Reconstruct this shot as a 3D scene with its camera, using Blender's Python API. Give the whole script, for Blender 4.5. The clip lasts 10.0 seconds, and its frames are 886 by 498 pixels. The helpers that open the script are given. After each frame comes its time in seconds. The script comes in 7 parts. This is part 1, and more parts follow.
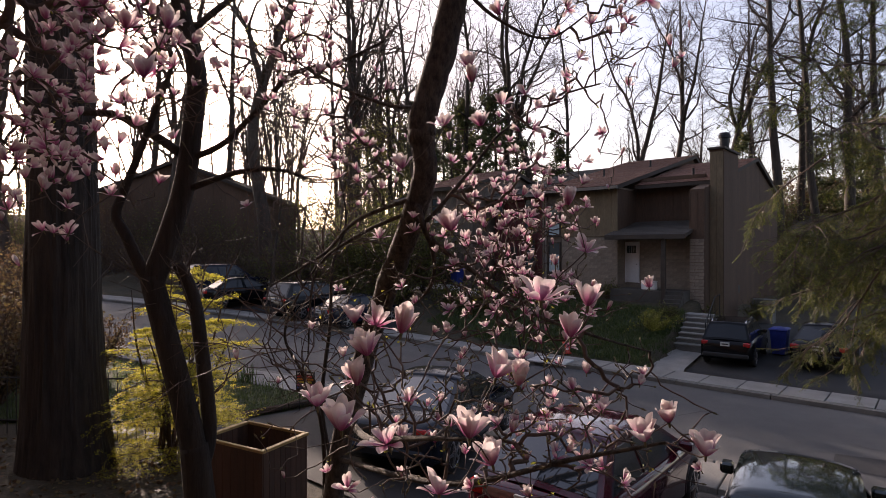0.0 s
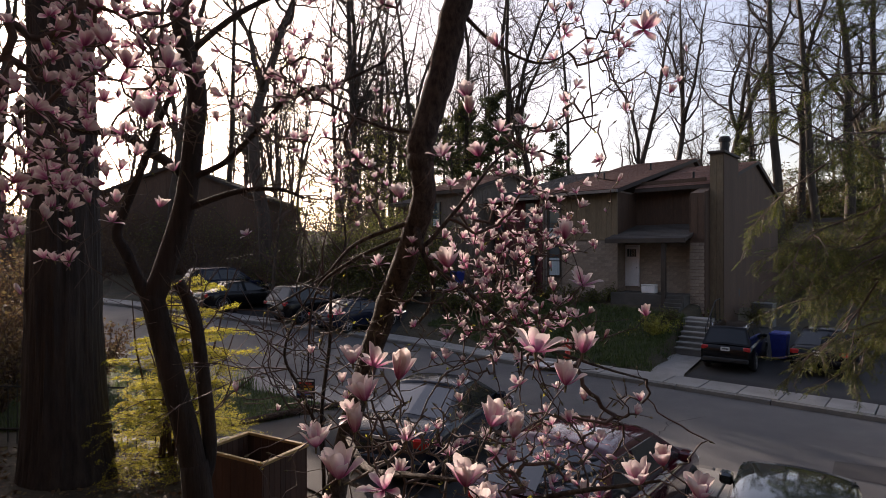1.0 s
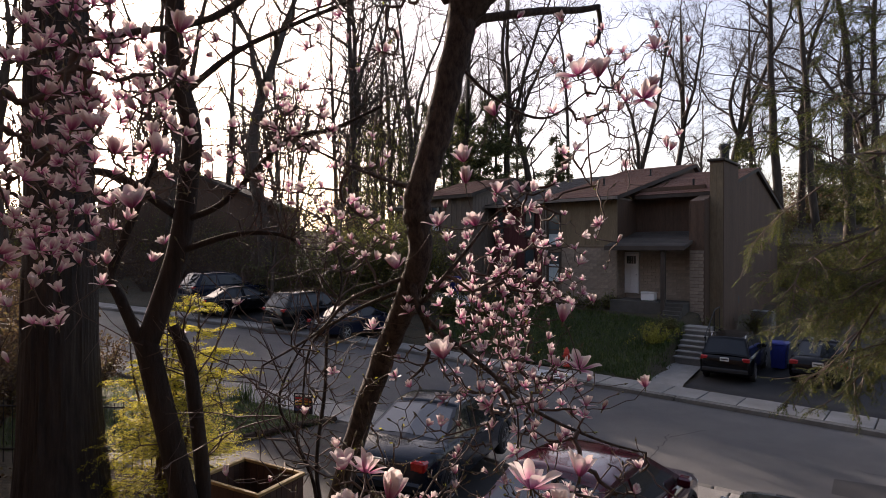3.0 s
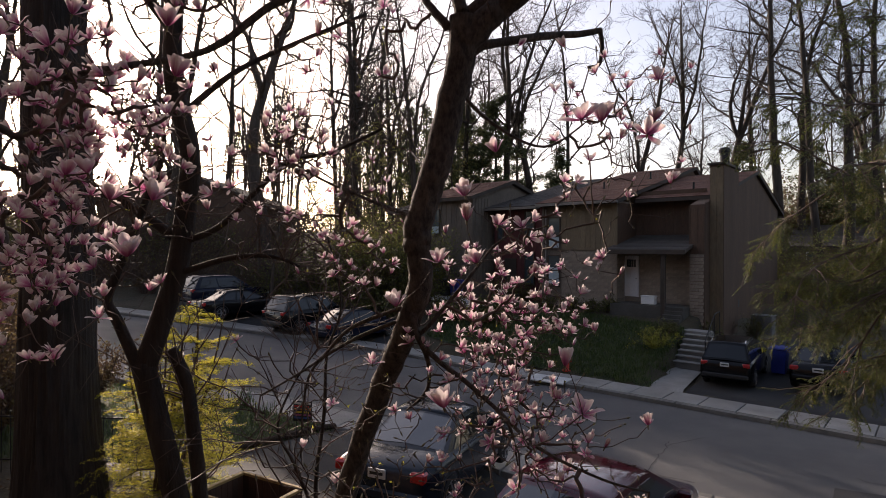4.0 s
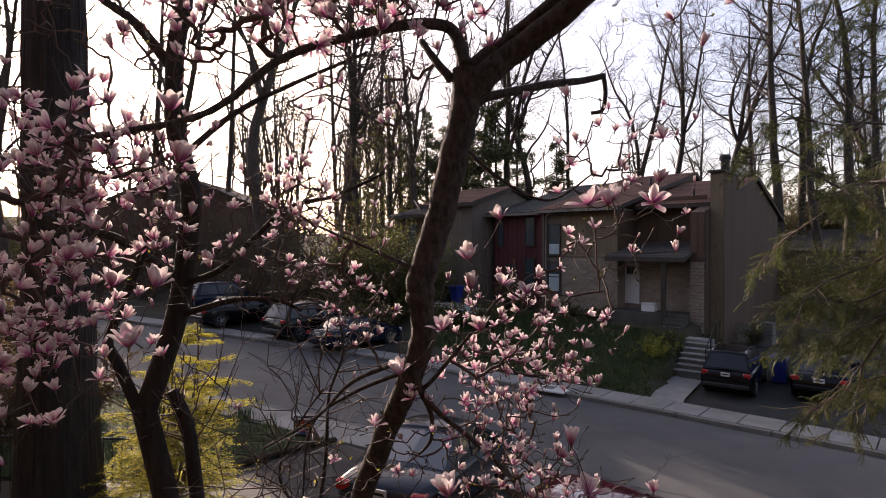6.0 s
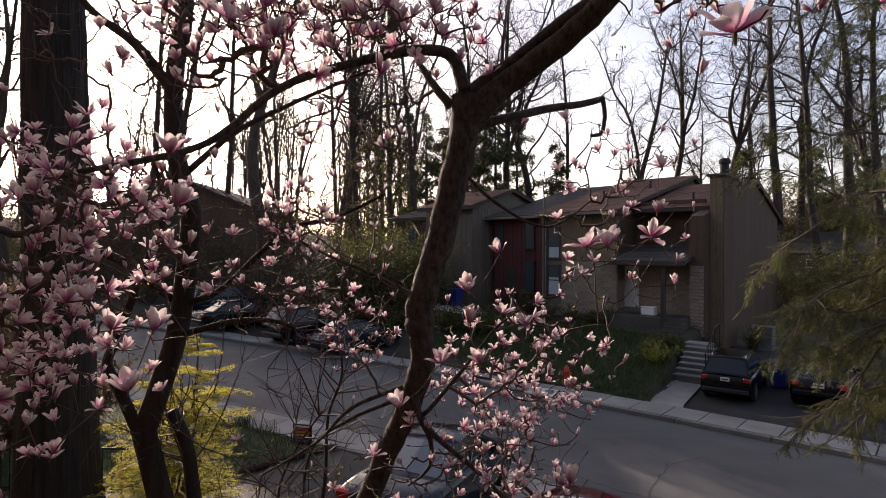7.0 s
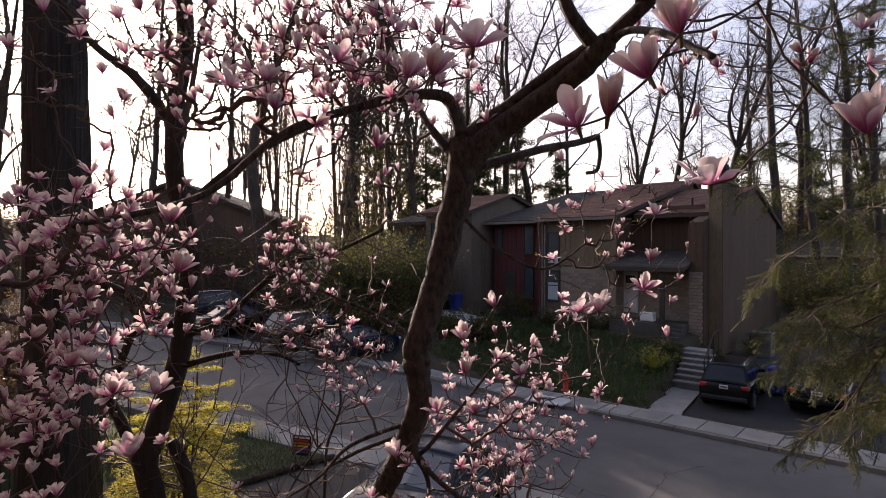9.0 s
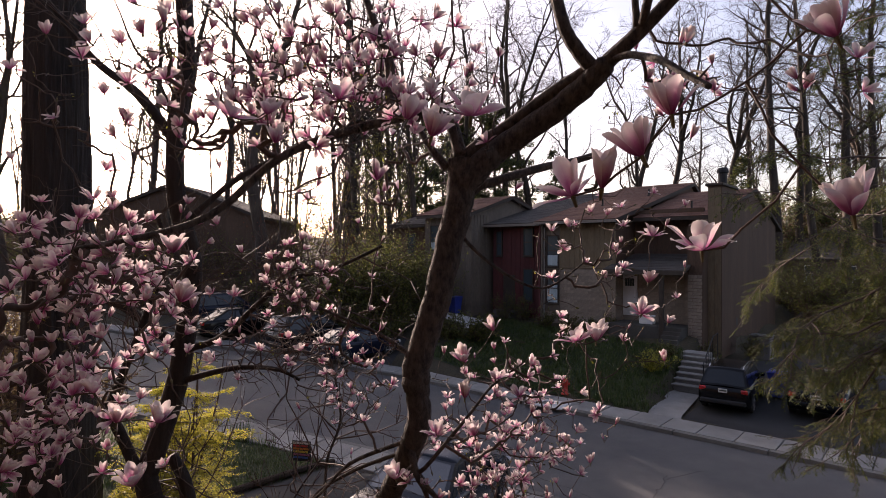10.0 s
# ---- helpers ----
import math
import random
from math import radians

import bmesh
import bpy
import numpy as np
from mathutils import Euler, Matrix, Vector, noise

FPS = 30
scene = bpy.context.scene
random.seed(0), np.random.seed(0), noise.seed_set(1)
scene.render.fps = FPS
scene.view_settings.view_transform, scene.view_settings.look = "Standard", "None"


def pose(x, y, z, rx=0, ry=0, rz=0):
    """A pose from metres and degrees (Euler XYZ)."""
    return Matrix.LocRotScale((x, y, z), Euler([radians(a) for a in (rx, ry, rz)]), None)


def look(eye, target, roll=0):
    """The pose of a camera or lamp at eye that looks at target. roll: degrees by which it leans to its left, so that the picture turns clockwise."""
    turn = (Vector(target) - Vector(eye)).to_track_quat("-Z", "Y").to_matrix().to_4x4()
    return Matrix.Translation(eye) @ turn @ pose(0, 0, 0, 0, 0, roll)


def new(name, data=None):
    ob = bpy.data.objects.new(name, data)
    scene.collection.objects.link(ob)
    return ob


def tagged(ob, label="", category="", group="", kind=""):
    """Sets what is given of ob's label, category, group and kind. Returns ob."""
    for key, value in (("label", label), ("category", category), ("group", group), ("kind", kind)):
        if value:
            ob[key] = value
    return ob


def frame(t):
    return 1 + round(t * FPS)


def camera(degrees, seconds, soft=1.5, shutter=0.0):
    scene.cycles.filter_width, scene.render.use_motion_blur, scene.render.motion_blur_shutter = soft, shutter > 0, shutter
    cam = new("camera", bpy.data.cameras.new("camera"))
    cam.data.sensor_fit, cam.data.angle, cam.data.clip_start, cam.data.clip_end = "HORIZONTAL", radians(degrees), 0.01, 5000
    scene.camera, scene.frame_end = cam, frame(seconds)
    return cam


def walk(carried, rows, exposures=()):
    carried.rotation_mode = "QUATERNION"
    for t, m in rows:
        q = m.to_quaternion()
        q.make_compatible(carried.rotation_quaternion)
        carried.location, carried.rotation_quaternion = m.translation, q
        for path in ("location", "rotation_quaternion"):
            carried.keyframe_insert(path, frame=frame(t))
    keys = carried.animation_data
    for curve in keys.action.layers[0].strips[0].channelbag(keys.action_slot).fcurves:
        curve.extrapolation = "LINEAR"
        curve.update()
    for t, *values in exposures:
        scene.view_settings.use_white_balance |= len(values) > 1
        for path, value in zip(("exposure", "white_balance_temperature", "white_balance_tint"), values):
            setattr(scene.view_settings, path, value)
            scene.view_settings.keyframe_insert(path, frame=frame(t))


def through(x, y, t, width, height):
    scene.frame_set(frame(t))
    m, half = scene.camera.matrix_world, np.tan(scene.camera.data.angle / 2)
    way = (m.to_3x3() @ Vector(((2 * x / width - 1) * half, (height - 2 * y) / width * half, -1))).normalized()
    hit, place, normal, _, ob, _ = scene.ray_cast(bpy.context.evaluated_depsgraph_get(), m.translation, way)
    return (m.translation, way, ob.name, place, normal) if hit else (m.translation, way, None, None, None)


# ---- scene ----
# The camera rises slowly, almost straight up, behind the magnolia.
cam = camera(76.2, 10.0, 0.7)
PATH = [
    (0, 0.000, -0.000, 4.370, -0.00, -0.00, -0.00),
    (0.5, 0.007, -0.016, 4.432, 0.04, 0.06, 0.01),
    (1, 0.011, -0.021, 4.504, 0.05, 0.10, 0.01),
    (1.5, 0.012, -0.024, 4.582, 0.06, 0.11, -0.01),
    (2, 0.016, -0.033, 4.657, 0.04, 0.12, -0.04),
    (2.5, 0.021, -0.019, 4.747, 0.05, 0.14, -0.10),
    (3, 0.028, 0.028, 4.837, 0.01, 0.08, -0.21),
    (4.5, 0.021, 0.069, 5.083, -0.02, 0.08, -0.30),
    (5, 0.016, 0.081, 5.154, -0.03, 0.13, -0.32),
    (5.5, 0.003, 0.081, 5.232, -0.02, 0.16, -0.29),
    (7, 0.005, 0.080, 5.457, -0.06, 0.26, -0.28),
    (7.5, 0.010, 0.073, 5.529, -0.07, 0.28, -0.31),
    (8, 0.012, 0.061, 5.600, -0.08, 0.30, -0.34),
    (8.5, 0.018, 0.047, 5.645, -0.09, 0.33, -0.33),
    (9, 0.020, 0.031, 5.692, -0.09, 0.36, -0.32),
    (9.5, 0.019, 0.016, 5.742, -0.12, 0.40, -0.33),
    (10, 0.021, 0.006, 5.801, -0.13, 0.44, -0.33),
]
walk(cam, [(t, pose(x, y, z, 90 + pitch, roll, yaw)) for t, x, y, z, yaw, pitch, roll in PATH],
     [(0.0, 1.0, 6600, 26), (1.0, 0.95, 6600, 23), (1.5, 0.75, 6600, 20), (2.6, 0.78, 6600, 20), (3.1, 1.12, 6600, 24), (4.4, 0.75, 6600, 21), (5.0, 1.14, 6600, 25), (5.5, 1.16, 6600, 27), (7.0, 0.97, 6600, 24), (7.5, 1.15, 6600, 28), (8.5, 1.12, 6600, 28), (10.0, 1.03, 6600, 28)])

# ---------------------------------------------------------------- world, sun
SUN_AZ, SUN_EL = -32.0, 14.0          # degrees from +y towards +x; height
world = bpy.data.worlds.new("sky")
scene.world = world
world.use_nodes = True
wn = world.node_tree.nodes
sky = wn.new("ShaderNodeTexSky")
sky.sky_type, sky.sun_disc = "NISHITA", False
sky.sun_elevation, sky.sun_rotation = radians(SUN_EL), radians(SUN_AZ)
sky.air_density, sky.dust_density, sky.ozone_density = 1.0, 3.2, 1.0
wn["Background"].inputs["Strength"].default_value = 0.15
haze = wn.new("ShaderNodeHueSaturation")      # a thin high haze pales the blue
haze.inputs["Saturation"].default_value = 0.8
world.node_tree.links.new(sky.outputs[0], haze.inputs["Color"])
world.node_tree.links.new(haze.outputs[0], wn["Background"].inputs["Color"])
sun_dir = Vector((math.sin(radians(SUN_AZ)) * math.cos(radians(SUN_EL)), math.cos(radians(SUN_AZ)) * math.cos(radians(SUN_EL)), math.sin(radians(SUN_EL))))
sun = new("sun", bpy.data.lights.new("sun", "SUN"))
sun.data.energy, sun.data.angle, sun.data.color = 5.0, radians(0.6), (1.0, 0.86, 0.68)
sun.matrix_world = look((0, 0, 60), Vector((0, 0, 60)) - sun_dir)

# ---------------------------------------------------------------- materials


def nodes_of(name):
    m = bpy.data.materials.new(name)
    m.use_nodes = True
    t = m.node_tree
    return m, t, t.nodes["Principled BSDF"]


def noise_node(t, scale, detail=4.0, rough=0.6, stretch=None, coord="Object"):
    tc = t.nodes.new("ShaderNodeTexCoord")
    n = t.nodes.new("ShaderNodeTexNoise")
    n.inputs["Scale"].default_value, n.inputs["Detail"].default_value, n.inputs["Roughness"].default_value = scale, detail, rough
    src = tc.outputs[coord]
    if stretch:
        mp = t.nodes.new("ShaderNodeMapping")
        mp.inputs["Scale"].default_value = stretch
        t.links.new(src, mp.inputs[0])
        src = mp.outputs[0]
    t.links.new(src, n.inputs["Vector"])
    return n


def ramp_node(t, fac, stops):
    r = t.nodes.new("ShaderNodeValToRGB")
    e = r.color_ramp.elements
    while len(e) < len(stops):
        e.new(0.5)
    for el, (p, c) in zip(e, stops):
        el.position, el.color = p, (*c, 1)
    t.links.new(fac, r.inputs[0])
    return r


def mix_node(t, a, b, fac, mode="MIX"):
    m = t.nodes.new("ShaderNodeMix")
    m.data_type, m.blend_type = "RGBA", mode
    for sock, val in ((0, fac), (6, a), (7, b)):
        if hasattr(val, "is_output"):
            t.links.new(val, m.inputs[sock])
        else:
            m.inputs[sock].default_value = val if sock == 0 else (*val, 1)
    return m.outputs[2]


def surface(name, a, b, rough=0.85, big=0.6, fine=25.0, bump=0.25, dist=0.02, metal=0.0, stretch=None, spread=0.0, stain=0.35, coat=0.0):
    """A matt or glossy surface of two colours that vary at two scales, with relief; spread: how far pieces differ from one another."""
    m, t, p = nodes_of(name)
    n1, n2 = noise_node(t, big, 5, 0.65, stretch), noise_node(t, fine, 6, 0.7, stretch)
    r = ramp_node(t, n1.outputs[0], [(0.32, a), (0.68, b)])
    g = ramp_node(t, n2.outputs[0], [(0.3, (1 - stain,) * 3), (0.7, (1 + stain * 0.4,) * 3)])
    col = mix_node(t, r.outputs[0], g.outputs[0], 1.0, "MULTIPLY")
    if spread:
        oi = t.nodes.new("ShaderNodeObjectInfo")
        v = ramp_node(t, oi.outputs["Random"], [(0.0, (1 - spread,) * 3), (1.0, (1 + spread * 0.6,) * 3)])
        col = mix_node(t, col, v.outputs[0], 1.0, "MULTIPLY")
    t.links.new(col, p.inputs["Base Color"])
    rr = t.nodes.new("ShaderNodeMapRange")
    rr.inputs[3].default_value, rr.inputs[4].default_value = max(rough - 0.12, 0.03), min(rough + 0.1, 1)
    t.links.new(n2.outputs[0], rr.inputs[0])
    t.links.new(rr.outputs[0], p.inputs["Roughness"])
    p.inputs["Metallic"].default_value, p.inputs["Coat Weight"].default_value = metal, coat
    if bump:
        bn = t.nodes.new("ShaderNodeBump")
        bn.inputs["Strength"].default_value, bn.inputs["Distance"].default_value = bump, dist
        t.links.new(n2.outputs[0], bn.inputs["Height"])
        t.links.new(bn.outputs[0], p.inputs["Normal"])
    return m


def bark(name, a, b, scale=14.0, bump=0.7, dist=0.03, stretch=(1, 1, 0.16)):
    m, t, p = nodes_of(name)
    n1 = noise_node(t, scale, 8, 0.7, stretch)
    n2 = noise_node(t, 1.3, 4, 0.6)
    r = ramp_node(t, n1.outputs[0], [(0.35, a), (0.62, b)])
    lich = ramp_node(t, n2.outputs[0], [(0.45, (1, 1, 1)), (0.72, (1.25, 1.3, 1.15))])
    t.links.new(mix_node(t, r.outputs[0], lich.outputs[0], 1.0, "MULTIPLY"), p.inputs["Base Color"])
    p.inputs["Roughness"].default_value = 0.9
    bn = t.nodes.new("ShaderNodeBump")
    bn.inputs["Strength"].default_value, bn.inputs["Distance"].default_value = bump, dist
    t.links.new(n1.outputs[0], bn.inputs["Height"])
    t.links.new(bn.outputs[0], p.inputs["Normal"])
    return m


def leafy(name, stops, through=0.45, rough=0.55):
    """Leaves or petals: light passes through them; colour varies from piece to piece."""
    m, t, p = nodes_of(name)
    geo = t.nodes.new("ShaderNodeNewGeometry")
    r = ramp_node(t, geo.outputs["Random Per Island"], stops)
    t.links.new(r.outputs[0], p.inputs["Base Color"])
    p.inputs["Roughness"].default_value = rough
    tr = t.nodes.new("ShaderNodeBsdfTranslucent")
    t.links.new(r.outputs[0], tr.inputs[0])
    mx = t.nodes.new("ShaderNodeMixShader")
    mx.inputs[0].default_value = through
    t.links.new(p.outputs[0], mx.inputs[1])
    t.links.new(tr.outputs[0], mx.inputs[2])
    t.links.new(mx.outputs[0], t.nodes["Material Output"].inputs[0])
    return m


def petal_material():
    """Tepals: deep rose at the foot and along the veins, cream at the tips."""
    m, t, p = nodes_of("petal")
    tc = t.nodes.new("ShaderNodeTexCoord")
    sep = t.nodes.new("ShaderNodeSeparateXYZ")
    t.links.new(tc.outputs["UV"], sep.inputs[0])
    n = noise_node(t, 60, 3, 0.6)
    add = t.nodes.new("ShaderNodeMath")
    add.operation = "MULTIPLY_ADD"
    t.links.new(n.outputs[0], add.inputs[0])
    add.inputs[1].default_value = 0.22
    rib = t.nodes.new("ShaderNodeMath")          # distance from the midrib
    rib.operation = "MULTIPLY_ADD"
    rib.inputs[1].default_value, rib.inputs[2].default_value = 2.0, -1.0
    t.links.new(sep.outputs[0], rib.inputs[0])
    away = t.nodes.new("ShaderNodeMath")
    away.operation = "ABSOLUTE"
    t.links.new(rib.outputs[0], away.inputs[0])
    tint = t.nodes.new("ShaderNodeMath")
    tint.operation = "MULTIPLY_ADD"
    tint.inputs[1].default_value = 0.24
    t.links.new(away.outputs[0], tint.inputs[0])
    t.links.new(sep.outputs[1], tint.inputs[2])
    t.links.new(tint.outputs[0], add.inputs[2])
    oi = t.nodes.new("ShaderNodeNewGeometry")
    sh = t.nodes.new("ShaderNodeMath")
    sh.operation = "MULTIPLY_ADD"
    t.links.new(oi.outputs["Random Per Island"], sh.inputs[0])
    sh.inputs[1].default_value = -0.3
    t.links.new(add.outputs[0], sh.inputs[2])
    r = ramp_node(t, sh.outputs[0], [(0.0, (0.23, 0.03, 0.11)), (0.28, (0.38, 0.11, 0.23)), (0.54, (0.57, 0.36, 0.43)), (0.84, (0.69, 0.61, 0.595))])
    t.links.new(r.outputs[0], p.inputs["Base Color"])
    p.inputs["Roughness"].default_value = 0.5
    tr = t.nodes.new("ShaderNodeBsdfTranslucent")
    t.links.new(r.outputs[0], tr.inputs[0])
    mx = t.nodes.new("ShaderNodeMixShader")
    mx.inputs[0].default_value = 0.42
    t.links.new(p.outputs[0], mx.inputs[1])
    t.links.new(tr.outputs[0], mx.inputs[2])
    t.links.new(mx.outputs[0], t.nodes["Material Output"].inputs[0])
    return m


def glass_dark(name, tint=(0.02, 0.025, 0.03), rough=0.04, spec=0.5, coat=0.0):
    m, t, p = nodes_of(name)
    p.inputs["Base Color"].default_value = (*tint, 1)
    p.inputs["Roughness"].default_value = rough
    p.inputs["Specular IOR Level"].default_value = spec
    p.inputs["Coat Weight"].default_value = coat
    n = noise_node(t, 2.0, 2)
    bn = t.nodes.new("ShaderNodeBump")
    bn.inputs["Strength"].default_value, bn.inputs["Distance"].default_value = 0.02, 0.01
    t.links.new(n.outputs[0], bn.inputs["Height"])
    t.links.new(bn.outputs[0], p.inputs["Normal"])
    return m


def paint(name, colour, flake=0.12, spec=0.35, rough=0.22, coat=0.17):
    m = surface(name, tuple(c * (1 - flake) for c in colour), colour, rough=rough, big=1.5, fine=9.0, bump=0.004, dist=0.001, stain=0.1, coat=coat)
    m.node_tree.nodes["Principled BSDF"].inputs["Specular IOR Level"].default_value = spec
    return m


M_ASPHALT = surface("asphalt", (0.058, 0.06, 0.066), (0.118, 0.115, 0.112), 0.8, 0.3, 60, 0.35, 0.01, stain=0.45)
M_ASPHALT2 = surface("driveway_asphalt", (0.013, 0.013, 0.014), (0.028, 0.028, 0.028), 0.85, 0.5, 55, 0.4, 0.01, stain=0.4)
M_PATCH = surface("asphalt_patch", (0.02, 0.02, 0.022), (0.03, 0.03, 0.033), 0.85, 0.9, 60, 0.4, 0.01)
M_CONCRETE = surface("concrete", (0.22, 0.212, 0.195), (0.33, 0.318, 0.295), 0.9, 0.9, 35, 0.3, 0.006, spread=0.16)
M_KERB = surface("kerb_concrete", (0.12, 0.115, 0.103), (0.19, 0.182, 0.168), 0.9, 1.2, 30, 0.35, 0.008, spread=0.16)
M_DARKSLAB = surface("weathered_concrete", (0.05, 0.048, 0.042), (0.09, 0.085, 0.075), 0.9, 1.2, 30, 0.3, 0.006)
M_SLAB = surface("pale_concrete", (0.5, 0.5, 0.49), (0.62, 0.62, 0.6), 0.85, 1.2, 30, 0.2, 0.005)
M_GROUND = surface("litter_and_soil", (0.035, 0.032, 0.018), (0.085, 0.065, 0.035), 0.95, 0.45, 14, 0.9, 0.06, stain=0.6)
M_LAWN = surface("lawn_soil", (0.022, 0.035, 0.012), (0.05, 0.062, 0.02), 0.95, 0.7, 22, 0.9, 0.04, stain=0.55)
M_MULCH = surface("mulch", (0.03, 0.018, 0.01), (0.07, 0.04, 0.022), 0.95, 1.5, 40, 1.0, 0.04, stain=0.6)
M_GRASS = leafy("grass_blade", [(0, (0.03, 0.055, 0.012)), (0.6, (0.06, 0.1, 0.02)), (1, (0.13, 0.14, 0.05))], 0.4)
M_BARK_BIG = bark("furrowed_bark", (0.009, 0.0065, 0.0055), (0.034, 0.025, 0.02), 9.0, 1.0, 0.05, (1, 1, 0.12))
M_BARK_MAG = bark("magnolia_bark", (0.012, 0.009, 0.007), (0.075, 0.057, 0.046), 30.0, 1.0, 0.03, (1, 1, 0.5))
M_BARK_FOREST = bark("forest_bark", (0.018, 0.013, 0.01), (0.05, 0.037, 0.028), 5.0, 0.8, 0.04)
M_BARK_GREY = bark("pale_bark", (0.026, 0.018, 0.013), (0.062, 0.044, 0.032), 5.0, 0.6, 0.03)
M_TWIG = surface("twig", (0.05, 0.033, 0.025), (0.1, 0.065, 0.05), 0.8, 3, 30, 0.3, 0.004)
M_PETAL = petal_material()
M_BUDSCALE = surface("bud_scale", (0.07, 0.06, 0.03), (0.14, 0.12, 0.06), 0.9, 20, 90, 0.4, 0.002)
M_LEAFBUD = leafy("young_leaf", [(0, (0.25, 0.28, 0.03)), (1, (0.4, 0.36, 0.06))], 0.5)
M_YOUNG = leafy("first_leaf", [(0, (0.1, 0.11, 0.02)), (0.6, (0.2, 0.19, 0.035)), (1, (0.3, 0.26, 0.06))], 0.5)
M_SHRUB = leafy("yellow_green_leaf", [(0, (0.22, 0.23, 0.018)), (0.5, (0.4, 0.37, 0.032)), (1, (0.55, 0.48, 0.06))], 0.55)
M_OLIVE = leafy("olive_leaf", [(0, (0.05, 0.06, 0.015)), (0.6, (0.1, 0.11, 0.025)), (1, (0.2, 0.19, 0.05))], 0.45)
M_BROWNLEAF = leafy("dry_leaf", [(0, (0.06, 0.035, 0.02)), (0.6, (0.12, 0.075, 0.035)), (1, (0.16, 0.13, 0.05))], 0.4)
M_REDBUD = leafy("red_maple_bud", [(0, (0.28, 0.05, 0.03)), (1, (0.45, 0.14, 0.06))], 0.5)
M_NEEDLE = leafy("hemlock_needle", [(0, (0.026, 0.042, 0.01)), (0.6, (0.066, 0.086, 0.018)), (1, (0.21, 0.2, 0.04))], 0.5)
M_SPRUCE = leafy("spruce_needle", [(0, (0.03, 0.042, 0.016)), (0.7, (0.08, 0.092, 0.03)), (1, (0.13, 0.125, 0.04))], 0.5)
M_BRICK = surface("tan_brick", (0.25, 0.2, 0.155), (0.36, 0.292, 0.228), 0.9, 2.5, 40, 0.4, 0.005, spread=0.2)
M_MORTAR = surface("mortar", (0.225, 0.185, 0.145), (0.32, 0.265, 0.21), 0.95, 2.0, 40, 0.4, 0.004)
M_TAN = surface("tan_boards", (0.165, 0.123, 0.074), (0.22, 0.165, 0.1), 0.85, 0.8, 20, 0.25, 0.004, stretch=(1, 1, 0.2), spread=0.1)
M_BROWN = surface("brown_boards", (0.082, 0.048, 0.03), (0.116, 0.07, 0.044), 0.85, 0.8, 20, 0.25, 0.004, stretch=(1, 1, 0.2), spread=0.1)
M_REDBOARD = surface("dark_red_boards", (0.082, 0.021, 0.021), (0.115, 0.032, 0.031), 0.85, 0.8, 20, 0.25, 0.004, stretch=(1, 1, 0.2), spread=0.1)
M_GREYBOARD = surface("grey_tan_boards", (0.125, 0.1, 0.078), (0.17, 0.137, 0.107), 0.85, 0.8, 20, 0.25, 0.004, stretch=(1, 1, 0.2), spread=0.1)
M_DARKTRIM = surface("dark_brown_trim", (0.035, 0.025, 0.018), (0.055, 0.04, 0.03), 0.7, 2, 20, 0.15, 0.003)
M_SHINGLE = surface("brown_shingle", (0.14, 0.064, 0.042), (0.21, 0.1, 0.066), 0.95, 1.0, 30, 0.6, 0.01, spread=0.25)
M_SHINGLE_G = surface("grey_shingle", (0.062, 0.053, 0.047), (0.095, 0.083, 0.073), 0.95, 1.0, 30, 0.6, 0.01, spread=0.25)
M_GUTTER = surface("aluminium_gutter", (0.24, 0.22, 0.2), (0.32, 0.3, 0.28), 0.4, 2, 20, 0.05, 0.002, metal=0.4)
M_WHITE = surface("white_paint", (0.68, 0.68, 0.67), (0.78, 0.78, 0.77), 0.6, 2, 25, 0.1, 0.002, stain=0.12)
M_PANE = glass_dark("window_glass", (0.05, 0.07, 0.08))
M_CURTAIN = surface("curtain", (0.35, 0.45, 0.48), (0.5, 0.58, 0.6), 0.9, 4, 30, 0.2, 0.004, stretch=(6, 6, 0.3))
M_IRON = surface("black_iron", (0.012, 0.012, 0.013), (0.025, 0.025, 0.026), 0.55, 4, 40, 0.15, 0.002, metal=0.4)
M_PLANK = surface("stained_plank", (0.045, 0.022, 0.014), (0.08, 0.04, 0.024), 0.75, 1.2, 25, 0.35, 0.006, stretch=(1, 1, 0.15), spread=0.25)
M_PLANKTOP = surface("sunlit_plank", (0.3, 0.2, 0.07), (0.42, 0.29, 0.11), 0.7, 2, 25, 0.25, 0.004, spread=0.1)
M_GREYBOX = surface("grey_enamel", (0.11, 0.11, 0.11), (0.15, 0.15, 0.15), 0.5, 2, 20, 0.1, 0.003)
M_BLUEBIN = surface("blue_plastic", (0.015, 0.03, 0.2), (0.025, 0.045, 0.28), 0.5, 2, 20, 0.1, 0.003)
M_BLACKBIN = surface("black_plastic", (0.012, 0.012, 0.013), (0.03, 0.03, 0.03), 0.5, 2, 20, 0.1, 0.003)
M_HYDRANT = surface("red_hydrant_paint", (0.5, 0.035, 0.02), (0.62, 0.06, 0.03), 0.5, 4, 30, 0.15, 0.003)
M_CARGLASS = glass_dark("car_glass", (0.01, 0.013, 0.016), 0.03, 0.5)      # ordinary car glass, its sky reflection turned down
# the same glass for the near cars, its sky reflection turned up
M_SHINYGLASS = glass_dark("shiny_car_glass", (0.02, 0.024, 0.028), 0.015, 1.0, 1.0)
M_TYRE = surface("tyre_rubber", (0.012, 0.012, 0.012), (0.028, 0.027, 0.026), 0.85, 4, 60, 0.3, 0.003)
M_RIM = surface("alloy_rim", (0.4, 0.4, 0.42), (0.5, 0.5, 0.52), 0.3, 3, 25, 0.05, 0.002, metal=0.9)
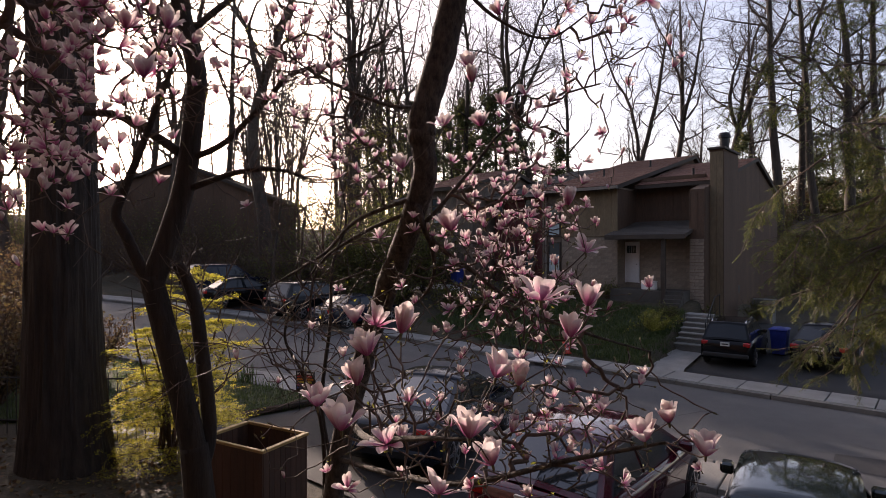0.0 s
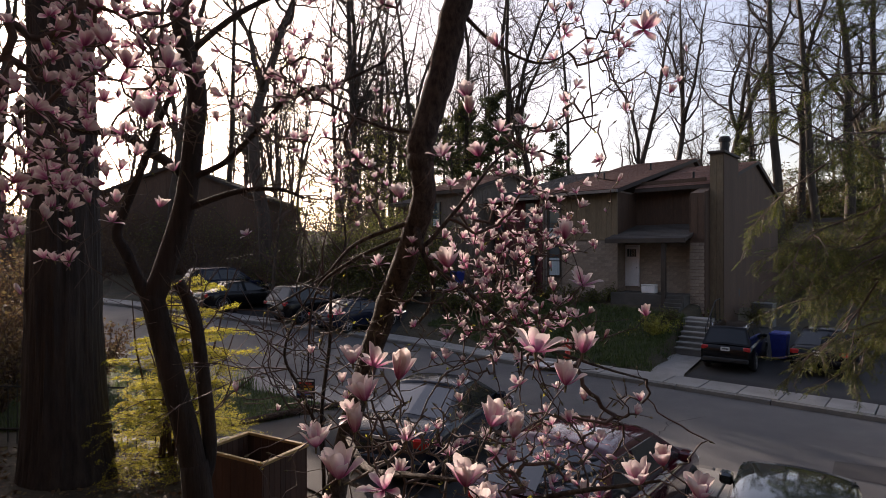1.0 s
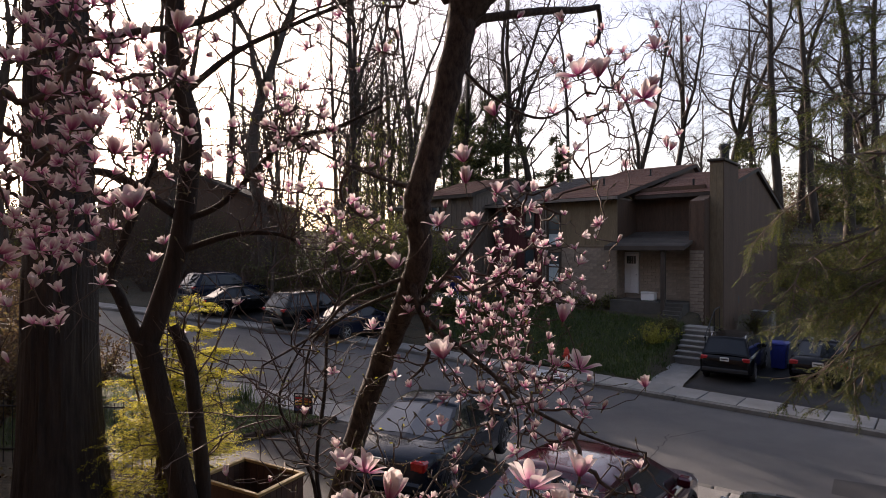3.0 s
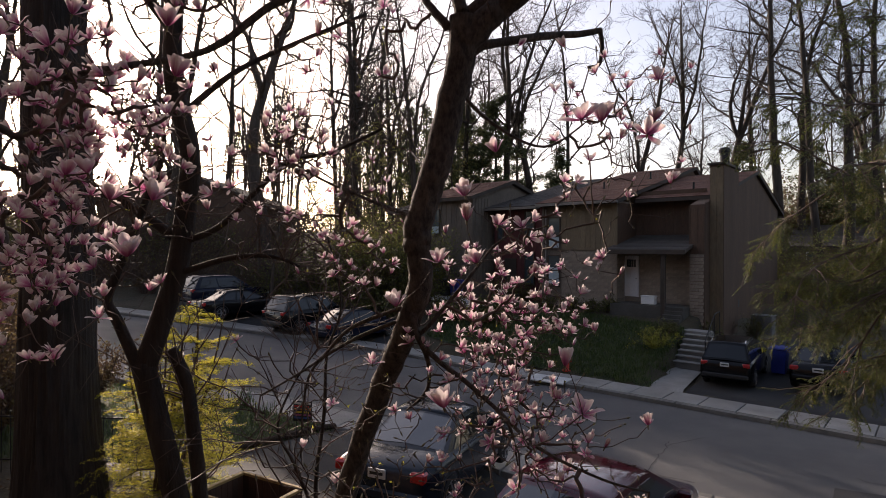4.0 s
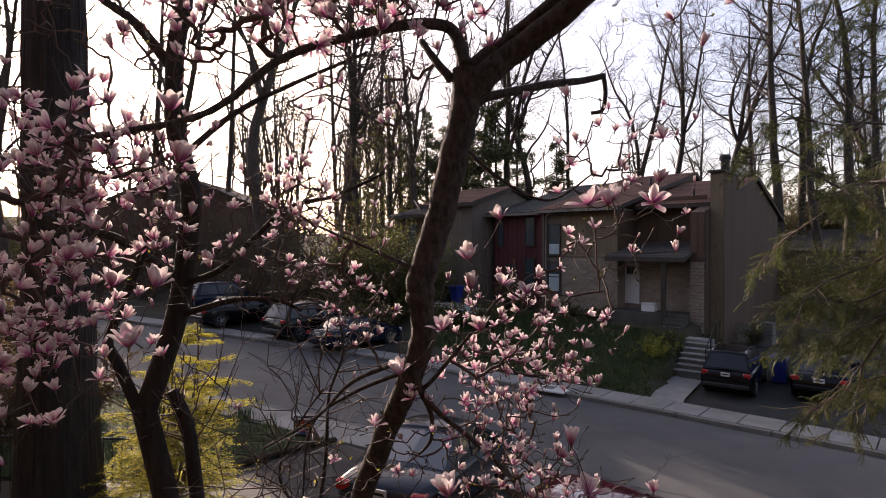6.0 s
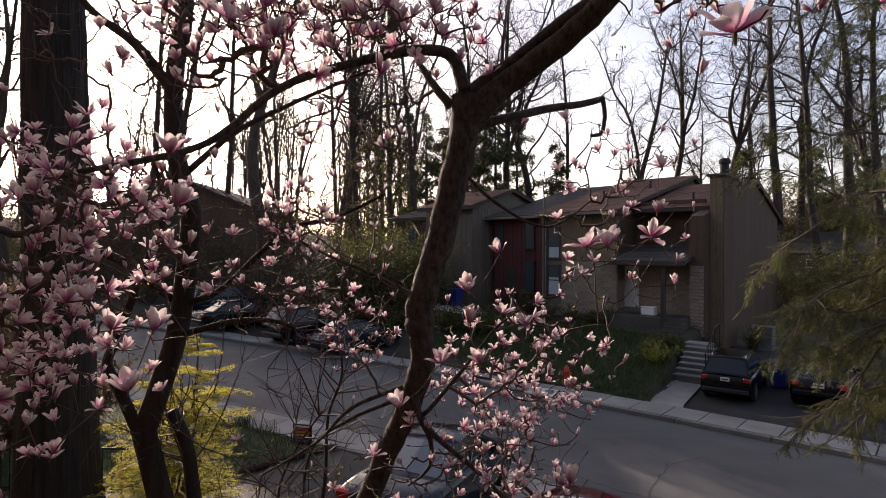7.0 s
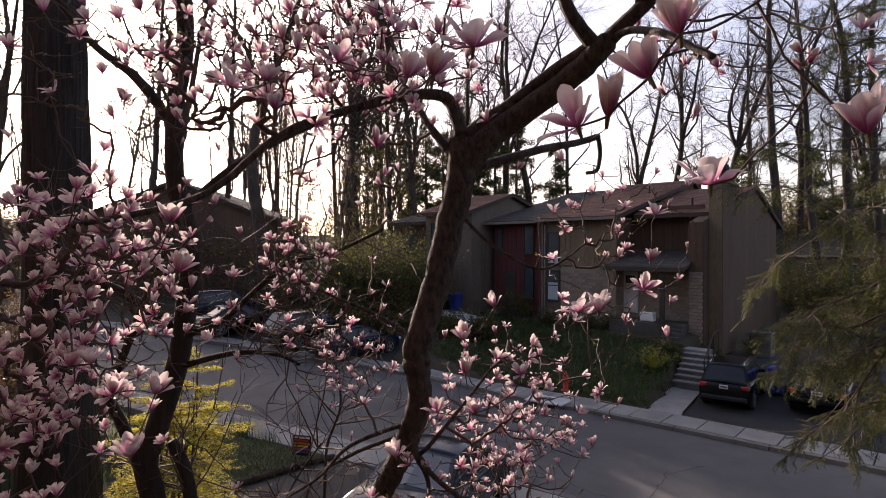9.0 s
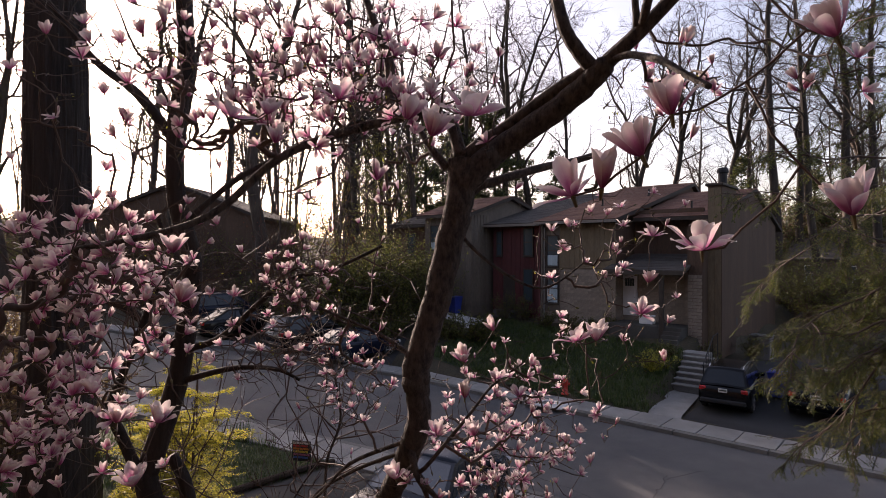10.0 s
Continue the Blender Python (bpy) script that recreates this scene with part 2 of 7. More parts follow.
M_CHROME = surface("chrome", (0.6, 0.6, 0.62), (0.7, 0.7, 0.72), 0.15, 3, 25, 0.02, 0.001, metal=1.0)
M_TAIL = surface("red_lens", (0.35, 0.01, 0.01), (0.5, 0.02, 0.015), 0.15, 4, 30, 0.05, 0.001, coat=0.8)
M_LAMP = surface("clear_lens", (0.4, 0.42, 0.44), (0.55, 0.56, 0.58), 0.12, 4, 30, 0.05, 0.001, coat=0.8)
M_PLATE = surface("plate_white", (0.55, 0.55, 0.53), (0.65, 0.65, 0.63), 0.5, 8, 40, 0.05, 0.001)
M_BLACK = surface("black_trim", (0.01, 0.01, 0.011), (0.02, 0.02, 0.021), 0.6, 3, 40, 0.1, 0.002)
P_BLACK = paint("black_paint", (0.005, 0.005, 0.006), spec=0.2)
P_NAVY = paint("navy_paint", (0.008, 0.011, 0.026), spec=0.2)
P_BLUE = paint("steel_blue_paint", (0.01, 0.016, 0.027), spec=0.35, rough=0.25, coat=0.25)
P_RED = paint("red_paint", (0.075, 0.003, 0.014), spec=0.6, rough=0.14, coat=0.8)
P_GREEN = paint("dark_green_paint", (0.018, 0.03, 0.03), spec=0.8, rough=0.12, coat=1.0)

# ---------------------------------------------------------------- mesh helpers


class Mesh:
    """Gathers vertices and faces, then makes one mesh."""

    def __init__(self):
        self.v, self.f, self.n, self.uv = [], [], 0, []

    def add(self, verts, faces):
        o = self.n
        self.v.extend(tuple(p) for p in verts)
        self.f.extend(tuple(i + o for i in f) for f in faces)
        self.n += len(verts)

    def box(self, x0, x1, y0, y1, z0, z1):
        self.add([(x0, y0, z0), (x1, y0, z0), (x1, y1, z0), (x0, y1, z0), (x0, y0, z1), (x1, y0, z1), (x1, y1, z1), (x0, y1, z1)],
                 [(3, 2, 1, 0), (4, 5, 6, 7), (0, 1, 5, 4), (1, 2, 6, 5), (2, 3, 7, 6), (3, 0, 4, 7)])
        return self

    def cham(self, x0, x1, y0, y1, z0, z1, c=0.01):
        """A box with chamfered edges."""
        c = min(c, (x1 - x0) * 0.4, (y1 - y0) * 0.4, (z1 - z0) * 0.4)
        bm = bmesh.new()
        bmesh.ops.create_cube(bm, size=1.0)
        for w in bm.verts:
            w.co = Vector(((x0 + x1) / 2 + w.co.x * (x1 - x0), (y0 + y1) / 2 + w.co.y * (y1 - y0), (z0 + z1) / 2 + w.co.z * (z1 - z0)))
        bmesh.ops.bevel(bm, geom=list(bm.edges), offset=c, segments=1, affect="EDGES")
        bm.verts.index_update()
        self.add([w.co[:] for w in bm.verts], [[w.index for w in f.verts] for f in bm.faces])
        bm.free()
        return self

    def prism(self, outline, axis, a, b):
        """Extrudes a closed outline of (p, q) along an axis: 'x' -> (y, z), 'y' -> (x, z), 'z' -> (x, y)."""
        def at(p, q, s):
            return {"x": (s, p, q), "y": (p, s, q), "z": (p, q, s)}[axis]
        k = len(outline)
        self.add([at(p, q, a) for p, q in outline] + [at(p, q, b) for p, q in outline],
                 [tuple(range(k))[::-1], tuple(range(k, 2 * k))] + [(i, (i + 1) % k, k + (i + 1) % k, k + i) for i in range(k)])
        return self

    def tube(self, pts, radii, sides=6, cap=True):
        pts = [Vector(p) for p in pts]
        side = None
        rings = []
        for i, p in enumerate(pts):
            d = (pts[min(i + 1, len(pts) - 1)] - pts[max(i - 1, 0)])
            if d.length < 1e-9:
                d = Vector((0, 0, 1))
            d.normalize()
            if side is None:
                side = d.orthogonal().normalized()
            side = (side - d * side.dot(d))
            side = side.normalized() if side.length > 1e-6 else d.orthogonal().normalized()
            up = d.cross(side)
            r = radii[i]
            rings.append([p + side * (r * math.cos(2 * math.pi * k / sides)) + up * (r * math.sin(2 * math.pi * k / sides)) for k in range(sides)])
        faces = [(j * sides + k, j * sides + (k + 1) % sides, (j + 1) * sides + (k + 1) % sides, (j + 1) * sides + k) for j in range(len(pts) - 1) for k in range(sides)]
        if cap and sides > 3:
            faces += [tuple(range(sides))[::-1], tuple((len(pts) - 1) * sides + k for k in range(sides))]
        self.add([v for ring in rings for v in ring], faces)
        return self

    def lathe(self, profile, sides=20, centre=(0, 0, 0), axis="z"):
        k = len(profile)
        vs = []
        for i in range(sides):
            a = 2 * math.pi * i / sides
            for r, h in profile:
                p = (r * math.cos(a), r * math.sin(a), h)
                p = p if axis == "z" else (p[0], p[2], p[1])
                vs.append((p[0] + centre[0], p[1] + centre[1], p[2] + centre[2]))
        self.add(vs, [(i * k + j, ((i + 1) % sides) * k + j, ((i + 1) % sides) * k + j + 1, i * k + j + 1) for i in range(sides) for j in range(k - 1)])
        return self

    def make(self, name, smooth=False):
        me = bpy.data.meshes.new(name)
        me.from_pydata(self.v, [], self.f)
        if smooth:
            me.shade_smooth()
        me.update()
        return me


def quads_mesh(name, corners):
    """Many loose four-cornered pieces from an array (n, 4, 3)."""
    n = len(corners)
    me = bpy.data.meshes.new(name)
    me.vertices.add(4 * n)
    me.vertices.foreach_set("co", corners.astype(np.float32).ravel())
    me.loops.add(4 * n)
    me.loops.foreach_set("vertex_index", np.arange(4 * n, dtype=np.int32))
    me.polygons.add(n)
    me.polygons.foreach_set("loop_start", np.arange(0, 4 * n, 4, dtype=np.int32))
    me.update(calc_edges=True)
    return me


def part(name, mesh, material, parent=None, label="", smooth=False):
    me = mesh.make(name, smooth) if isinstance(mesh, Mesh) else mesh
    if material and not me.materials:
        me.materials.append(material)
    ob = new(name, me)
    if parent:
        ob.parent = parent
    if label:
        tagged(ob, label)
    if name in LOOSE:
        tagged(ob, kind="stuff")
    return ob


LOOSE = {"blossoms", "twigs", "needles", "leaves", "buds", "bud_scales", "young_leaves", "branches", "stems", "boughs", "crown", "foliage"}


def thing(name, m, label, category, group="", kind=""):
    ob = new(name)
    ob.empty_display_size = 0.2
    ob.matrix_basis = m
    return tagged(ob, label, category, group, kind)


def setting(name, mesh, material, label, smooth=False):
    return tagged(part(name, mesh, material, None, "", smooth), label, name.split("_")[0], "", "structure")


# ---------------------------------------------------------------- ground, road
TURN = -41.68                          # the street's bearing by the house
FRAME = pose(0, 0, 0, 0, 0, TURN)      # local x along the street, local y away from it


def blend(e0, e1, x):
    t = np.clip((x - e0) / (e1 - e0), 0, 1)
    return t * t * (3 - 2 * t)


_X = np.arange(-140, 60.01, 0.25)


def _edge(x0, y0, left, right, mid, width):
    s = left + (right - left) / (1 + np.exp(-(_X - mid) / width))
    y = np.concatenate([[0], np.cumsum((s[1:] + s[:-1]) / 2 * 0.25)])
    return y + y0 - np.interp(x0, _X, y)


_FAR, _NEAR = _edge(4.5, 20.75, -0.30, -0.89, 1.2, 1.6), _edge(4.97, 11.75, -0.37, -0.80, 2.5, 1.6)


def far_kerb(x):
    return np.interp(x, _X, _FAR)


def near_kerb(x):
    return np.interp(x, _X, _NEAR)


def road_z(x):
    x = np.asarray(x, float)
    return 0.082 * np.clip(3 - x, 0, None) * blend(4.5, -1, x) * (1 - 0.35 * blend(-12, -40, x))


def ground_z(x, y):
    x, y = np.asarray(x, float), np.asarray(y, float)
    yf, yn, zr = far_kerb(x), near_kerb(x), road_z(x)
    c = np.where(x > 1.2, 0.75, 0.93)
    df, dn = (y - yf) * c - 1.6, (yn - y) * c - 1.6
    u = 0.747 * x - 0.665 * y
    v = 0.665 * x + 0.747 * y
    path_edge = -7.95 - 0.1 * np.clip(v - 20, 0, 5)
    drive = blend(path_edge - 0.25, path_edge + 0.02, u)
    lawn = np.clip(0.24 * df, 0, 1.85) * blend(-4.5, 1.0, x) + np.clip(0.12 * df, 0, 0.8) * (1 - blend(-4.5, 1.0, x))
    lane = -0.06 + np.clip(0.02 * df, 0, 1.1) + 0.5 * blend(5.5, 8, df)
    far = 0.13 + lawn * (1 - drive) + lane * drive + 1.2 * blend(18, 60, df) + 7.0 * blend(45, 170, df)
    near = 0.13 + np.clip(0.055 * dn, 0, 1.2) + 0.05 * blend(0, 1, dn)
    z = zr + np.where(df > 0, far, np.where(dn > 0, near, -0.12))
    return z


def gz(x, y):
    return float(ground_z(x, y))


def axis_steps(lo, hi, step, reach):
    out = [hi]
    s = step
    while out[-1] < reach:
        s *= 1.35
        out.append(out[-1] + s)
    neg = [lo]
    s = step
    while neg[-1] > -reach:
        s *= 1.35
        neg.append(neg[-1] - s)
    return np.array(sorted(set(neg + list(np.arange(lo, hi, step)) + out)))


def build_ground():
    xs, ys = axis_steps(-45, 40, 0.5, 1800), axis_steps(-14, 75, 0.5, 1800)
    gx, gy = np.meshgrid(xs, ys)
    rng = np.random.default_rng(3)
    gzv = ground_z(gx, gy) + rng.normal(0, 0.012, gx.shape)
    m = Mesh()
    nx = len(xs)
    m.v = list(zip(gx.ravel().tolist(), gy.ravel().tolist(), gzv.ravel().tolist()))
    m.n = len(m.v)
    m.f = [(j * nx + i, j * nx + i + 1, (j + 1) * nx + i + 1, (j + 1) * nx + i) for j in range(len(ys) - 1) for i in range(nx - 1)]
    setting("ground", m, M_GROUND, "brown leaf litter and soil with thin grass", True)


def sheet(name, corners, nu, nv, lift, material, label):
    """A patch laid over the ground between four corners (x, y)."""
    a, b, c, d = [Vector((*p, 0)) for p in corners]
    m = Mesh()
    for j in range(nv + 1):
        for i in range(nu + 1):
            s, t = i / nu, j / nv
            p = a.lerp(b, s).lerp(d.lerp(c, s), t)
            m.v.append((p.x, p.y, gz(p.x, p.y) + lift))
    m.n = len(m.v)
    k = nu + 1
    m.f = [(j * k + i, j * k + i + 1, (j + 1) * k + i + 1, (j + 1) * k + i) for j in range(nv) for i in range(nu)]
    return setting(name, m, material, label, True)


def along(x_of, start, end, step):
    """Points on a kerb line, evenly spaced by length: x and the unit normal that points away from the road's middle."""
    xs = np.linspace(start, end, 1200)
    ys = x_of(xs)
    s = np.concatenate([[0], np.cumsum(np.hypot(np.diff(xs), np.diff(ys)))])
    out = []
    for d in np.arange(0, s[-1], step):
        x = float(np.interp(d, s, xs))
        dx, dy = 0.01, float(x_of(x + 0.01) - x_of(x))
        ln = math.hypot(dx, dy)
        out.append((x, float(x_of(x)), -dy / ln, dx / ln))
    return out


def build_road():
    m = Mesh()
    xs = np.concatenate([np.arange(-120, -30, 3.0), np.arange(-30, 30, 0.5), np.arange(30, 55, 2.0)])
    k = 13
    for x in xs:
        for j in range(k):
            w = j / (k - 1)
            # the crown of the road is a little higher than its gutters
            y = near_kerb(x) * (1 - w) + far_kerb(x) * w
            m.v.append((x, y, road_z(x) + 0.05 * (1 - (2 * w - 1) ** 2)))
    m.n = len(m.v)
    m.f = [(i * k + j, (i + 1) * k + j, (i + 1) * k + j + 1, i * k + j + 1) for i in range(len(xs) - 1) for j in range(k - 1)]
    setting("road", m, M_ASPHALT, "worn grey asphalt street with faint cracks", True)


def kerb_side(x_of, sign, name, start, end):
    """Kerb stones and pavement flags along one side of the road; sign +1: the far side."""
    kerb = thing(f"kerb_{name}", Matrix(), "concrete kerb beside the street", "kerb", "", "structure")
    pts = along(x_of, start, end, 2.72)
    def stone(a, b, lo, hi, z0, z1, gap, parent, nm, mat):
        (xa, ya, na, ma), (xb, yb, nb, mb) = a, b
        t = Vector((xb - xa, yb - ya, 0)).normalized() * gap
        q = [(xa + sign * na * lo + t.x, ya + sign * ma * lo + t.y), (xb + sign * nb * lo - t.x, yb + sign * mb * lo - t.y),
             (xb + sign * nb * hi - t.x, yb + sign * mb * hi - t.y), (xa + sign * na * hi + t.x, ya + sign * ma * hi + t.y)]
        zs = [float(road_z(p[0])) for p in q]
        c = 0.012
        cen = (sum(p[0] for p in q) / 4, sum(p[1] for p in q) / 4)
        inn = [(p[0] + (cen[0] - p[0]) * c * 2, p[1] + (cen[1] - p[1]) * c * 2) for p in q]
        vs = [(p[0], p[1], z + z0) for p, z in zip(q, zs)] + [(p[0], p[1], z + z1 - c) for p, z in zip(q, zs)] + [(p[0], p[1], z + z1) for p, z in zip(inn, zs)]
        mm = Mesh()
        mm.add(vs, [(0, 1, 5, 4), (1, 2, 6, 5), (2, 3, 7, 6), (3, 0, 4, 7), (4, 5, 9, 8), (5, 6, 10, 9), (6, 7, 11, 10), (7, 4, 8, 11), (8, 9, 10, 11)])
        part(nm, mm, mat, parent)
    for a, b in zip(pts, pts[1:]):
        stone(a, b, 0.0, 0.2, -0.3, 0.125 + random.uniform(-0.004, 0.004), 0.014, kerb, "kerb_stone", M_KERB)
    walk_way = thing(f"pavement_{name}", Matrix(), "pale concrete pavement of square flags", "pavement", "", "structure")
    pts = along(x_of, start, end, 1.12)
    for a, b in zip(pts, pts[1:]):
        stone(a, b, 0.215, 1.5, -0.25, 0.14 + random.uniform(-0.008, 0.008), 0.016, walk_way, "flag", M_CONCRETE)


def build_behind():
    """A plain wall added behind the camera, never in view, to block the sky's light from there."""
    w = Mesh().cham(-40, 40, -0.3, 0, -1, 15, 0.02)
    ob = setting("wall_behind", w, M_BROWN, "plain brown wall added behind the camera to block sky light")
    ob.matrix_basis = pose(0, -3.0, 0, 0, 0, -30)


build_ground()
build_road()
build_behind()
kerb_side(far_kerb, 1, "far", -30, 22)
kerb_side(near_kerb, -1, "near", -22, 14)


def uv(u, v):
    """World x, y of a place u along the street and v away from it."""
    return 0.747 * u + 0.665 * v, -0.665 * u + 0.747 * v


# driveways, walk and lawn patches
sheet("driveway_1", [uv(-6.78, 20.05), uv(3.5, 20.05), uv(3.5, 31), uv(-7.2, 31)], 24, 24, 0.03, M_ASPHALT2, "dark asphalt driveway beside the tan townhouse")
sheet("driveway_2", [(-4.6, 10.4), (6.2, 2.6), (9.6, 8.2), (-2.3, 14.0)], 30, 20, 0.03, M_ASPHALT2, "dark asphalt parking pad on the camera's side of the street")
sheet("driveway_3", [(-16, 28.3), (-2.5, 24.9), (-1.8, 30.5), (-15, 33.5)], 30, 10, 0.03, M_ASPHALT2, "asphalt parking bays across the street")
sheet("driveway_4", [uv(-25.8, 24.7), uv(-20.3, 24.7), uv(-20.3, 26.9), uv(-25.8, 26.9)], 10, 6, 0.05, M_SLAB, "pale concrete pad before the grey townhouse")
sheet("footpath", [uv(-7.95, 20.0), uv(-6.8, 20.0), uv(-7.25, 23.75), uv(-8.35, 23.75)], 4, 8, 0.09, M_CONCRETE, "concrete front walk leading to the steps")
sheet("lawn_far", [uv(-19, 20.1), uv(-8.0, 20.1), uv(-8.6, 25.5), uv(-20, 27.6)], 24, 20, 0.02, M_LAWN, "rough green front lawn sloping up to the house")
sheet("lawn_near", [(-12, 8.5), (-4.75, 10.5), (-2.55, 13.9), (-11.5, 16.6)], 20, 16, 0.06, M_LAWN, "small green lawn beside the pavement")


def on_road(x, y):
    """Height of the road's cambered surface."""
    w = (near_kerb(x) - y) / (near_kerb(x) - far_kerb(x))
    return float(road_z(x)) + 0.05 * (1 - (2 * w - 1) ** 2)


def road_patch(corners):
    a, b, c, d = [Vector((*p, 0)) for p in corners]
    m, n = Mesh(), 10
    for j_ in range(n + 1):
        for i_ in range(n + 1):
            p = a.lerp(b, i_ / n).lerp(d.lerp(c, i_ / n), j_ / n)
            m.v.append((p.x, p.y, on_road(p.x, p.y) + 0.007))
    m.n = len(m.v)
    m.f = [(j_ * (n + 1) + i_, j_ * (n + 1) + i_ + 1, (j_ + 1) * (n + 1) + i_ + 1, (j_ + 1) * (n + 1) + i_) for j_ in range(n) for i_ in range(n)]
    setting("road_patch", m, M_PATCH, "dark rectangular asphalt repair in the street", True)


road_patch([(7.73, 11.22), (9.4, 9.95), (10.2, 11.0), (8.27, 11.92)])


def crack(x, y, turn, length, seed):
    rng = np.random.default_rng(seed)
    m, p, n = Mesh(), Vector((x, y, 0)), int(length / 0.12)
    d = Vector((math.cos(radians(turn)), math.sin(radians(turn)), 0))
    left, right = [], []
    for i in range(n):
        p = p + d * 0.12 + Vector((-d.y, d.x, 0)) * rng.normal(0, 0.035)
        z = on_road(p.x, p.y) + 0.006
        h = 0.012 * rng.uniform(0.5, 1.4)
        left.append((p.x - d.y * h, p.y + d.x * h, z)), right.append((p.x + d.y * h, p.y - d.x * h, z))
    m.add(left + right, [(i, n + i, n + i + 1, i + 1) for i in range(n - 1)])
    tagged(part("crack", m, M_PATCH), "narrow dark crack in the asphalt", "crack", "road cracks", "structure")


for row in ((4.6, 12.6, 60, 2.6, 1), (5.6, 14.4, 20, 1.6, 2), (-1.0, 18.5, -30, 5.0, 3), (-6.5, 19.5, -20, 4.0, 4), (2.0, 15.0, -38, 4.5, 5), (9.0, 12.5, -42, 5.0, 6), (-3.5, 20.6, 70, 1.8, 7)):
    crack(*row)

# ---------------------------------------------------------------- townhouses


def wall_boards(parent, u0, u1, v, z0, z1, material, face=-1, step=0.3, name="board"):
    """Upright boards with battens on a wall along the street."""
    n = max(1, round((u1 - u0) / step))
    w = (u1 - u0) / n
    for i in range(n):
        a = u0 + i * w
        m = Mesh()
        lo, hi = (v - 0.022, v) if face < 0 else (v, v + 0.022)
        m.box(a + 0.004, a + w - 0.004, lo, hi, z0, z1)
        lo, hi = (v - 0.045, v - 0.0215) if face < 0 else (v + 0.0215, v + 0.045)
        m.box(a - 0.02, a + 0.02, lo, hi, z0, z1)
        part(name, m, material, parent)


def side_boards(parent, v0, v1, u, z0, z1, material, step=0.3, battens=True):
    n = max(1, round((v1 - v0) / step))
    w = (v1 - v0) / n
    for i in range(n):
        a = v0 + i * w
        zt = z1(a + w / 2) if callable(z1) else z1
        m = Mesh().box(u, u + 0.022, a + 0.0015, a + w - 0.0015, z0, zt)
        if battens:
            m.box(u + 0.0215, u + 0.045, a - 0.02, a + 0.02, z0, zt)
        part("board", m, material, parent)


def brickwork(parent, u0, u1, v, z0, z1, along_u=True, length=0.42, course=0.16, limit=10**6):
    """Courses of bricks that stand 8 mm proud of the mortar."""
    meshes = []
    for k in range(4):
        m = Mesh().cham(0.004, length - 0.012, -0.02, 0.0, 0.004, course - 0.012, 0.004)
        meshes.append(m.make("brick"))
    row, z, count = 0, z0, 0
    while z + course <= z1 + 0.01:
        a = u0 - (length / 2 if row % 2 else 0)
        while a < u1 - 0.05:
            s, e = max(a, u0), min(a + length, u1)
            if e - s > 0.06 and count < limit:
                ob = part("brick", meshes[(row * 7 + int(a * 5)) % 4], M_BRICK, parent)
                sx = (e - s) / length
                if along_u:
                    ob.matrix_basis = Matrix.Translation((s, v - random.uniform(0, 0.006), z)) @ Matrix.Diagonal((sx, 1, 1, 1))
                else:
                    ob.matrix_basis = Matrix.Translation((v + random.uniform(0, 0.006), s, z)) @ pose(0, 0, 0, 0, 0, 90) @ Matrix.Diagonal((sx, 1, 1, 1))
                count += 1
            a += length
        z += course
        row += 1


def window(parent, u0, u1, v, z0, z1, bars=1, curtain=0.0, material=M_DARKTRIM):
    """A sash window in a wall along the street: frame, glass and a blind behind."""
    f = 0.06
    m = Mesh()
    for a in ((u0, u0 + f, z0, z1), (u1 - f, u1, z0, z1), (u0 + f, u1 - f, z0, z0 + f), (u0 + f, u1 - f, z1 - f, z1)):
        m.box(a[0], a[1], v - 0.07, v + 0.02, a[2], a[3])
    for b in range(bars):
        zb = z0 + (z1 - z0) * (b + 1) / (bars + 1)
        m.box(u0 + f, u1 - f, v - 0.06, v + 0.01, zb - 0.025, zb + 0.025)
    w = part("window", m, material, parent, "narrow sash window with a dark frame")
    part("pane", Mesh().box(u0 + f, u1 - f, v - 0.03, v - 0.022, z0 + f, z1 - f), M_PANE, w, "dark reflecting glass")
    if curtain:
        part("blind", Mesh().box(u0 + f, u1 - f, v - 0.04, v - 0.032, z0 + f, z0 + f + (z1 - z0 - 2 * f) * curtain), M_CURTAIN, w, "pale blue-white blind")
    part("sill", Mesh().cham(u0 - 0.05, u1 + 0.05, v - 0.12, v - 0.0705, z0 - 0.06, z0, 0.008), material, w)
    return w


def roof_slab(parent, u0, u1, v0, z0, v1, z1, material, label, thick=0.16, courses=True, name="roof"):
    """A sloping roof from its eave (v0, z0) to its top (v1, z1), with courses of shingles."""
    r = part(name, Mesh().prism([(v0, z0 - thick), (v1, z1 - thick), (v1, z1), (v0, z0)], "x", u0, u1), M_DARKTRIM, parent, label)
    ln = math.hypot(v1 - v0, z1 - z0)
    n = max(2, round(ln / 0.28))
    dv, dz = (v1 - v0) / n, (z1 - z0) / n
    nv, nz = -(z1 - z0) / ln, (v1 - v0) / ln
    if nz < 0:
        nv, nz = -nv, -nz
    for i in range(n):
        a, b = (v0 + dv * (i - 0.08), z0 + dz * (i - 0.08)), (v0 + dv * (i + 1), z0 + dz * (i + 1))
        m = Mesh()
        lo, hi = 0.004, 0.022
        m.prism([(a[0] + nv * lo, a[1] + nz * lo), (b[0] + nv * lo, b[1] + nz * lo), (b[0] + nv * (lo + 0.004), b[1] + nz * (lo + 0.004)), (a[0] + nv * hi, a[1] + nz * hi)], "x", u0 - 0.03, u1 + 0.03)
        part("shingle_course", m, material, r)
    return r


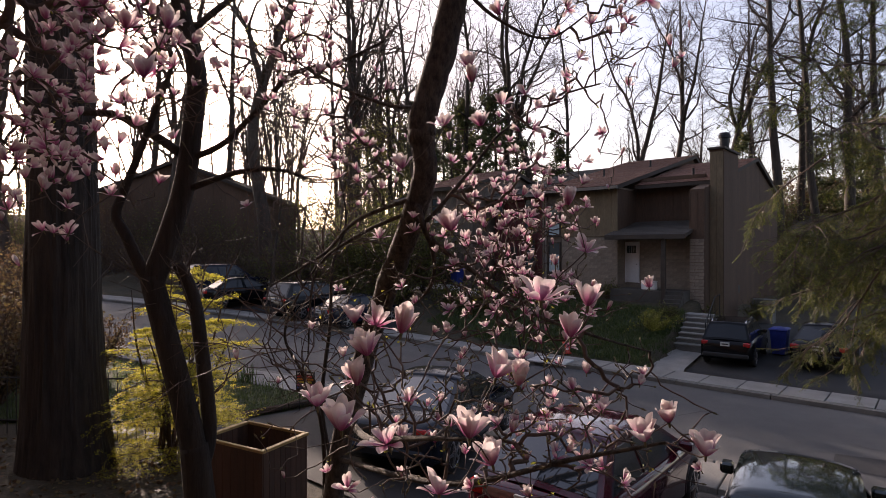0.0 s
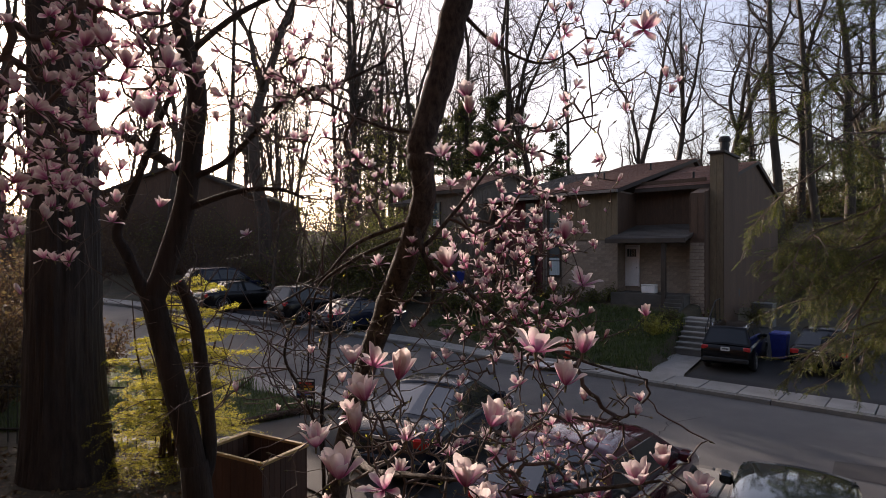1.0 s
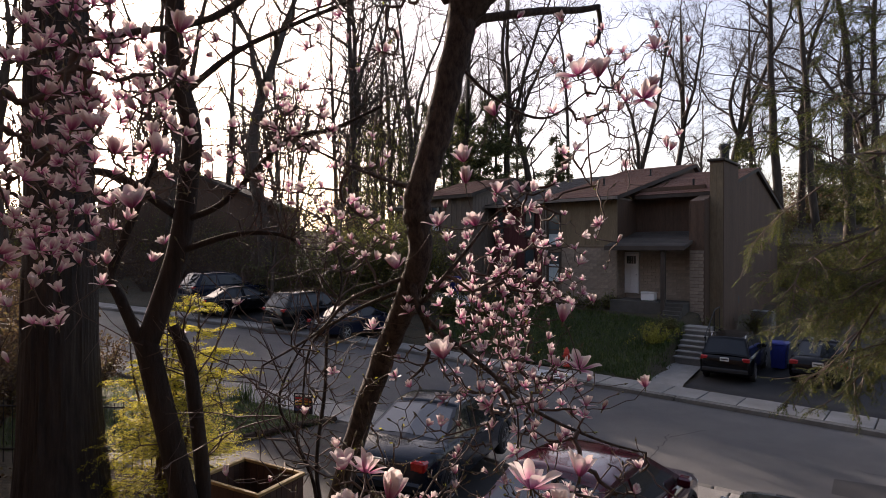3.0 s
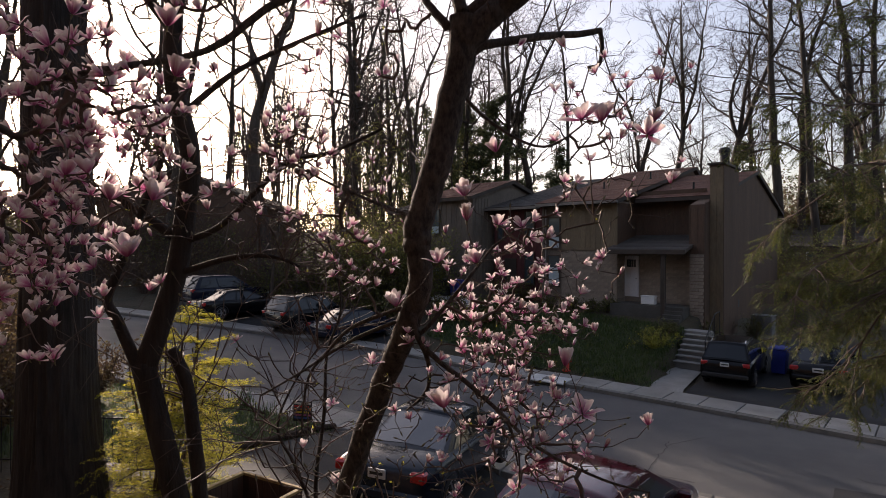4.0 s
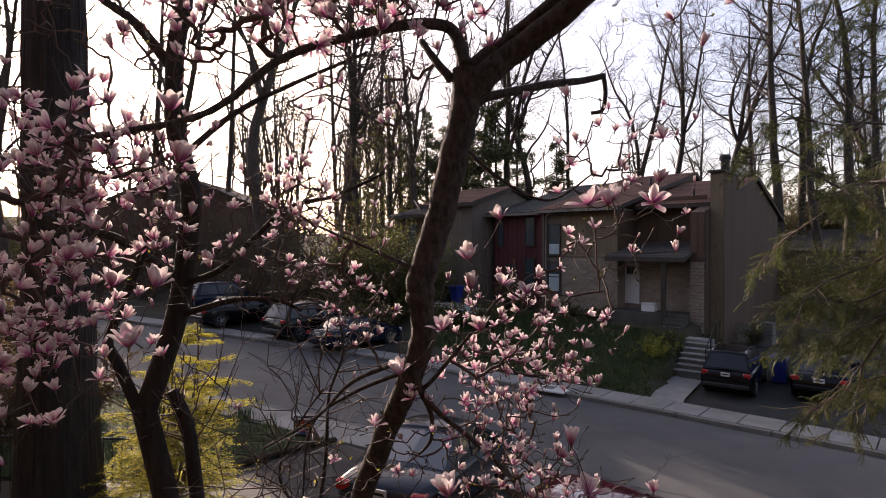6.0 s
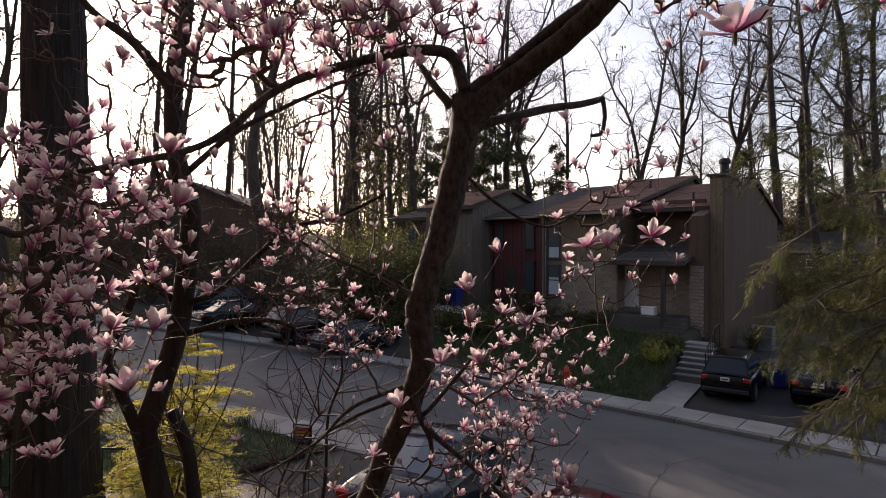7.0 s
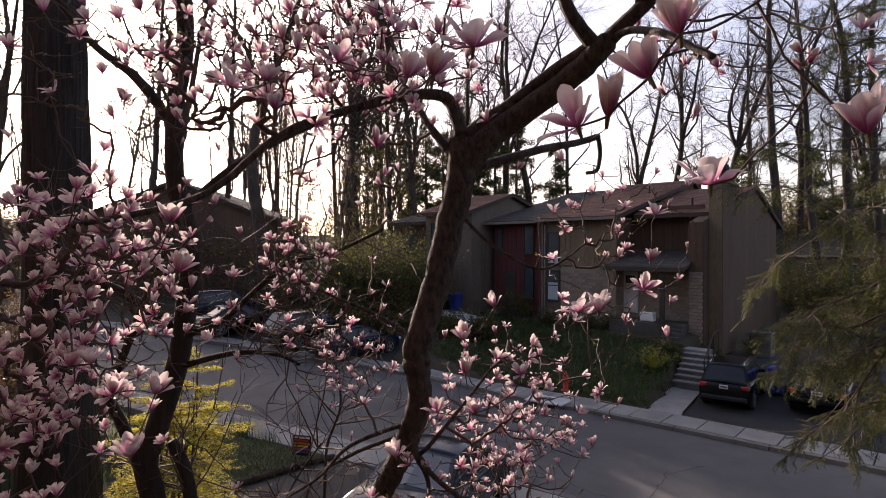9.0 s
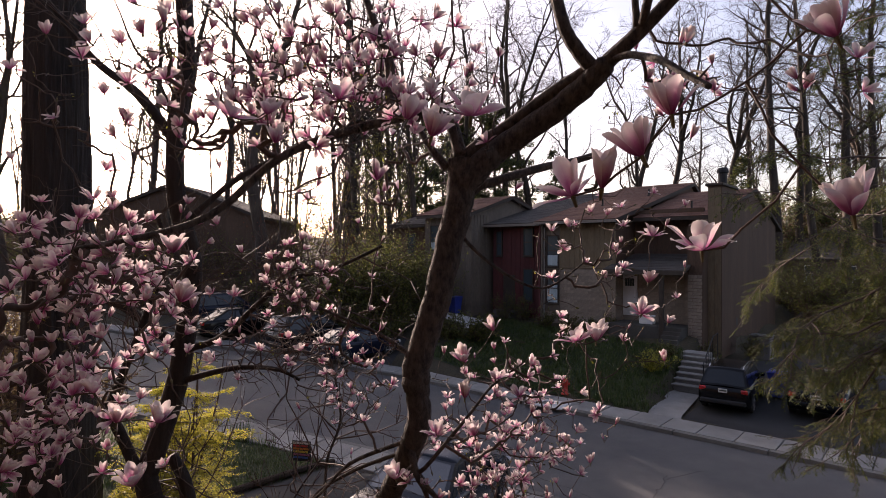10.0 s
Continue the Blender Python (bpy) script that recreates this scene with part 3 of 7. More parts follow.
def tan_townhouse():
    h = thing("townhouse", FRAME, "tan two-storey townhouse of brick and boards with a brown shingle roof", "house", "row of townhouses")
    zb = 5.07
    w = part("wall", Mesh().box(-17.2, -12.7, 27.8, 40.5, 0.8, 7.6), M_MORTAR, h, "lower wall of tan brick")
    part("upper_wall", Mesh().box(-16.2, -12.7, 27.775, 27.797, zb, 7.6), M_TAN, h, "tan upright board cladding")
    wall_boards(h, -15.9, -12.72, 27.774, zb + 0.03, 7.45, M_TAN, name="board")
    brickwork(w, -15.9, -12.7, 27.797, 1.75, zb - 0.05)
    brickwork(w, 27.8, 28.8, -12.697, 1.75, zb - 0.05, along_u=False)
    part("belt_board", Mesh().cham(-15.95, -12.66, 27.72, 27.772, zb - 0.05, zb + 0.03), M_TAN, h)
    part("corner_trim", Mesh().box(-12.75, -12.66, 27.70, 27.79, zb + 0.031, 7.5), M_TAN, h)
    part("window_bay", Mesh().box(-17.2, -15.92, 27.74, 27.796, 2.6, 7.5), M_GREYBOARD, h, "grey-tan panel between the windows")
    window(h, -16.72, -15.95, 27.735, 5.1, 6.85, 1, 0.35)
    window(h, -16.72, -15.95, 27.735, 3.05, 4.75, 1, 0.6)
    for i, u in enumerate((-17.17, -17.02)):
        part("corner_post", Mesh().cham(u, u + 0.12, 27.55, 27.735, 1.9, 7.45), M_REDBOARD if i == 0 else M_GREYBOARD, h)
    part("downpipe", Mesh().tube([(-16.85, 27.65, 7.3), (-16.85, 27.66, 2.2), (-16.85, 27.4, 2.05)], [0.045] * 3, 8), M_GUTTER, h, "metal downpipe")
    # the entry: a set-back wall, a porch roof on a post, the front door
    part("entry_wall", Mesh().box(-12.7, -9.1, 28.8, 29.0, 0.8, 5.0), M_MORTAR, h, "set-back wall of tan brick beside the door")
    brickwork(w, -11.9, -9.12, 28.798, 2.45, 4.9)
    d = part("door", Mesh().cham(-12.66, -11.98, 28.72, 28.77, 2.62, 4.68, 0.006), M_WHITE, h, "white front door with a small window")
    for z in (2.75, 3.45):
        for u in (-12.6, -12.3):
            part("panel", Mesh().cham(u, u + 0.24, 28.706, 28.722, z, z + 0.55, 0.004), M_WHITE, d)
    for k in range(4):
        part("pane", Mesh().box(-12.56 + 0.125 * k, -12.455 + 0.125 * k, 28.70, 28.722, 4.15, 4.55), M_PANE, d, "small upright pane")
    part("door_knob", Mesh().lathe([(0, 0), (0.03, 0.01), (0.035, 0.03), (0.0, 0.06)], 10, (-12.03, 28.66, 3.55)), M_CHROME, d)
    part("door_frame", Mesh().box(-12.69, -12.665, 28.70, 28.795, 2.6, 4.75).box(-11.975, -11.92, 28.70, 28.795, 2.6, 4.75).box(-12.665, -11.975, 28.70, 28.795, 4.69, 4.75), M_WHITE, h)
    part("porch_floor", Mesh().cham(-12.7, -9.1, 27.0, 28.8, 1.6, 2.36, 0.015), M_DARKSLAB, h, "dark weathered concrete porch slab")
    pr = part("porch_roof", Mesh().prism([(26.75, 4.9), (30.2, 5.75), (30.2, 5.85), (26.75, 5.06)], "x", -12.85, -8.95), M_DARKTRIM, h, "low dark porch roof")
    for i in range(11):
        a, b = 26.72 + i * 0.315, 26.72 + (i + 1) * 0.315
        f = lambda v: 5.06 + (v - 26.75) * (0.79 / 3.45)
        part("shingle_course", Mesh().prism([(a, f(a) + 0.004), (b, f(b) + 0.004), (b, f(b) + 0.008), (a, f(a) + 0.024)], "x", -12.87, -8.93), M_SHINGLE_G, pr)
    part("porch_fascia", Mesh().cham(-12.87, -8.93, 26.69, 26.745, 4.84, 5.06), M_DARKTRIM, h)
    part("porch_post", Mesh().cham(-10.12, -9.92, 26.9, 27.1, 1.2, 4.9), M_DARKTRIM, h, "dark square porch post")
    part("upper_entry_wall", Mesh().box(-12.7, -9.1, 30.2, 30.4, 4.9, 8.2), M_BROWN, h, "brown board wall over the porch")
    wall_boards(h, -12.68, -9.12, 30.197, 5.6, 7.9, M_BROWN, step=0.4)
    side_boards(h, 27.85, 30.2, -12.698, zb + 0.05, 7.5, M_BROWN, 0.4, False)
    # the wing at the gable end
    part("wing", Mesh().prism([(27.9, 0.6), (43.2, 0.6), (43.2, 7.7), (37.2, 9.6), (27.9, 7.2)], "x", -9.1, -8.45), M_BROWN, h, "brown gable end")
    wall_boards(h, -9.1, -8.47, 27.897, 5.0, 7.1, M_BROWN, step=0.3)
    brickwork(w, -9.1, -8.45, 27.898, 1.5, 4.95)
    side_boards(h, 27.95, 43.1, -8.448, 1.4, lambda v: 7.2 + (v - 27.9) * 0.255 if v < 37.2 else 9.55 - (v - 37.2) * 0.31, M_BROWN, 0.6, False)
    for u, v in ((-15.2, 31.5), (-13.6, 34.5), (-10.0, 31.2)):
        zr = (7.62 + (v - 27.2) * 0.248) if u < -12.4 else (7.75 + (v - 29.3) * 0.253)
        part("vent_pipe", Mesh().lathe([(0.0, zr - 0.1), (0.1, zr - 0.1), (0.1, zr + 0.03), (0.055, zr + 0.06), (0.055, zr + 0.42), (0.0, zr + 0.42)], 12, (u, v, 0)), M_IRON, h, "dark roof vent pipe")
    part("vent", Mesh().cham(-8.40, -8.36, 33.0, 33.6, 2.0, 2.4), M_BLACK, h, "small dark vent")
    # roofs
    roof_slab(h, -17.2, -12.4, 27.2, 7.62, 39.3, 10.62, M_SHINGLE, "low brown shingle roof", 0.22)
    roof_slab(h, -17.2, -12.4, 46.0, 7.6, 39.3, 10.62, M_SHINGLE, "rear slope of brown shingle", 0.22, name="rear_roof")
    roof_slab(h, -12.38, -8.25, 29.3, 7.75, 37.2, 9.75, M_SHINGLE, "lower roof of weathered brown shingle", 0.2, name="wing_roof")
    roof_slab(h, -12.38, -8.25, 44.2, 7.6, 37.2, 9.75, M_SHINGLE, "rear slope of the lower roof", 0.2, name="wing_rear_roof")
    part("gable_wall", Mesh().prism([(29.0, 7.3), (45.5, 7.3), (39.3, 10.4), (38.9, 10.4)], "x", -12.8, -12.66), M_BROWN, h, "brown board gable")
    part("gutter", Mesh().prism([(27.06, 7.44), (27.19, 7.44), (27.19, 7.58), (27.04, 7.58)], "x", -17.2, -12.4), M_GUTTER, h, "metal gutter")
    c = part("chimney", Mesh().box(-8.445, -7.85, 28.7, 31.2, 0.9, 9.1), M_BROWN, h, "boxed chimney clad in brown boards")
    for i in range(5):
        a = 28.7 + i * 0.5
        part("board", Mesh().box(-7.849, -7.825, a + 0.002, a + 0.498, 1.2, 9.0), M_BROWN, c)
    # tan instead of brown here: this face's brighter light is put into the colour
    for i in range(2):
        a = -8.44 + i * 0.295
        part("board", Mesh().box(a + 0.005, a + 0.29, 28.674, 28.699, 1.2, 9.0), M_TAN, c)
    part("chimney_cap", Mesh().cham(-8.55, -7.75, 28.58, 31.32, 9.1, 9.22, 0.02), M_DARKTRIM, c)
    part("flue", Mesh().lathe([(0.0, 9.22), (0.21, 9.22), (0.21, 9.85), (0.28, 9.87), (0.28, 10.0), (0.22, 10.12), (0.0, 10.15)], 16, (-8.2, 30.2, 0)), M_IRON, c, "round metal flue with a cap")
    return h


def red_townhouse():
    h = thing("townhouse", FRAME, "dark red board townhouse with a grey shingle roof", "house", "row of townhouses")
    part("wall", Mesh().box(-21.2, -17.21, 28.8, 40.4, 0.8, 7.7), M_REDBOARD, h)
    wall_boards(h, -21.2, -17.22, 28.797, 2.2, 7.5, M_REDBOARD, step=0.33)
    window(h, -18.95, -18.25, 28.74, 5.65, 7.35, 1, 0.0)
    window(h, -18.95, -18.25, 28.74, 3.0, 4.9, 1, 0.0)
    window(h, -20.95, -20.5, 28.74, 5.65, 7.2, 1, 0.0)
    part("door", Mesh().cham(-20.4, -19.55, 28.70, 28.745, 2.4, 4.5), M_DARKTRIM, h, "dark front door")
    roof_slab(h, -21.6, -17.22, 28.2, 7.62, 39.3, 10.35, M_SHINGLE_G, "low grey shingle roof", 0.22)
    roof_slab(h, -21.6, -17.22, 45.5, 7.6, 39.3, 10.35, M_SHINGLE_G, "rear slope of grey shingle", 0.22, name="rear_roof")
    part("gutter", Mesh().prism([(28.06, 7.44), (28.19, 7.44), (28.19, 7.58), (28.04, 7.58)], "x", -22.0, -17.22), M_GUTTER, h, "metal gutter")
    part("doorstep", Mesh().cham(-20.6, -19.3, 27.9, 28.75, 1.6, 2.38), M_KERB, h)


def grey_townhouse():
    h = thing("townhouse", FRAME, "grey-tan townhouse with a sloping shingle roof", "house", "row of townhouses")
    part("wall", Mesh().prism([(27.0, 0.9), (38.0, 0.9), (38.0, 7.7), (31.0, 9.4), (27.0, 8.2)], "x", -25.4, -21.61), M_GREYBOARD, h)
    wall_boards(h, -25.4, -21.62, 26.997, 2.6, 8.15, M_GREYBOARD, step=0.4)
    side_boards(h, 27.0, 28.8, -21.608, 2.6, 8.2, M_GREYBOARD, 0.3)
    window(h, -24.9, -24.2, 26.93, 6.0, 7.6, 1, 0.3)
    window(h, -24.9, -24.2, 26.93, 3.3, 5.1, 1, 0.3)
    roof_slab(h, -25.8, -21.3, 26.5, 8.25, 31.0, 9.62, M_SHINGLE, "brown shingle roof", 0.22)
    roof_slab(h, -25.8, -21.3, 38.6, 7.7, 31.0, 9.62, M_SHINGLE, "rear slope of brown shingle", 0.22, name="rear_roof")
    h2 = thing("townhouse", FRAME, "brown board townhouse half hidden by trees", "house", "row of townhouses")
    part("wall", Mesh().box(-30.0, -25.85, 28.5, 41.0, 0.9, 7.8), M_BROWN, h2)
    wall_boards(h2, -30.0, -25.86, 28.497, 2.6, 7.6, M_BROWN, step=0.4)
    window(h2, -28.5, -27.7, 28.43, 5.6, 7.2)
    window(h2, -28.5, -27.7, 28.43, 3.0, 4.8)
    roof_slab(h2, -30.3, -25.85, 28.0, 7.8, 38.5, 10.4, M_SHINGLE_G, "grey shingle roof", 0.22)
    roof_slab(h2, -30.3, -25.85, 44.0, 7.7, 38.5, 10.4, M_SHINGLE_G, "rear slope of grey shingle", 0.22, name="rear_roof")


def far_house(x, y, turn, width, depth, eave, ridge, wall, roof, label):
    """A plain house with a gable roof, windows and door, its front along its own x."""
    z = gz(x, y)
    h = thing("house", pose(x, y, z, 0, 0, turn), label, "house")
    part("wall", Mesh().prism([(0, -0.8), (depth, -0.8), (depth, eave), (depth / 2, ridge), (0, eave)], "x", -width / 2, width / 2), wall, h)
    wall_boards(h, -width / 2, width / 2, -0.003, 0, eave - 0.1, wall, step=0.5)
    side_boards(h, 0, depth, width / 2 + 0.002, 0, lambda v: eave + (ridge - eave) * (1 - abs(v - depth / 2) / (depth / 2)) - 0.15, wall, 0.5)
    n = int(width // 2.6)
    for i in range(n):
        u = -width / 2 + (i + 0.5) * width / n
        window(h, u - 0.45, u + 0.45, -0.06, eave - 1.9, eave - 0.5, 1, 0.3, M_WHITE if wall is M_GREYBOARD else M_DARKTRIM)
        window(h, u - 0.45, u + 0.45, -0.06, 0.8, 2.2, 1, 0.3, M_WHITE if wall is M_GREYBOARD else M_DARKTRIM)
    k = (ridge - eave) / (depth / 2)
    roof_slab(h, -width / 2 - 0.4, width / 2 + 0.4, -0.5, eave - 0.5 * k + 0.2, depth / 2, ridge + 0.2, roof, "shingle roof", 0.2)
    roof_slab(h, -width / 2 - 0.4, width / 2 + 0.4, depth + 0.5, eave - 0.5 * k + 0.2, depth / 2, ridge + 0.2, roof, "rear roof slope", 0.2, name="rear_roof")
    return h


tan_townhouse()
red_townhouse()
grey_townhouse()
far_house(-25.3, 47.5, -90, 12, 11.4, 5.6, 7.8, M_BROWN, M_SHINGLE_G, "dark brown house among the trees with a low gable roof")
far_house(35.0, 46, -38, 11, 10, 3.6, 5.4, M_GREYBOARD, M_SHINGLE_G, "grey house with white windows behind the hemlock")

# front steps with a handrail
st = thing("front_steps", FRAME, "pale concrete front steps with six treads", "steps")
for i in range(6):
    v, z = 23.65 + 0.36 * i, 0.52 + 0.175 * i
    s_ = part("step", Mesh().cham(-8.35 - 0.03 * i, -7.2 - 0.03 * i, v, v + 0.45, z - 0.45, z - 0.05, 0.008), M_KERB, st)
    # treads paler than the risers: the light they catch is in the colour
    part("tread", Mesh().cham(-8.37 - 0.03 * i, -7.18 - 0.03 * i, v - 0.03, v + 0.45, z - 0.0495, z, 0.012), M_CONCRETE, s_, "concrete tread, paler for the light on its top")
part("landing", Mesh().cham(-9.9, -7.6, 25.8, 26.6, 0.9, 1.5, 0.012), M_CONCRETE, st)
for i in range(4):
    part("porch_step", Mesh().cham(-9.95, -9.12, 26.3 + 0.2 * i, 26.85 + 0.2 * i, 1.2, 1.68 + 0.17 * i, 0.012), M_DARKSLAB, st)
rail = thing("handrail", FRAME, "black iron handrail beside the front steps", "handrail")
part("rail", Mesh().tube([(-7.15, 23.7, 1.4), (-7.3, 25.5, 2.35), (-7.35, 26.4, 2.4)], [0.022] * 3, 8), M_IRON, rail)
for u, v, z0, z1 in ((-7.15, 23.75, 0.3, 1.42), (-7.22, 24.6, 0.6, 1.88), (-7.3, 25.5, 1.0, 2.35), (-7.35, 26.35, 1.2, 2.4)):
    part("post", Mesh().tube([(u, v, z0 - 0.1), (u, v, z1)], [0.018, 0.018], 6), M_IRON, rail)
for i in range(7):
    v = 23.85 + i * 0.24
    part("baluster", Mesh().tube([(-7.16 - 0.02 * i, v, 0.75 + i * 0.12), (-7.16 - 0.02 * i, v, 1.5 + i * 0.12)], [0.009, 0.009], 5), M_IRON, rail)

# ---------------------------------------------------------------- vehicles


def loft(stations, closed=True):
    """Joins rings of equal length into one skin with end caps."""
    m = Mesh()
    k = len(stations[0])
    m.v = [tuple(p) for ring in stations for p in ring]
    m.n = len(m.v)
    m.f = [(i * k + j, i * k + (j + 1) % k, (i + 1) * k + (j + 1) % k, (i + 1) * k + j) for i in range(len(stations) - 1) for j in range(k if closed else k - 1)]
    m.f += [tuple(range(k))[::-1], tuple((len(stations) - 1) * k + j for j in range(k))]
    return m


def rounded(x, w, z0, z1, r=0.16, n=3):
    """A rounded rectangle across the car at x."""
    out = []
    r0 = min(r, (z1 - z0) * 0.45)
    for cx, cz, a0 in ((w - r0, z1 - r0, 0), (-w + r0, z1 - r0, 90), (-w + r0 * 0.6, z0 + r0 * 0.6, 180), (w - r0 * 0.6, z0 + r0 * 0.6, 270)):
        rr = r0 if a0 < 180 else r0 * 0.6
        for i in range(n + 1):
            a = radians(a0 + 90 * i / n)
            out.append((x, cx + rr * math.cos(a), cz + rr * math.sin(a)))
    return out


CAR_KINDS = {
    # length, half width, roof height, belt height, body stations (x, low, high, half width), glasshouse (rear foot, rear top, front top, front foot)
    "sedan": (4.7, 0.9, 1.44, 0.93, [(-2.33, 0.42, 0.78, 0.72), (-2.2, 0.3, 0.95, 0.85), (-1.6, 0.25, 0.99, 0.9), (-0.5, 0.24, 0.96, 0.9), (0.8, 0.24, 0.94, 0.9), (1.3, 0.25, 0.9, 0.89), (2.1, 0.27, 0.78, 0.83), (2.33, 0.4, 0.62, 0.7)], (-1.85, -0.95, 0.25, 1.2)),
    "saloon": (4.7, 0.9, 1.44, 0.95, [(-2.33, 0.42, 0.82, 0.72), (-2.2, 0.3, 0.96, 0.85), (-1.6, 0.25, 0.99, 0.9), (-0.5, 0.24, 0.97, 0.9), (0.8, 0.24, 0.95, 0.9), (1.3, 0.25, 0.9, 0.89), (2.1, 0.27, 0.78, 0.83), (2.33, 0.4, 0.62, 0.7)], (-1.45, -0.6, 0.35, 1.25)),
    "suv": (4.75, 0.95, 1.74, 1.08, [(-2.36, 0.45, 0.95, 0.8), (-2.28, 0.34, 1.06, 0.9), (-1.8, 0.3, 1.1, 0.95), (-0.5, 0.3, 1.08, 0.95), (0.8, 0.3, 1.06, 0.95), (1.2, 0.3, 1.04, 0.94), (2.1, 0.34, 0.94, 0.88), (2.36, 0.45, 0.74, 0.76)], (-2.24, -1.85, 0.2, 1.05)),
    "hatch": (4.3, 0.88, 1.52, 0.98, [(-2.13, 0.42, 0.85, 0.74), (-2.05, 0.3, 0.98, 0.84), (-1.5, 0.26, 1.0, 0.88), (-0.4, 0.25, 0.98, 0.88), (0.8, 0.25, 0.96, 0.88), (1.2, 0.26, 0.93, 0.87), (1.95, 0.28, 0.82, 0.81), (2.13, 0.4, 0.66, 0.7)], (-2.0, -1.4, 0.1, 1.1)),
}


def car(kind, material, m, label, category="car", rails=False, plate=True, glass=M_CARGLASS):
    length, hw, top, belt, body, (rf, rt, ft, ff) = CAR_KINDS[kind]
    c = thing("car", m, label, category, "parked cars")
    part("body", loft([rounded(x, w, lo, hi) for x, lo, hi, w in body]), material, c, "", True)
    # the glasshouse: pillars and roof in paint, panes of dark glass just proud of it
    wb, wt = hw - 0.08, hw - 0.27
    cab = Mesh()
    mid = (rt + ft) / 2
    pts = {"rf": (rf, wb, belt), "rt": (rt, wt, top - 0.05), "mt": (mid, wt, top), "ft": (ft, wt, top - 0.05), "ff": (ff, wb, belt)}
    prof = [pts[k] for k in ("rf", "rt", "mt", "ft", "ff")]
    vs = [(x, s * w, z) for s in (-1, 1) for x, w, z in prof]
    crown = [(x, 0, z + 0.045) for x, w, z in prof]
    vs += crown
    fs = [(i, i + 1, 10 + i + 1, 10 + i) for i in range(4)] + [(5 + i + 1, 5 + i, 10 + i, 10 + i + 1) for i in range(4)] + [(4, 3, 2, 1, 0), (5, 6, 7, 8, 9)]
    cab.add(vs, fs)
    part("cabin", cab, material, c)
    skin = []
    for k in range(11):
        # a shallow dome from the rear glass to the windshield, rolled over at both sides
        g = k / 5 - 1
        x, z = mid + g * (ft - rt) / 2, top + 0.012 - 0.058 * g * g
        skin.append([(x, s * (wt + 0.02) * math.sin(radians(a)) / math.sin(radians(80)), z + 0.055 - 0.072 * (a / 80) ** 2) for s, a in [(1, 80), (1, 62), (1, 42), (1, 21), (1, 0), (-1, 21), (-1, 42), (-1, 62), (-1, 80)]])
    part("roof", loft(skin, False), material, c, "", True)
    def pane(name, corners, lift):
        mm = Mesh()
        cen = sum((Vector(p) for p in corners), Vector()) / 4
        nrm = (Vector(corners[1]) - Vector(corners[0])).cross(Vector(corners[3]) - Vector(corners[0])).normalized()
        if nrm.dot(cen - Vector((mid, 0, belt))) < 0:
            nrm = -nrm
        a = [Vector(p) + nrm * lift for p in corners]
        b = [Vector(p) + nrm * (lift - 0.02) for p in corners]
        mm.add(a + b, [(0, 1, 2, 3), (7, 6, 5, 4)] + [(i, (i + 1) % 4, 4 + (i + 1) % 4, 4 + i) for i in range(4)])
        part(name, mm, glass, c, "dark car glass")
    def inset(a, b, k):
        return tuple(a[i] + (b[i] - a[i]) * k for i in range(3))
    for name, lo, hi in (("rear_window", pts["rf"], pts["rt"]), ("windshield", pts["ff"], pts["ft"])):
        l0, h0 = inset(lo, hi, 0.1), inset(lo, hi, 0.93)
        # two halves follow the bowed glass
        for s in (-1, 1):
            half = [(l0[0], 0, l0[2] + 0.04), (l0[0], s * l0[1] * 0.9, l0[2]), (h0[0], s * h0[1] * 0.9, h0[2]), (h0[0], 0, h0[2] + 0.04)]
            pane(name, half, 0.012)
    for s in (-1, 1):
        xs = [rf + 0.3, (rf + ff) / 2 - 0.25, (rf + ff) / 2 + 0.35, ff - 0.22]
        tops = [rt + 0.12, (rt + ft) / 2 - 0.12, (rt + ft) / 2 + 0.16, ft - 0.06]
        for a, b, ta, tb in ((xs[0], xs[1] - 0.04, tops[0], tops[1] - 0.04), (xs[1] + 0.04, xs[3], tops[1] + 0.04, tops[3])):
            wtop = wt + (wb - wt) * 0.14
            zt = top - 0.05 - (top - 0.05 - belt) * 0.14
            pane("side_window", [(a, s * wb * 0.985, belt + 0.03), (b, s * wb * 0.985, belt + 0.03), (tb, s * wtop, zt), (ta, s * wtop, zt)], 0.015)
        part("mirror", Mesh().cham(ff - 0.38, ff - 0.2, s * (hw + 0.02) - 0.09, s * (hw + 0.02) + 0.09, belt - 0.02, belt + 0.12, 0.03), material, c)
        part("taillight", Mesh().cham(body[0][0] + 0.0, body[0][0] + 0.2, s * (hw - 0.2) - 0.13, s * (hw - 0.2) + 0.13, belt - 0.2, belt - 0.03, 0.03), M_TAIL, c, "red tail light")
        part("headlight", Mesh().cham(body[-1][0] - 0.24, body[-1][0] - 0.03, s * (hw - 0.24) - 0.14, s * (hw - 0.24) + 0.14, 0.58, 0.72, 0.03), M_LAMP, c, "clear headlight")
        part("door_handle", Mesh().cham(0.0, 0.18, s * (hw + 0.005) - 0.015, s * (hw + 0.005) + 0.015, belt - 0.13, belt - 0.1, 0.006), M_CHROME, c)
        if rails:
            part("roof_rail", Mesh().tube([(rt + 0.15, s * (wt - 0.06), top - 0.02), (rt + 0.35, s * (wt - 0.06), top + 0.07), (ft - 0.35, s * (wt - 0.06), top + 0.07), (ft - 0.1, s * (wt - 0.06), top - 0.02)], [0.022] * 4, 8), M_CHROME, c, "polished roof rail")
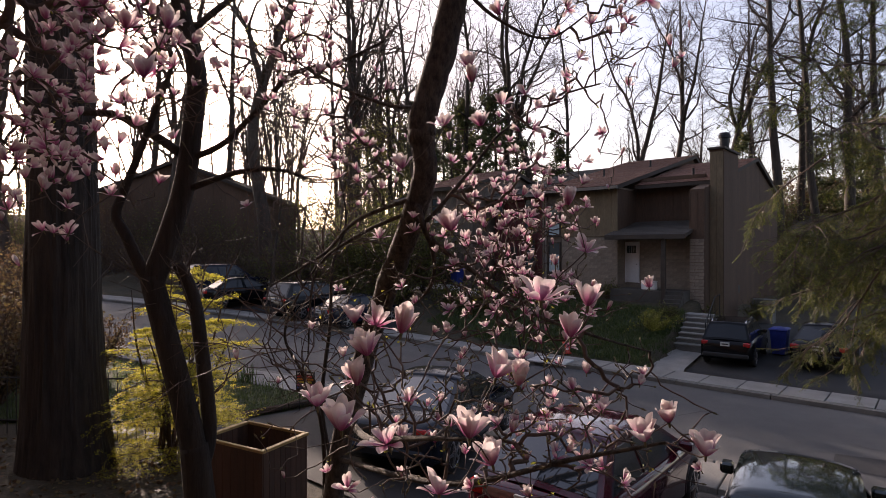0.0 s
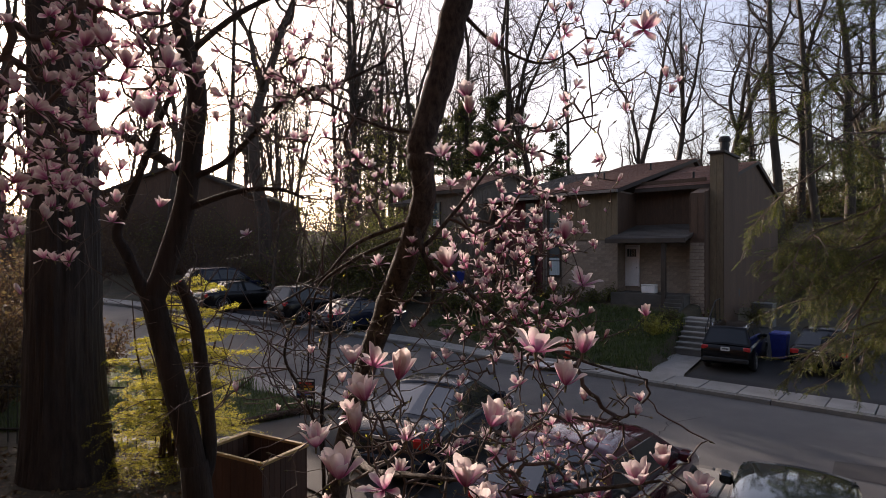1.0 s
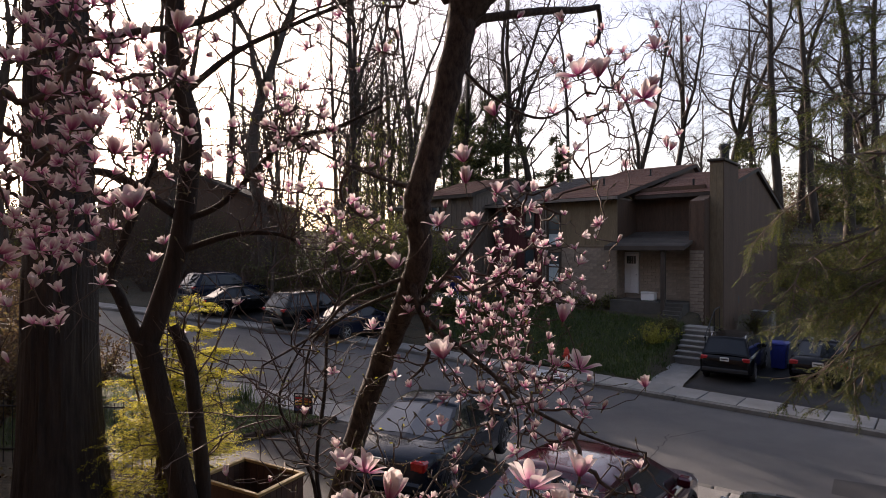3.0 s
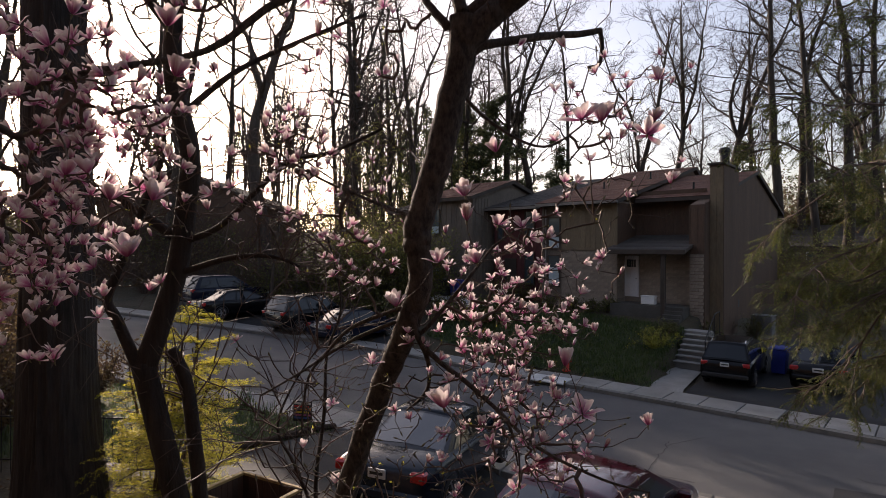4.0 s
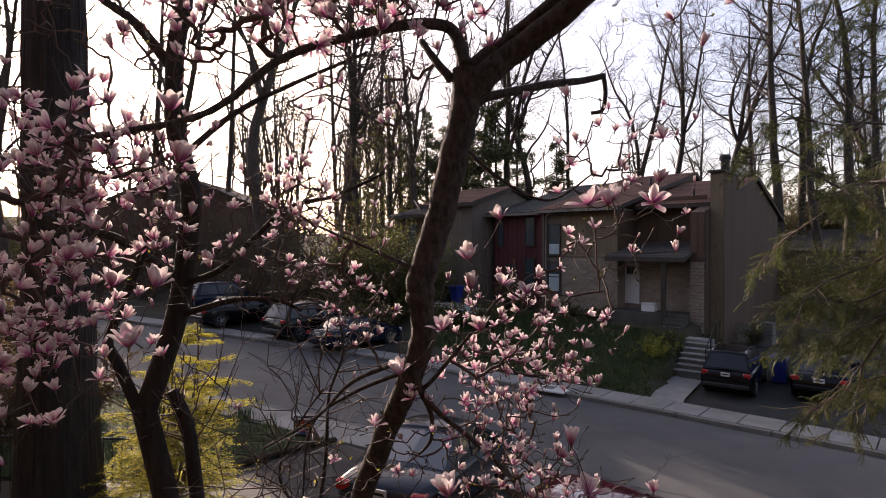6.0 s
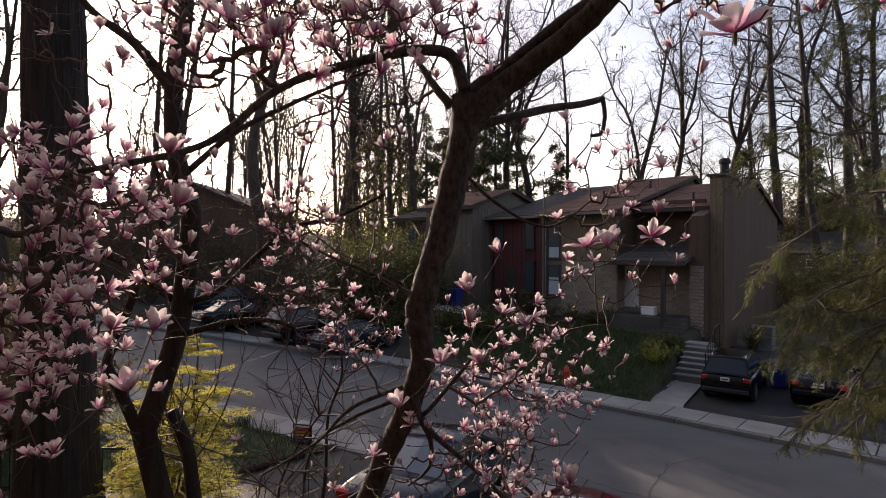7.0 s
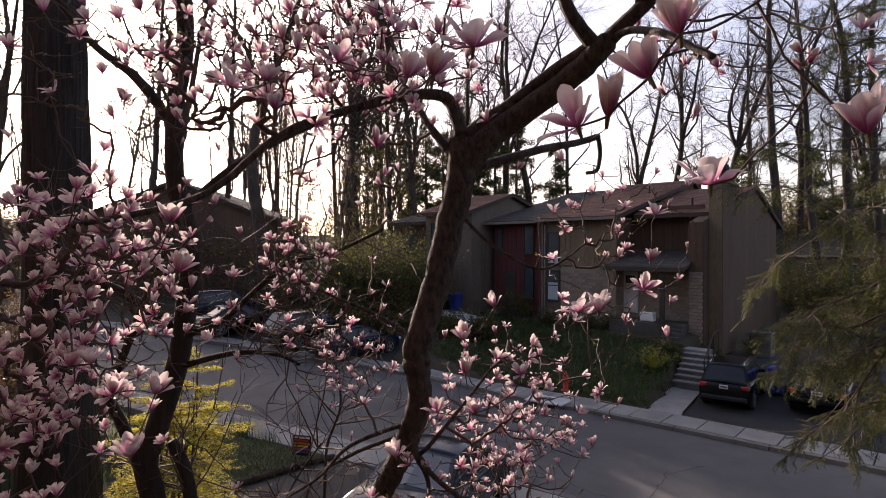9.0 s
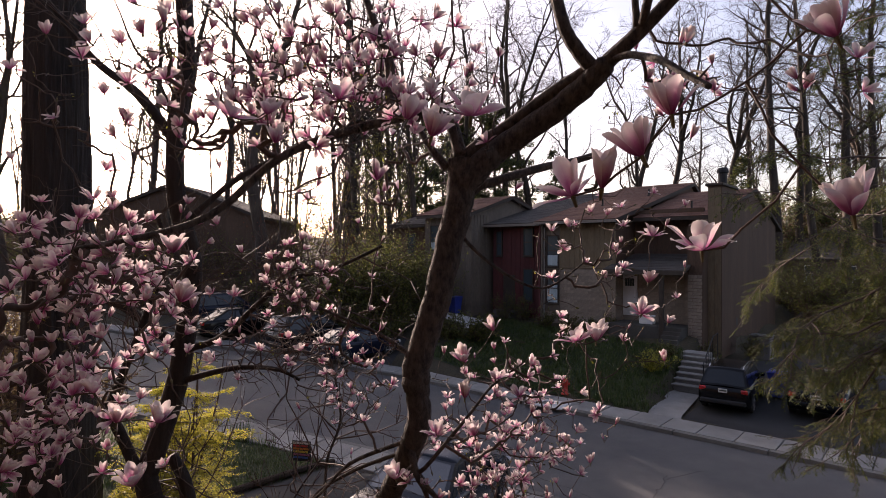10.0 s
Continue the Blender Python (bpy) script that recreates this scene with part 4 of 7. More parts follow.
        for x in (-length * 0.3, length * 0.3):
            w = part("wheel", Mesh().lathe([(0.0, -0.1), (0.24, -0.11), (0.31, -0.1), (0.335, -0.07), (0.34, 0.0), (0.335, 0.07), (0.31, 0.1), (0.24, 0.11), (0.0, 0.1)], 24, (x, s * (hw - 0.1), 0.34), "y"), M_TYRE, c, "black tyre", True)
            rim = Mesh().lathe([(0.0, 0.0), (0.05, 0.015), (0.06, 0.0), (0.2, -0.02), (0.22, 0.01), (0.235, 0.01)], 20, (0, 0, 0), "y")
            for k in range(5):
                a = 2 * math.pi * k / 5
                rim.tube([(0.03 * math.cos(a), 0.01, 0.03 * math.sin(a)), (0.22 * math.cos(a), 0.008, 0.22 * math.sin(a))], [0.035, 0.025], 4)
            ob = part("rim", rim, M_RIM, w, "alloy wheel rim")
            ob.matrix_basis = pose(x, s * (hw + 0.005), 0.34, 0, 0, 0 if s > 0 else 180)
            part("wheel_arch", Mesh().tube([(x + 0.39 * math.cos(radians(a)), s * (hw - 0.035), 0.34 + 0.39 * math.sin(radians(a))) for a in range(0, 181, 20)], [0.045] * 10, 6), M_BLACK, c)
    part("bumper", Mesh().cham(body[0][0] - 0.05, body[0][0] + 0.15, -hw + 0.12, hw - 0.12, 0.42, 0.6, 0.04), material if kind != "suv" else M_BLACK, c)
    if plate:
        pl = part("number_plate", Mesh().cham(body[0][0] - 0.03, body[0][0] + 0.0, -0.16, 0.16, belt - 0.2, belt - 0.05, 0.004), M_PLATE, c, "white number plate")
        part("bar", Mesh().box(body[0][0] - 0.034, body[0][0] - 0.0305, -0.12, 0.12, belt - 0.145, belt - 0.1), M_BLACK, pl)
    return c


def parked(kind, material, x, y, turn, label, rails=False, lift=0.03, rise=0.0, glass=M_CARGLASS):
    return car(kind, material, pose(x, y, gz(x, y) + lift, 0, -rise, turn), label, rails=rails, glass=glass)


HEAD = TURN + 90                       # pointing straight away from the street by the house
sx, sy = uv(-6.05, 23.85)
big_car = parked("suv", P_BLACK, sx, sy, HEAD + 5, "black SUV with polished roof rails on the driveway", True, 0.03, 1)
big_car.scale = (0.94, 0.9, 0.9)
parked("hatch", P_RED, 2.2, 7.85, HEAD + 4, "red hatchback parked on the asphalt pad", False, 0.25, -3, M_SHINYGLASS)
parked("saloon", P_BLUE, -0.05, 11.18, HEAD + 17, "steel-blue sedan with a bright rear window", False, 0.03, -2, M_SHINYGLASS)
near_car = parked("hatch", P_GREEN, 4.05, 6.44, HEAD + 9, "dark green hatchback with the sky mirrored in its roof", False, 0.03, 0, M_SHINYGLASS)
near_car.scale = (0.97, 0.9, 1.07)
parked("suv", P_NAVY, -12.5, 32.6, 50, "dark blue SUV in a parking bay", False)
parked("sedan", P_BLACK, -10.9, 30.2, 50, "black sedan with a shining rear window in a parking bay", False)
parked("suv", P_BLACK, -6.5, 28.5, 50, "dark SUV half hidden by twigs in a parking bay", False)
parked("sedan", P_NAVY, -4.1, 27.2, 50, "dark blue sedan half hidden by twigs", False)
bx, by = uv(-3.3, 25.0)
parked("sedan", P_BLACK, bx, by, HEAD + 2, "black sedan parked beside the SUV on the driveway", False)

# ---------------------------------------------------------------- yard things


def wheelie_bin(material, x, y, turn, label):
    z = gz(x, y) + 0.03
    b = thing("wheeled_bin", pose(x, y, z, 0, 0, turn), label, "bin", "wheeled bins")
    def ring(h, w, d):
        return [(-w, -d, h), (w, -d, h), (w, d, h), (-w, d, h)]
    part("body", loft([ring(0.06, 0.22, 0.25), ring(0.5, 0.25, 0.29), ring(0.96, 0.29, 0.34), ring(1.0, 0.31, 0.36)]), material, b)
    part("lid", loft([ring(1.0, 0.32, 0.38), ring(1.05, 0.31, 0.37), ring(1.09, 0.24, 0.28)]), material, b)
    part("handle", Mesh().tube([(-0.22, 0.38, 0.95), (-0.22, 0.45, 0.98), (0.22, 0.45, 0.98), (0.22, 0.38, 0.95)], [0.015] * 4, 6), material, b)
    for s in (-0.25, 0.25):
        part("wheel", Mesh().lathe([(0, -0.03), (0.11, -0.03), (0.11, 0.03), (0, 0.03)], 14, (s, 0.26, 0.11), "y"), M_BLACKBIN, b)


wheelie_bin(M_BLUEBIN, *uv(-4.88, 25.4), TURN, "blue wheeled recycling bin by the driveway")
wheelie_bin(M_BLACKBIN, *uv(-22.9, 26.0), TURN, "black wheeled bin against the grey townhouse")
wheelie_bin(M_BLUEBIN, *uv(-22.1, 26.1), TURN, "blue wheeled bin against the grey townhouse")

cool = thing("cool_box", FRAME @ pose(-11.0, 27.75, 2.365), "white cool box on the porch floor", "cool box")
part("box", Mesh().cham(-0.34, 0.34, -0.2, 0.2, 0, 0.36, 0.03), M_WHITE, cool)
part("lid", Mesh().cham(-0.355, 0.355, -0.215, 0.215, 0.3605, 0.43, 0.025), M_WHITE, cool)
part("handle", Mesh().tube([(-0.36, -0.1, 0.3), (-0.4, -0.1, 0.22), (-0.4, 0.1, 0.22), (-0.36, 0.1, 0.3)], [0.012] * 4, 6), M_GUTTER, cool)

ac = thing("utility_cabinet", FRAME @ pose(-6.6, 30.8, gz(*uv(-6.6, 30.8)) + 0.0), "pale grey utility cabinet against the house", "utility cabinet")
part("body", Mesh().cham(-0.45, 0.45, -0.4, 0.4, 0, 1.1, 0.03), M_GREYBOX, ac)
part("lid", Mesh().cham(-0.48, 0.48, -0.43, 0.43, 1.1005, 1.16, 0.02), M_GREYBOX, ac)

hx, hy = 5.0, 22.7
hyd = thing("fire_hydrant", pose(hx, hy, gz(hx, hy)), "red fire hydrant in the grass by the pavement", "fire hydrant")
part("barrel", Mesh().lathe([(0.0, 0), (0.16, 0), (0.16, 0.05), (0.11, 0.06), (0.11, 0.5), (0.13, 0.52), (0.13, 0.56), (0.11, 0.58)], 16), M_HYDRANT, hyd, "", True)
part("bonnet", Mesh().lathe([(0.11, 0.58), (0.1, 0.66), (0.05, 0.72), (0.03, 0.73), (0.03, 0.77), (0.0, 0.77)], 16), M_HYDRANT, hyd, "", True)
for a in (0, 90, 180):
    part("nozzle", Mesh().tube([(0.09 * math.cos(radians(a)), 0.09 * math.sin(radians(a)), 0.42), (0.19 * math.cos(radians(a)), 0.19 * math.sin(radians(a)), 0.42)], [0.055, 0.055], 8), M_HYDRANT, hyd)

slab = thing("drain_slab", pose(4.05, 21.35, 0.13, 0, 0, -35), "white concrete storm drain cover in the pavement", "drain cover")
part("cover", Mesh().cham(-0.75, 0.75, -0.5, 0.5, 0, 0.06, 0.015), M_SLAB, slab)
part("frame", Mesh().cham(-0.2, 0.2, -0.2, 0.2, 0.0605, 0.075, 0.005), M_KERB, slab)

# yard sign with lines of coloured writing
sgx, sgy = -3.02, 12.4
sg = thing("yard_sign", pose(sgx, sgy, gz(sgx, sgy) + 0.06, 0, 0, -12), "small black yard sign with rainbow lines of writing", "yard sign")
part("board", Mesh().cham(-0.22, 0.22, -0.006, 0.006, 0.42, 0.86, 0.003), M_BLACK, sg, "black sign board")
for i, col in enumerate(((0.7, 0.7, 0.68), (0.55, 0.04, 0.04), (0.6, 0.2, 0.03), (0.6, 0.45, 0.05), (0.35, 0.1, 0.2), (0.05, 0.1, 0.3))):
    mm = surface(f"sign_line", tuple(x * 0.9 for x in col), col, 0.6, 10, 40, 0.02, 0.001)
    part("bar", Mesh().box(-0.19, 0.19 - 0.04 * (i % 2), -0.0095, -0.0063, 0.79 - i * 0.062, 0.832 - i * 0.062), mm, sg)
for s in (-0.14, 0.14):
    part("stake", Mesh().tube([(s, 0, -0.1), (s, 0, 0.43)], [0.006, 0.006], 6), M_IRON, sg)

# open wooden bin; the pale rail's gold holds the sunlight on the rim
bxz = gz(-2.2, 6.9)
wb_ = thing("wooden_bin", pose(-1.98, 6.27, 0, 0, 0, 61.6), "open brown plank bin with a pale sunlit top rail", "wooden bin")
wb_.scale = (0.74, 1.06, 1.0)
TOPZ = 2.105
for k in range(8):
    part("plank", Mesh().cham(-0.02 + 0.115 * k, 0.093 + 0.115 * k, 0.0, 0.025, bxz - 0.1, TOPZ, 0.004), M_PLANK, wb_)
    part("plank", Mesh().cham(-0.02 + 0.115 * k, 0.093 + 0.115 * k, 0.92, 0.945, bxz - 0.1, TOPZ, 0.004), M_PLANK, wb_)
    part("plank", Mesh().cham(-0.05, -0.025, 0.0 + 0.1185 * k, 0.1165 + 0.1185 * k, bxz - 0.1, TOPZ, 0.004), M_PLANK, wb_)
    part("plank", Mesh().cham(0.905, 0.93, 0.0 + 0.1185 * k, 0.1165 + 0.1185 * k, bxz - 0.1, TOPZ, 0.004), M_PLANK, wb_)
for a in ((-0.06, 0.94, -0.02, 0.035), (-0.06, 0.94, 0.91, 0.965)):
    part("top_rail", Mesh().cham(a[0], a[1], a[2], a[3], TOPZ + 0.001, TOPZ + 0.035, 0.004), M_PLANKTOP, wb_, "golden wood, sunlight put into its colour")
for a in ((-0.06, -0.005), (0.885, 0.94)):
    part("top_rail", Mesh().cham(a[0], a[1], 0.036, 0.909, TOPZ + 0.001, TOPZ + 0.035, 0.004), M_PLANKTOP, wb_, "golden wood, sunlight put into its colour")

part("soil", Mesh().box(-0.02, 0.9, 0.03, 0.91, bxz - 0.1, TOPZ - 0.45), M_MULCH, wb_, "dark compost inside")

# timber edging of the lawn
ed = thing("lawn_edging", Matrix(), "dark timber edging between the lawn and the pad", "edging")
for i in range(5):
    a, b = Vector((-4.75, 10.4, 0)).lerp(Vector((-2.6, 13.95, 0)), i / 5), Vector((-4.75, 10.4, 0)).lerp(Vector((-2.6, 13.95, 0)), (i + 0.97) / 5)
    part("log", Mesh().tube([(a.x, a.y, gz(a.x, a.y) + 0.08), (b.x, b.y, gz(b.x, b.y) + 0.08)], [0.075, 0.07], 8), M_MULCH, ed)

# flat stones at the edge of the yard, behind the big trunk
for i, (x, y, w, d) in enumerate(((-5.55, 9.75, 0.62, 0.36), (-4.95, 9.6, 0.55, 0.34), (-4.4, 9.4, 0.5, 0.36), (-3.9, 9.25, 0.45, 0.34))):
    st_ = thing("edging_stone", pose(x, y, gz(x, y), 0, 0, -12 + 5 * (i % 2)), "flat pale stone at the edge of the yard", "stone", "edging stones")
    part("slab", Mesh().cham(-w / 2, w / 2, -d / 2, d / 2, -0.08, 0.1, 0.02), M_CONCRETE, st_)

# low iron fence by the big tree
fe = thing("iron_fence", pose(-6.9, 9.4, gz(-6.9, 9.4)), "low black iron garden fence", "fence")
for z in (0.25, 0.95):
    part("rail", Mesh().tube([(-3.2, 0, z), (2.6, -0.25, z)], [0.015, 0.015], 6), M_IRON, fe)
for i in range(38):
    x = -3.2 + i * 0.155
    part("picket", Mesh().tube([(x, -0.043 * (x + 3.2), -0.05), (x, -0.043 * (x + 3.2), 1.05)], [0.009, 0.006], 5), M_IRON, fe)

# ---------------------------------------------------------------- trees: shared helpers


def rand_perp(rng, d):
    v = Vector(rng.normal(size=3))
    v -= d * v.dot(d)
    return v.normalized() if v.length > 1e-6 else d.orthogonal().normalized()


def branch_points(rng, start, d, length, steps, up=0.0, wobble=0.12):
    """A branch that wanders and turns towards the light (up > 0) or droops (up < 0)."""
    pts, p, d = [Vector(start)], Vector(start), Vector(d).normalized()
    for i in range(steps):
        d = (d + rand_perp(rng, d) * wobble * rng.random() + Vector((0, 0, up))).normalized()
        p = p + d * (length / steps)
        pts.append(p.copy())
    return pts, d


def leaf_quads(rng, centres, size, flat=0.35, aspect=0.55):
    """Small pointed leaves at random turns round the given points (n, 3)."""
    n = len(centres)
    a = rng.normal(size=(n, 3))
    a[:, 2] *= flat
    a /= np.linalg.norm(a, axis=1)[:, None]
    b = rng.normal(size=(n, 3))
    b -= a * (a * b).sum(1)[:, None]
    b /= np.linalg.norm(b, axis=1)[:, None]
    s = (size * rng.uniform(0.6, 1.3, n))[:, None]
    a, b = a * s, b * s * aspect
    c = np.asarray(centres)
    return np.stack([c - a * 0.5, c + b * 0.5 - a * 0.05, c + a * 0.6, c - b * 0.5 - a * 0.05], 1)


def forest_tree(seed, height, r0, first, limbs, forks):
    """Meshes of a tall bare forest tree: trunk with its forks (share of the height, lean), and crown of limbs, branches and twigs."""
    rng = np.random.default_rng(seed)
    trunk, crown = Mesh(), Mesh()
    lean = Vector((rng.normal(0, 0.02), rng.normal(0, 0.02), 1))
    pts, _ = branch_points(rng, (0, 0, -0.6), lean, height, 16, 0.03, 0.14)
    radii = [r0 * (1.3 if i == 0 else 1) * (1 - i / 16) ** 0.7 + 0.018 for i in range(17)]
    trunk.tube(pts, radii, 9)
    stems = [(pts, radii, first)]
    for share, side in forks:
        k = int(share * 16)
        fp, _ = branch_points(rng, pts[k], (side, rng.normal(0, 0.08), 1), height * (1 - share) * 0.95, 10, 0.05, 0.26)
        fr = [radii[k] * 0.72 * (1 - i / 10) ** 0.8 + 0.014 for i in range(11)]
        trunk.tube(fp, fr, 7)
        stems.append((fp, fr, 0.15))
    for spts, srad, lo in stems:
        n = len(spts)
        for j in range(limbs if spts is pts else int(limbs * 0.6)):
            t = lo + (0.98 - lo) * (j + rng.random()) / limbs * (1 if spts is pts else 1.6)
            if t > 0.97:
                continue
            i = min(int(t * (n - 1)), n - 2)
            base = spts[i].lerp(spts[i + 1], t * (n - 1) - i)
            d0 = (spts[i + 1] - spts[i]).normalized()
            ang = radians(rng.uniform(35, 78))
            d = d0 * math.cos(ang) + rand_perp(rng, d0) * math.sin(ang)
            ln = height * 0.2 * (1.15 - t) ** 0.6 * rng.uniform(0.45, 1.3)
            r = min(srad[i] * 0.5, 0.017 * ln + 0.012)
            lp, _ = branch_points(rng, base, d, ln, 8, 0.13, 0.62)
            crown.tube(lp, [r * (1 - k / 8) ** 0.8 + 0.008 for k in range(9)], 5, False)
            for _k in range(int(5 + ln * 1.7)):
                s = rng.uniform(0.2, 0.99)
                q = min(int(s * 8), 7)
                dd = (lp[q + 1] - lp[q]).normalized()
                l2 = ln * rng.uniform(0.15, 0.42) + 0.3
                bp, bd_ = branch_points(rng, lp[q].lerp(lp[q + 1], s * 8 - q), dd * 0.5 + rand_perp(rng, dd) * 0.8 + Vector((0, 0, 0.12)), l2, 4, 0.09, 0.6)
                crown.tube(bp, [0.016, 0.013, 0.011, 0.009, 0.007], 3, False)
                for _m in range(5):
                    q2 = int(rng.integers(0, 4))
                    tp, _ = branch_points(rng, bp[q2 + 1], bd_ * 0.5 + rand_perp(rng, bd_) * 0.8, l2 * rng.uniform(0.25, 0.65), 2, 0.06, 0.5)
                    crown.tube(tp, [0.009, 0.007, 0.005], 3, False)
    return trunk.make("trunk", True), crown.make("crown")


FOREST = []
FORKS = [[(0.4, -0.16)], [(0.5, 0.2), (0.62, -0.15)], [], [(0.45, 0.14)], [(0.56, -0.2), (0.56, 0.24)], [], [(0.55, 0.2)], [(0.38, -0.12), (0.6, 0.2)], [(0.5, -0.18)]]
for k in range(9):
    tr_mesh, cr_mesh = forest_tree(100 + k, 27 + (k % 3) * 2.0, 0.29, 0.3 + 0.06 * (k % 4), 22, FORKS[k])
    tr_mesh.materials.append(M_BARK_FOREST if k % 3 else M_BARK_GREY)
    cr_mesh.materials.append(M_BARK_FOREST if k % 3 else M_BARK_GREY)
    FOREST.append((tr_mesh, cr_mesh))


def plant(k, x, y, girth, tall, turn, label, group="bare forest trees"):
    t = thing("forest_tree", pose(x, y, gz(x, y), 0, 0, turn), label, "tree", group)
    t.scale = (girth, girth, tall)
    a, b = FOREST[k % len(FOREST)]
    part("trunk", a, None, t)
    part("crown", b, None, t)
    return t


NEAR_TREES = [
    # bearing (x over y), distance, girth, variant
    (-0.764, 38, 1.1, 0), (-0.61, 41, 0.9, 3), (-0.522, 45, 0.8, 2), (-0.489, 40, 1.0, 0), (-0.379, 46, 0.75, 5), (-0.308, 35.5, 1.35, 6), (-0.194, 55, 1.0, 3), (-0.166, 50, 1.15, 2),
    (-0.15, 48, 1.0, 8), (-0.04, 47, 0.8, 0), (-0.104, 60, 0.9, 5), (-0.08, 52, 0.9, 0), (-0.062, 60, 1.0, 6), (0.03, 58, 1.0, 2), (0.1, 57, 1.25, 3), (0.158, 55, 1.2, 8), (0.222, 55, 0.7, 5),
    (0.344, 56, 1.0, 0), (0.398, 58, 1.1, 1), (0.484, 56.5, 1.3, 4), (0.6, 47, 1.25, 2), (0.642, 52, 1.2, 5), (0.672, 44, 1.0, 2), (0.71, 46, 1.3, 5), (0.775, 42, 1.0, 5), (0.55, 62, 0.9, 5), (0.76, 60, 1.2, 6),
]
rngt = np.random.default_rng(11)
for b, y, girth, k in NEAR_TREES:
    plant(k, b * y, y, girth * 1.12, rngt.uniform(0.95, 1.12), rngt.uniform(0, 360) if k not in (4, 1) else 0, "tall bare forest tree with dark bark, behind the houses")
for i in range(125):
    y = rngt.uniform(58, 125)
    bearing = rngt.uniform(-0.98, 0.98)
    if -0.7 < bearing < -0.55 and i % 6:
        bearing = bearing * 0.45        # a thin place in the wood, towards the low sun
    if (0.12 < bearing < 0.62 and i % 3 == 0) or (bearing > 0.5 and i % 2 == 0):
        bearing = -0.05 - bearing * 0.5
    x = y * bearing
    if 0.08 < bearing < 0.66 and i % 5:
        continue
    if -0.67 < bearing < -0.58 or abs(x - 4.5 + 0.598 * (y - 15)) < 4.6 or (-0.36 < bearing < 0.0 and i % 2 == 0):
        continue
    plant(int(rngt.integers(0, 9)), x, y, rngt.uniform(0.6, 1.05), rngt.uniform(0.8, 1.1), rngt.uniform(0, 360), "slender bare tree in the far wood")


# unseen trees behind the camera, added to dim the sky light from there
for i in range(26):
    a = rngt.uniform(0, 2 * math.pi)
    x, y = 34 * math.cos(a) * rngt.uniform(0.8, 1.6), -22 + 16 * math.sin(a) * rngt.uniform(0.8, 1.5)
    if y < -8:
        plant(int(rngt.integers(0, 9)), x, y, rngt.uniform(0.8, 1.2), rngt.uniform(0.8, 1.0), rngt.uniform(0, 360), "bare tree added behind the camera to screen the sky")


def conifer(x, y, height, reach, seed, label, dens=1.0):
    rng = np.random.default_rng(seed)
    t = thing("conifer", pose(x, y, gz(x, y)), label, "tree", "evergreens")
    part("trunk", Mesh().tube([(0, 0, -0.4), (0.1, 0, height * 0.5), (0, 0, height)], [height * 0.014, height * 0.009, 0.02], 8), M_BARK_FOREST, t)
    wood, cents = Mesh(), []
    z = height * 0.18
    while z < height * 0.99:
        f = 1 - z / height
        for _ in range(int(rng.integers(2, 5))):
            a = rng.uniform(0, 2 * math.pi)
            ln = reach * (f ** 0.6) * rng.uniform(0.3, 1.35) + 0.3
            bp, _d = branch_points(rng, (0, 0, z), (math.cos(a), math.sin(a), rng.uniform(-0.05, 0.5)), ln, 5, -0.05, 0.3)
            wood.tube(bp, [0.03, 0.025, 0.02, 0.015, 0.01, 0.006], 4, False)
            for s in np.linspace(0.15, 1, int(8 * dens + ln * 7 * dens)):
                q = min(int(s * 5), 4)
                c = np.array(bp[q].lerp(bp[q + 1], min(s * 5 - q, 1)))
                w = 0.42 * ln * (1.1 - s) + 0.2
                side = np.array([-math.sin(a), math.cos(a), 0])
                for _k in range(6):
                    o = rng.uniform(-w, w)
                    cents.append(c + side * o + np.array([0, 0, -abs(o) * 0.3 + rng.normal(0, 0.22)]))
        z += rng.uniform(0.3, 1.0)
    part("boughs", wood, M_TWIG, t)
    part("needles", quads_mesh("needles", leaf_quads(rng, np.array(cents), 0.34, 0.6, 0.23)), M_SPRUCE, t, "dark green needles")


for bearing, y, height, reach, seed, dens in ((0.092, 52, 17.5, 4.2, 1, 3.0), (0.2, 55, 14, 3.4, 2, 1.8), (0.04, 58, 18, 4.2, 3, 2.0), (0.13, 60, 18, 4.0, 7, 1.8), (0.0, 54, 15, 3.6, 8, 1.8)):
    conifer(bearing * y, y, height, reach, seed, "dark green spruce behind the townhouses", dens)
for bearing, y, height, reach, seed in ((-0.06, 60, 19, 3.0, 4), (-0.12, 70, 20, 3.0, 6), (-0.03, 50, 16, 2.8, 9)):
    conifer(bearing * y, y, height, reach, seed, "tall thin pine in the wood", 1.3)
for bearing, y, height, reach, seed in ((0.53, 50, 12, 3.0, 5), (0.66, 54, 13, 3.4, 10), (0.75, 50, 12, 3.4, 11)):
    conifer(bearing * y, y, height, reach, seed, "dark evergreen behind the gable end", 1.5)


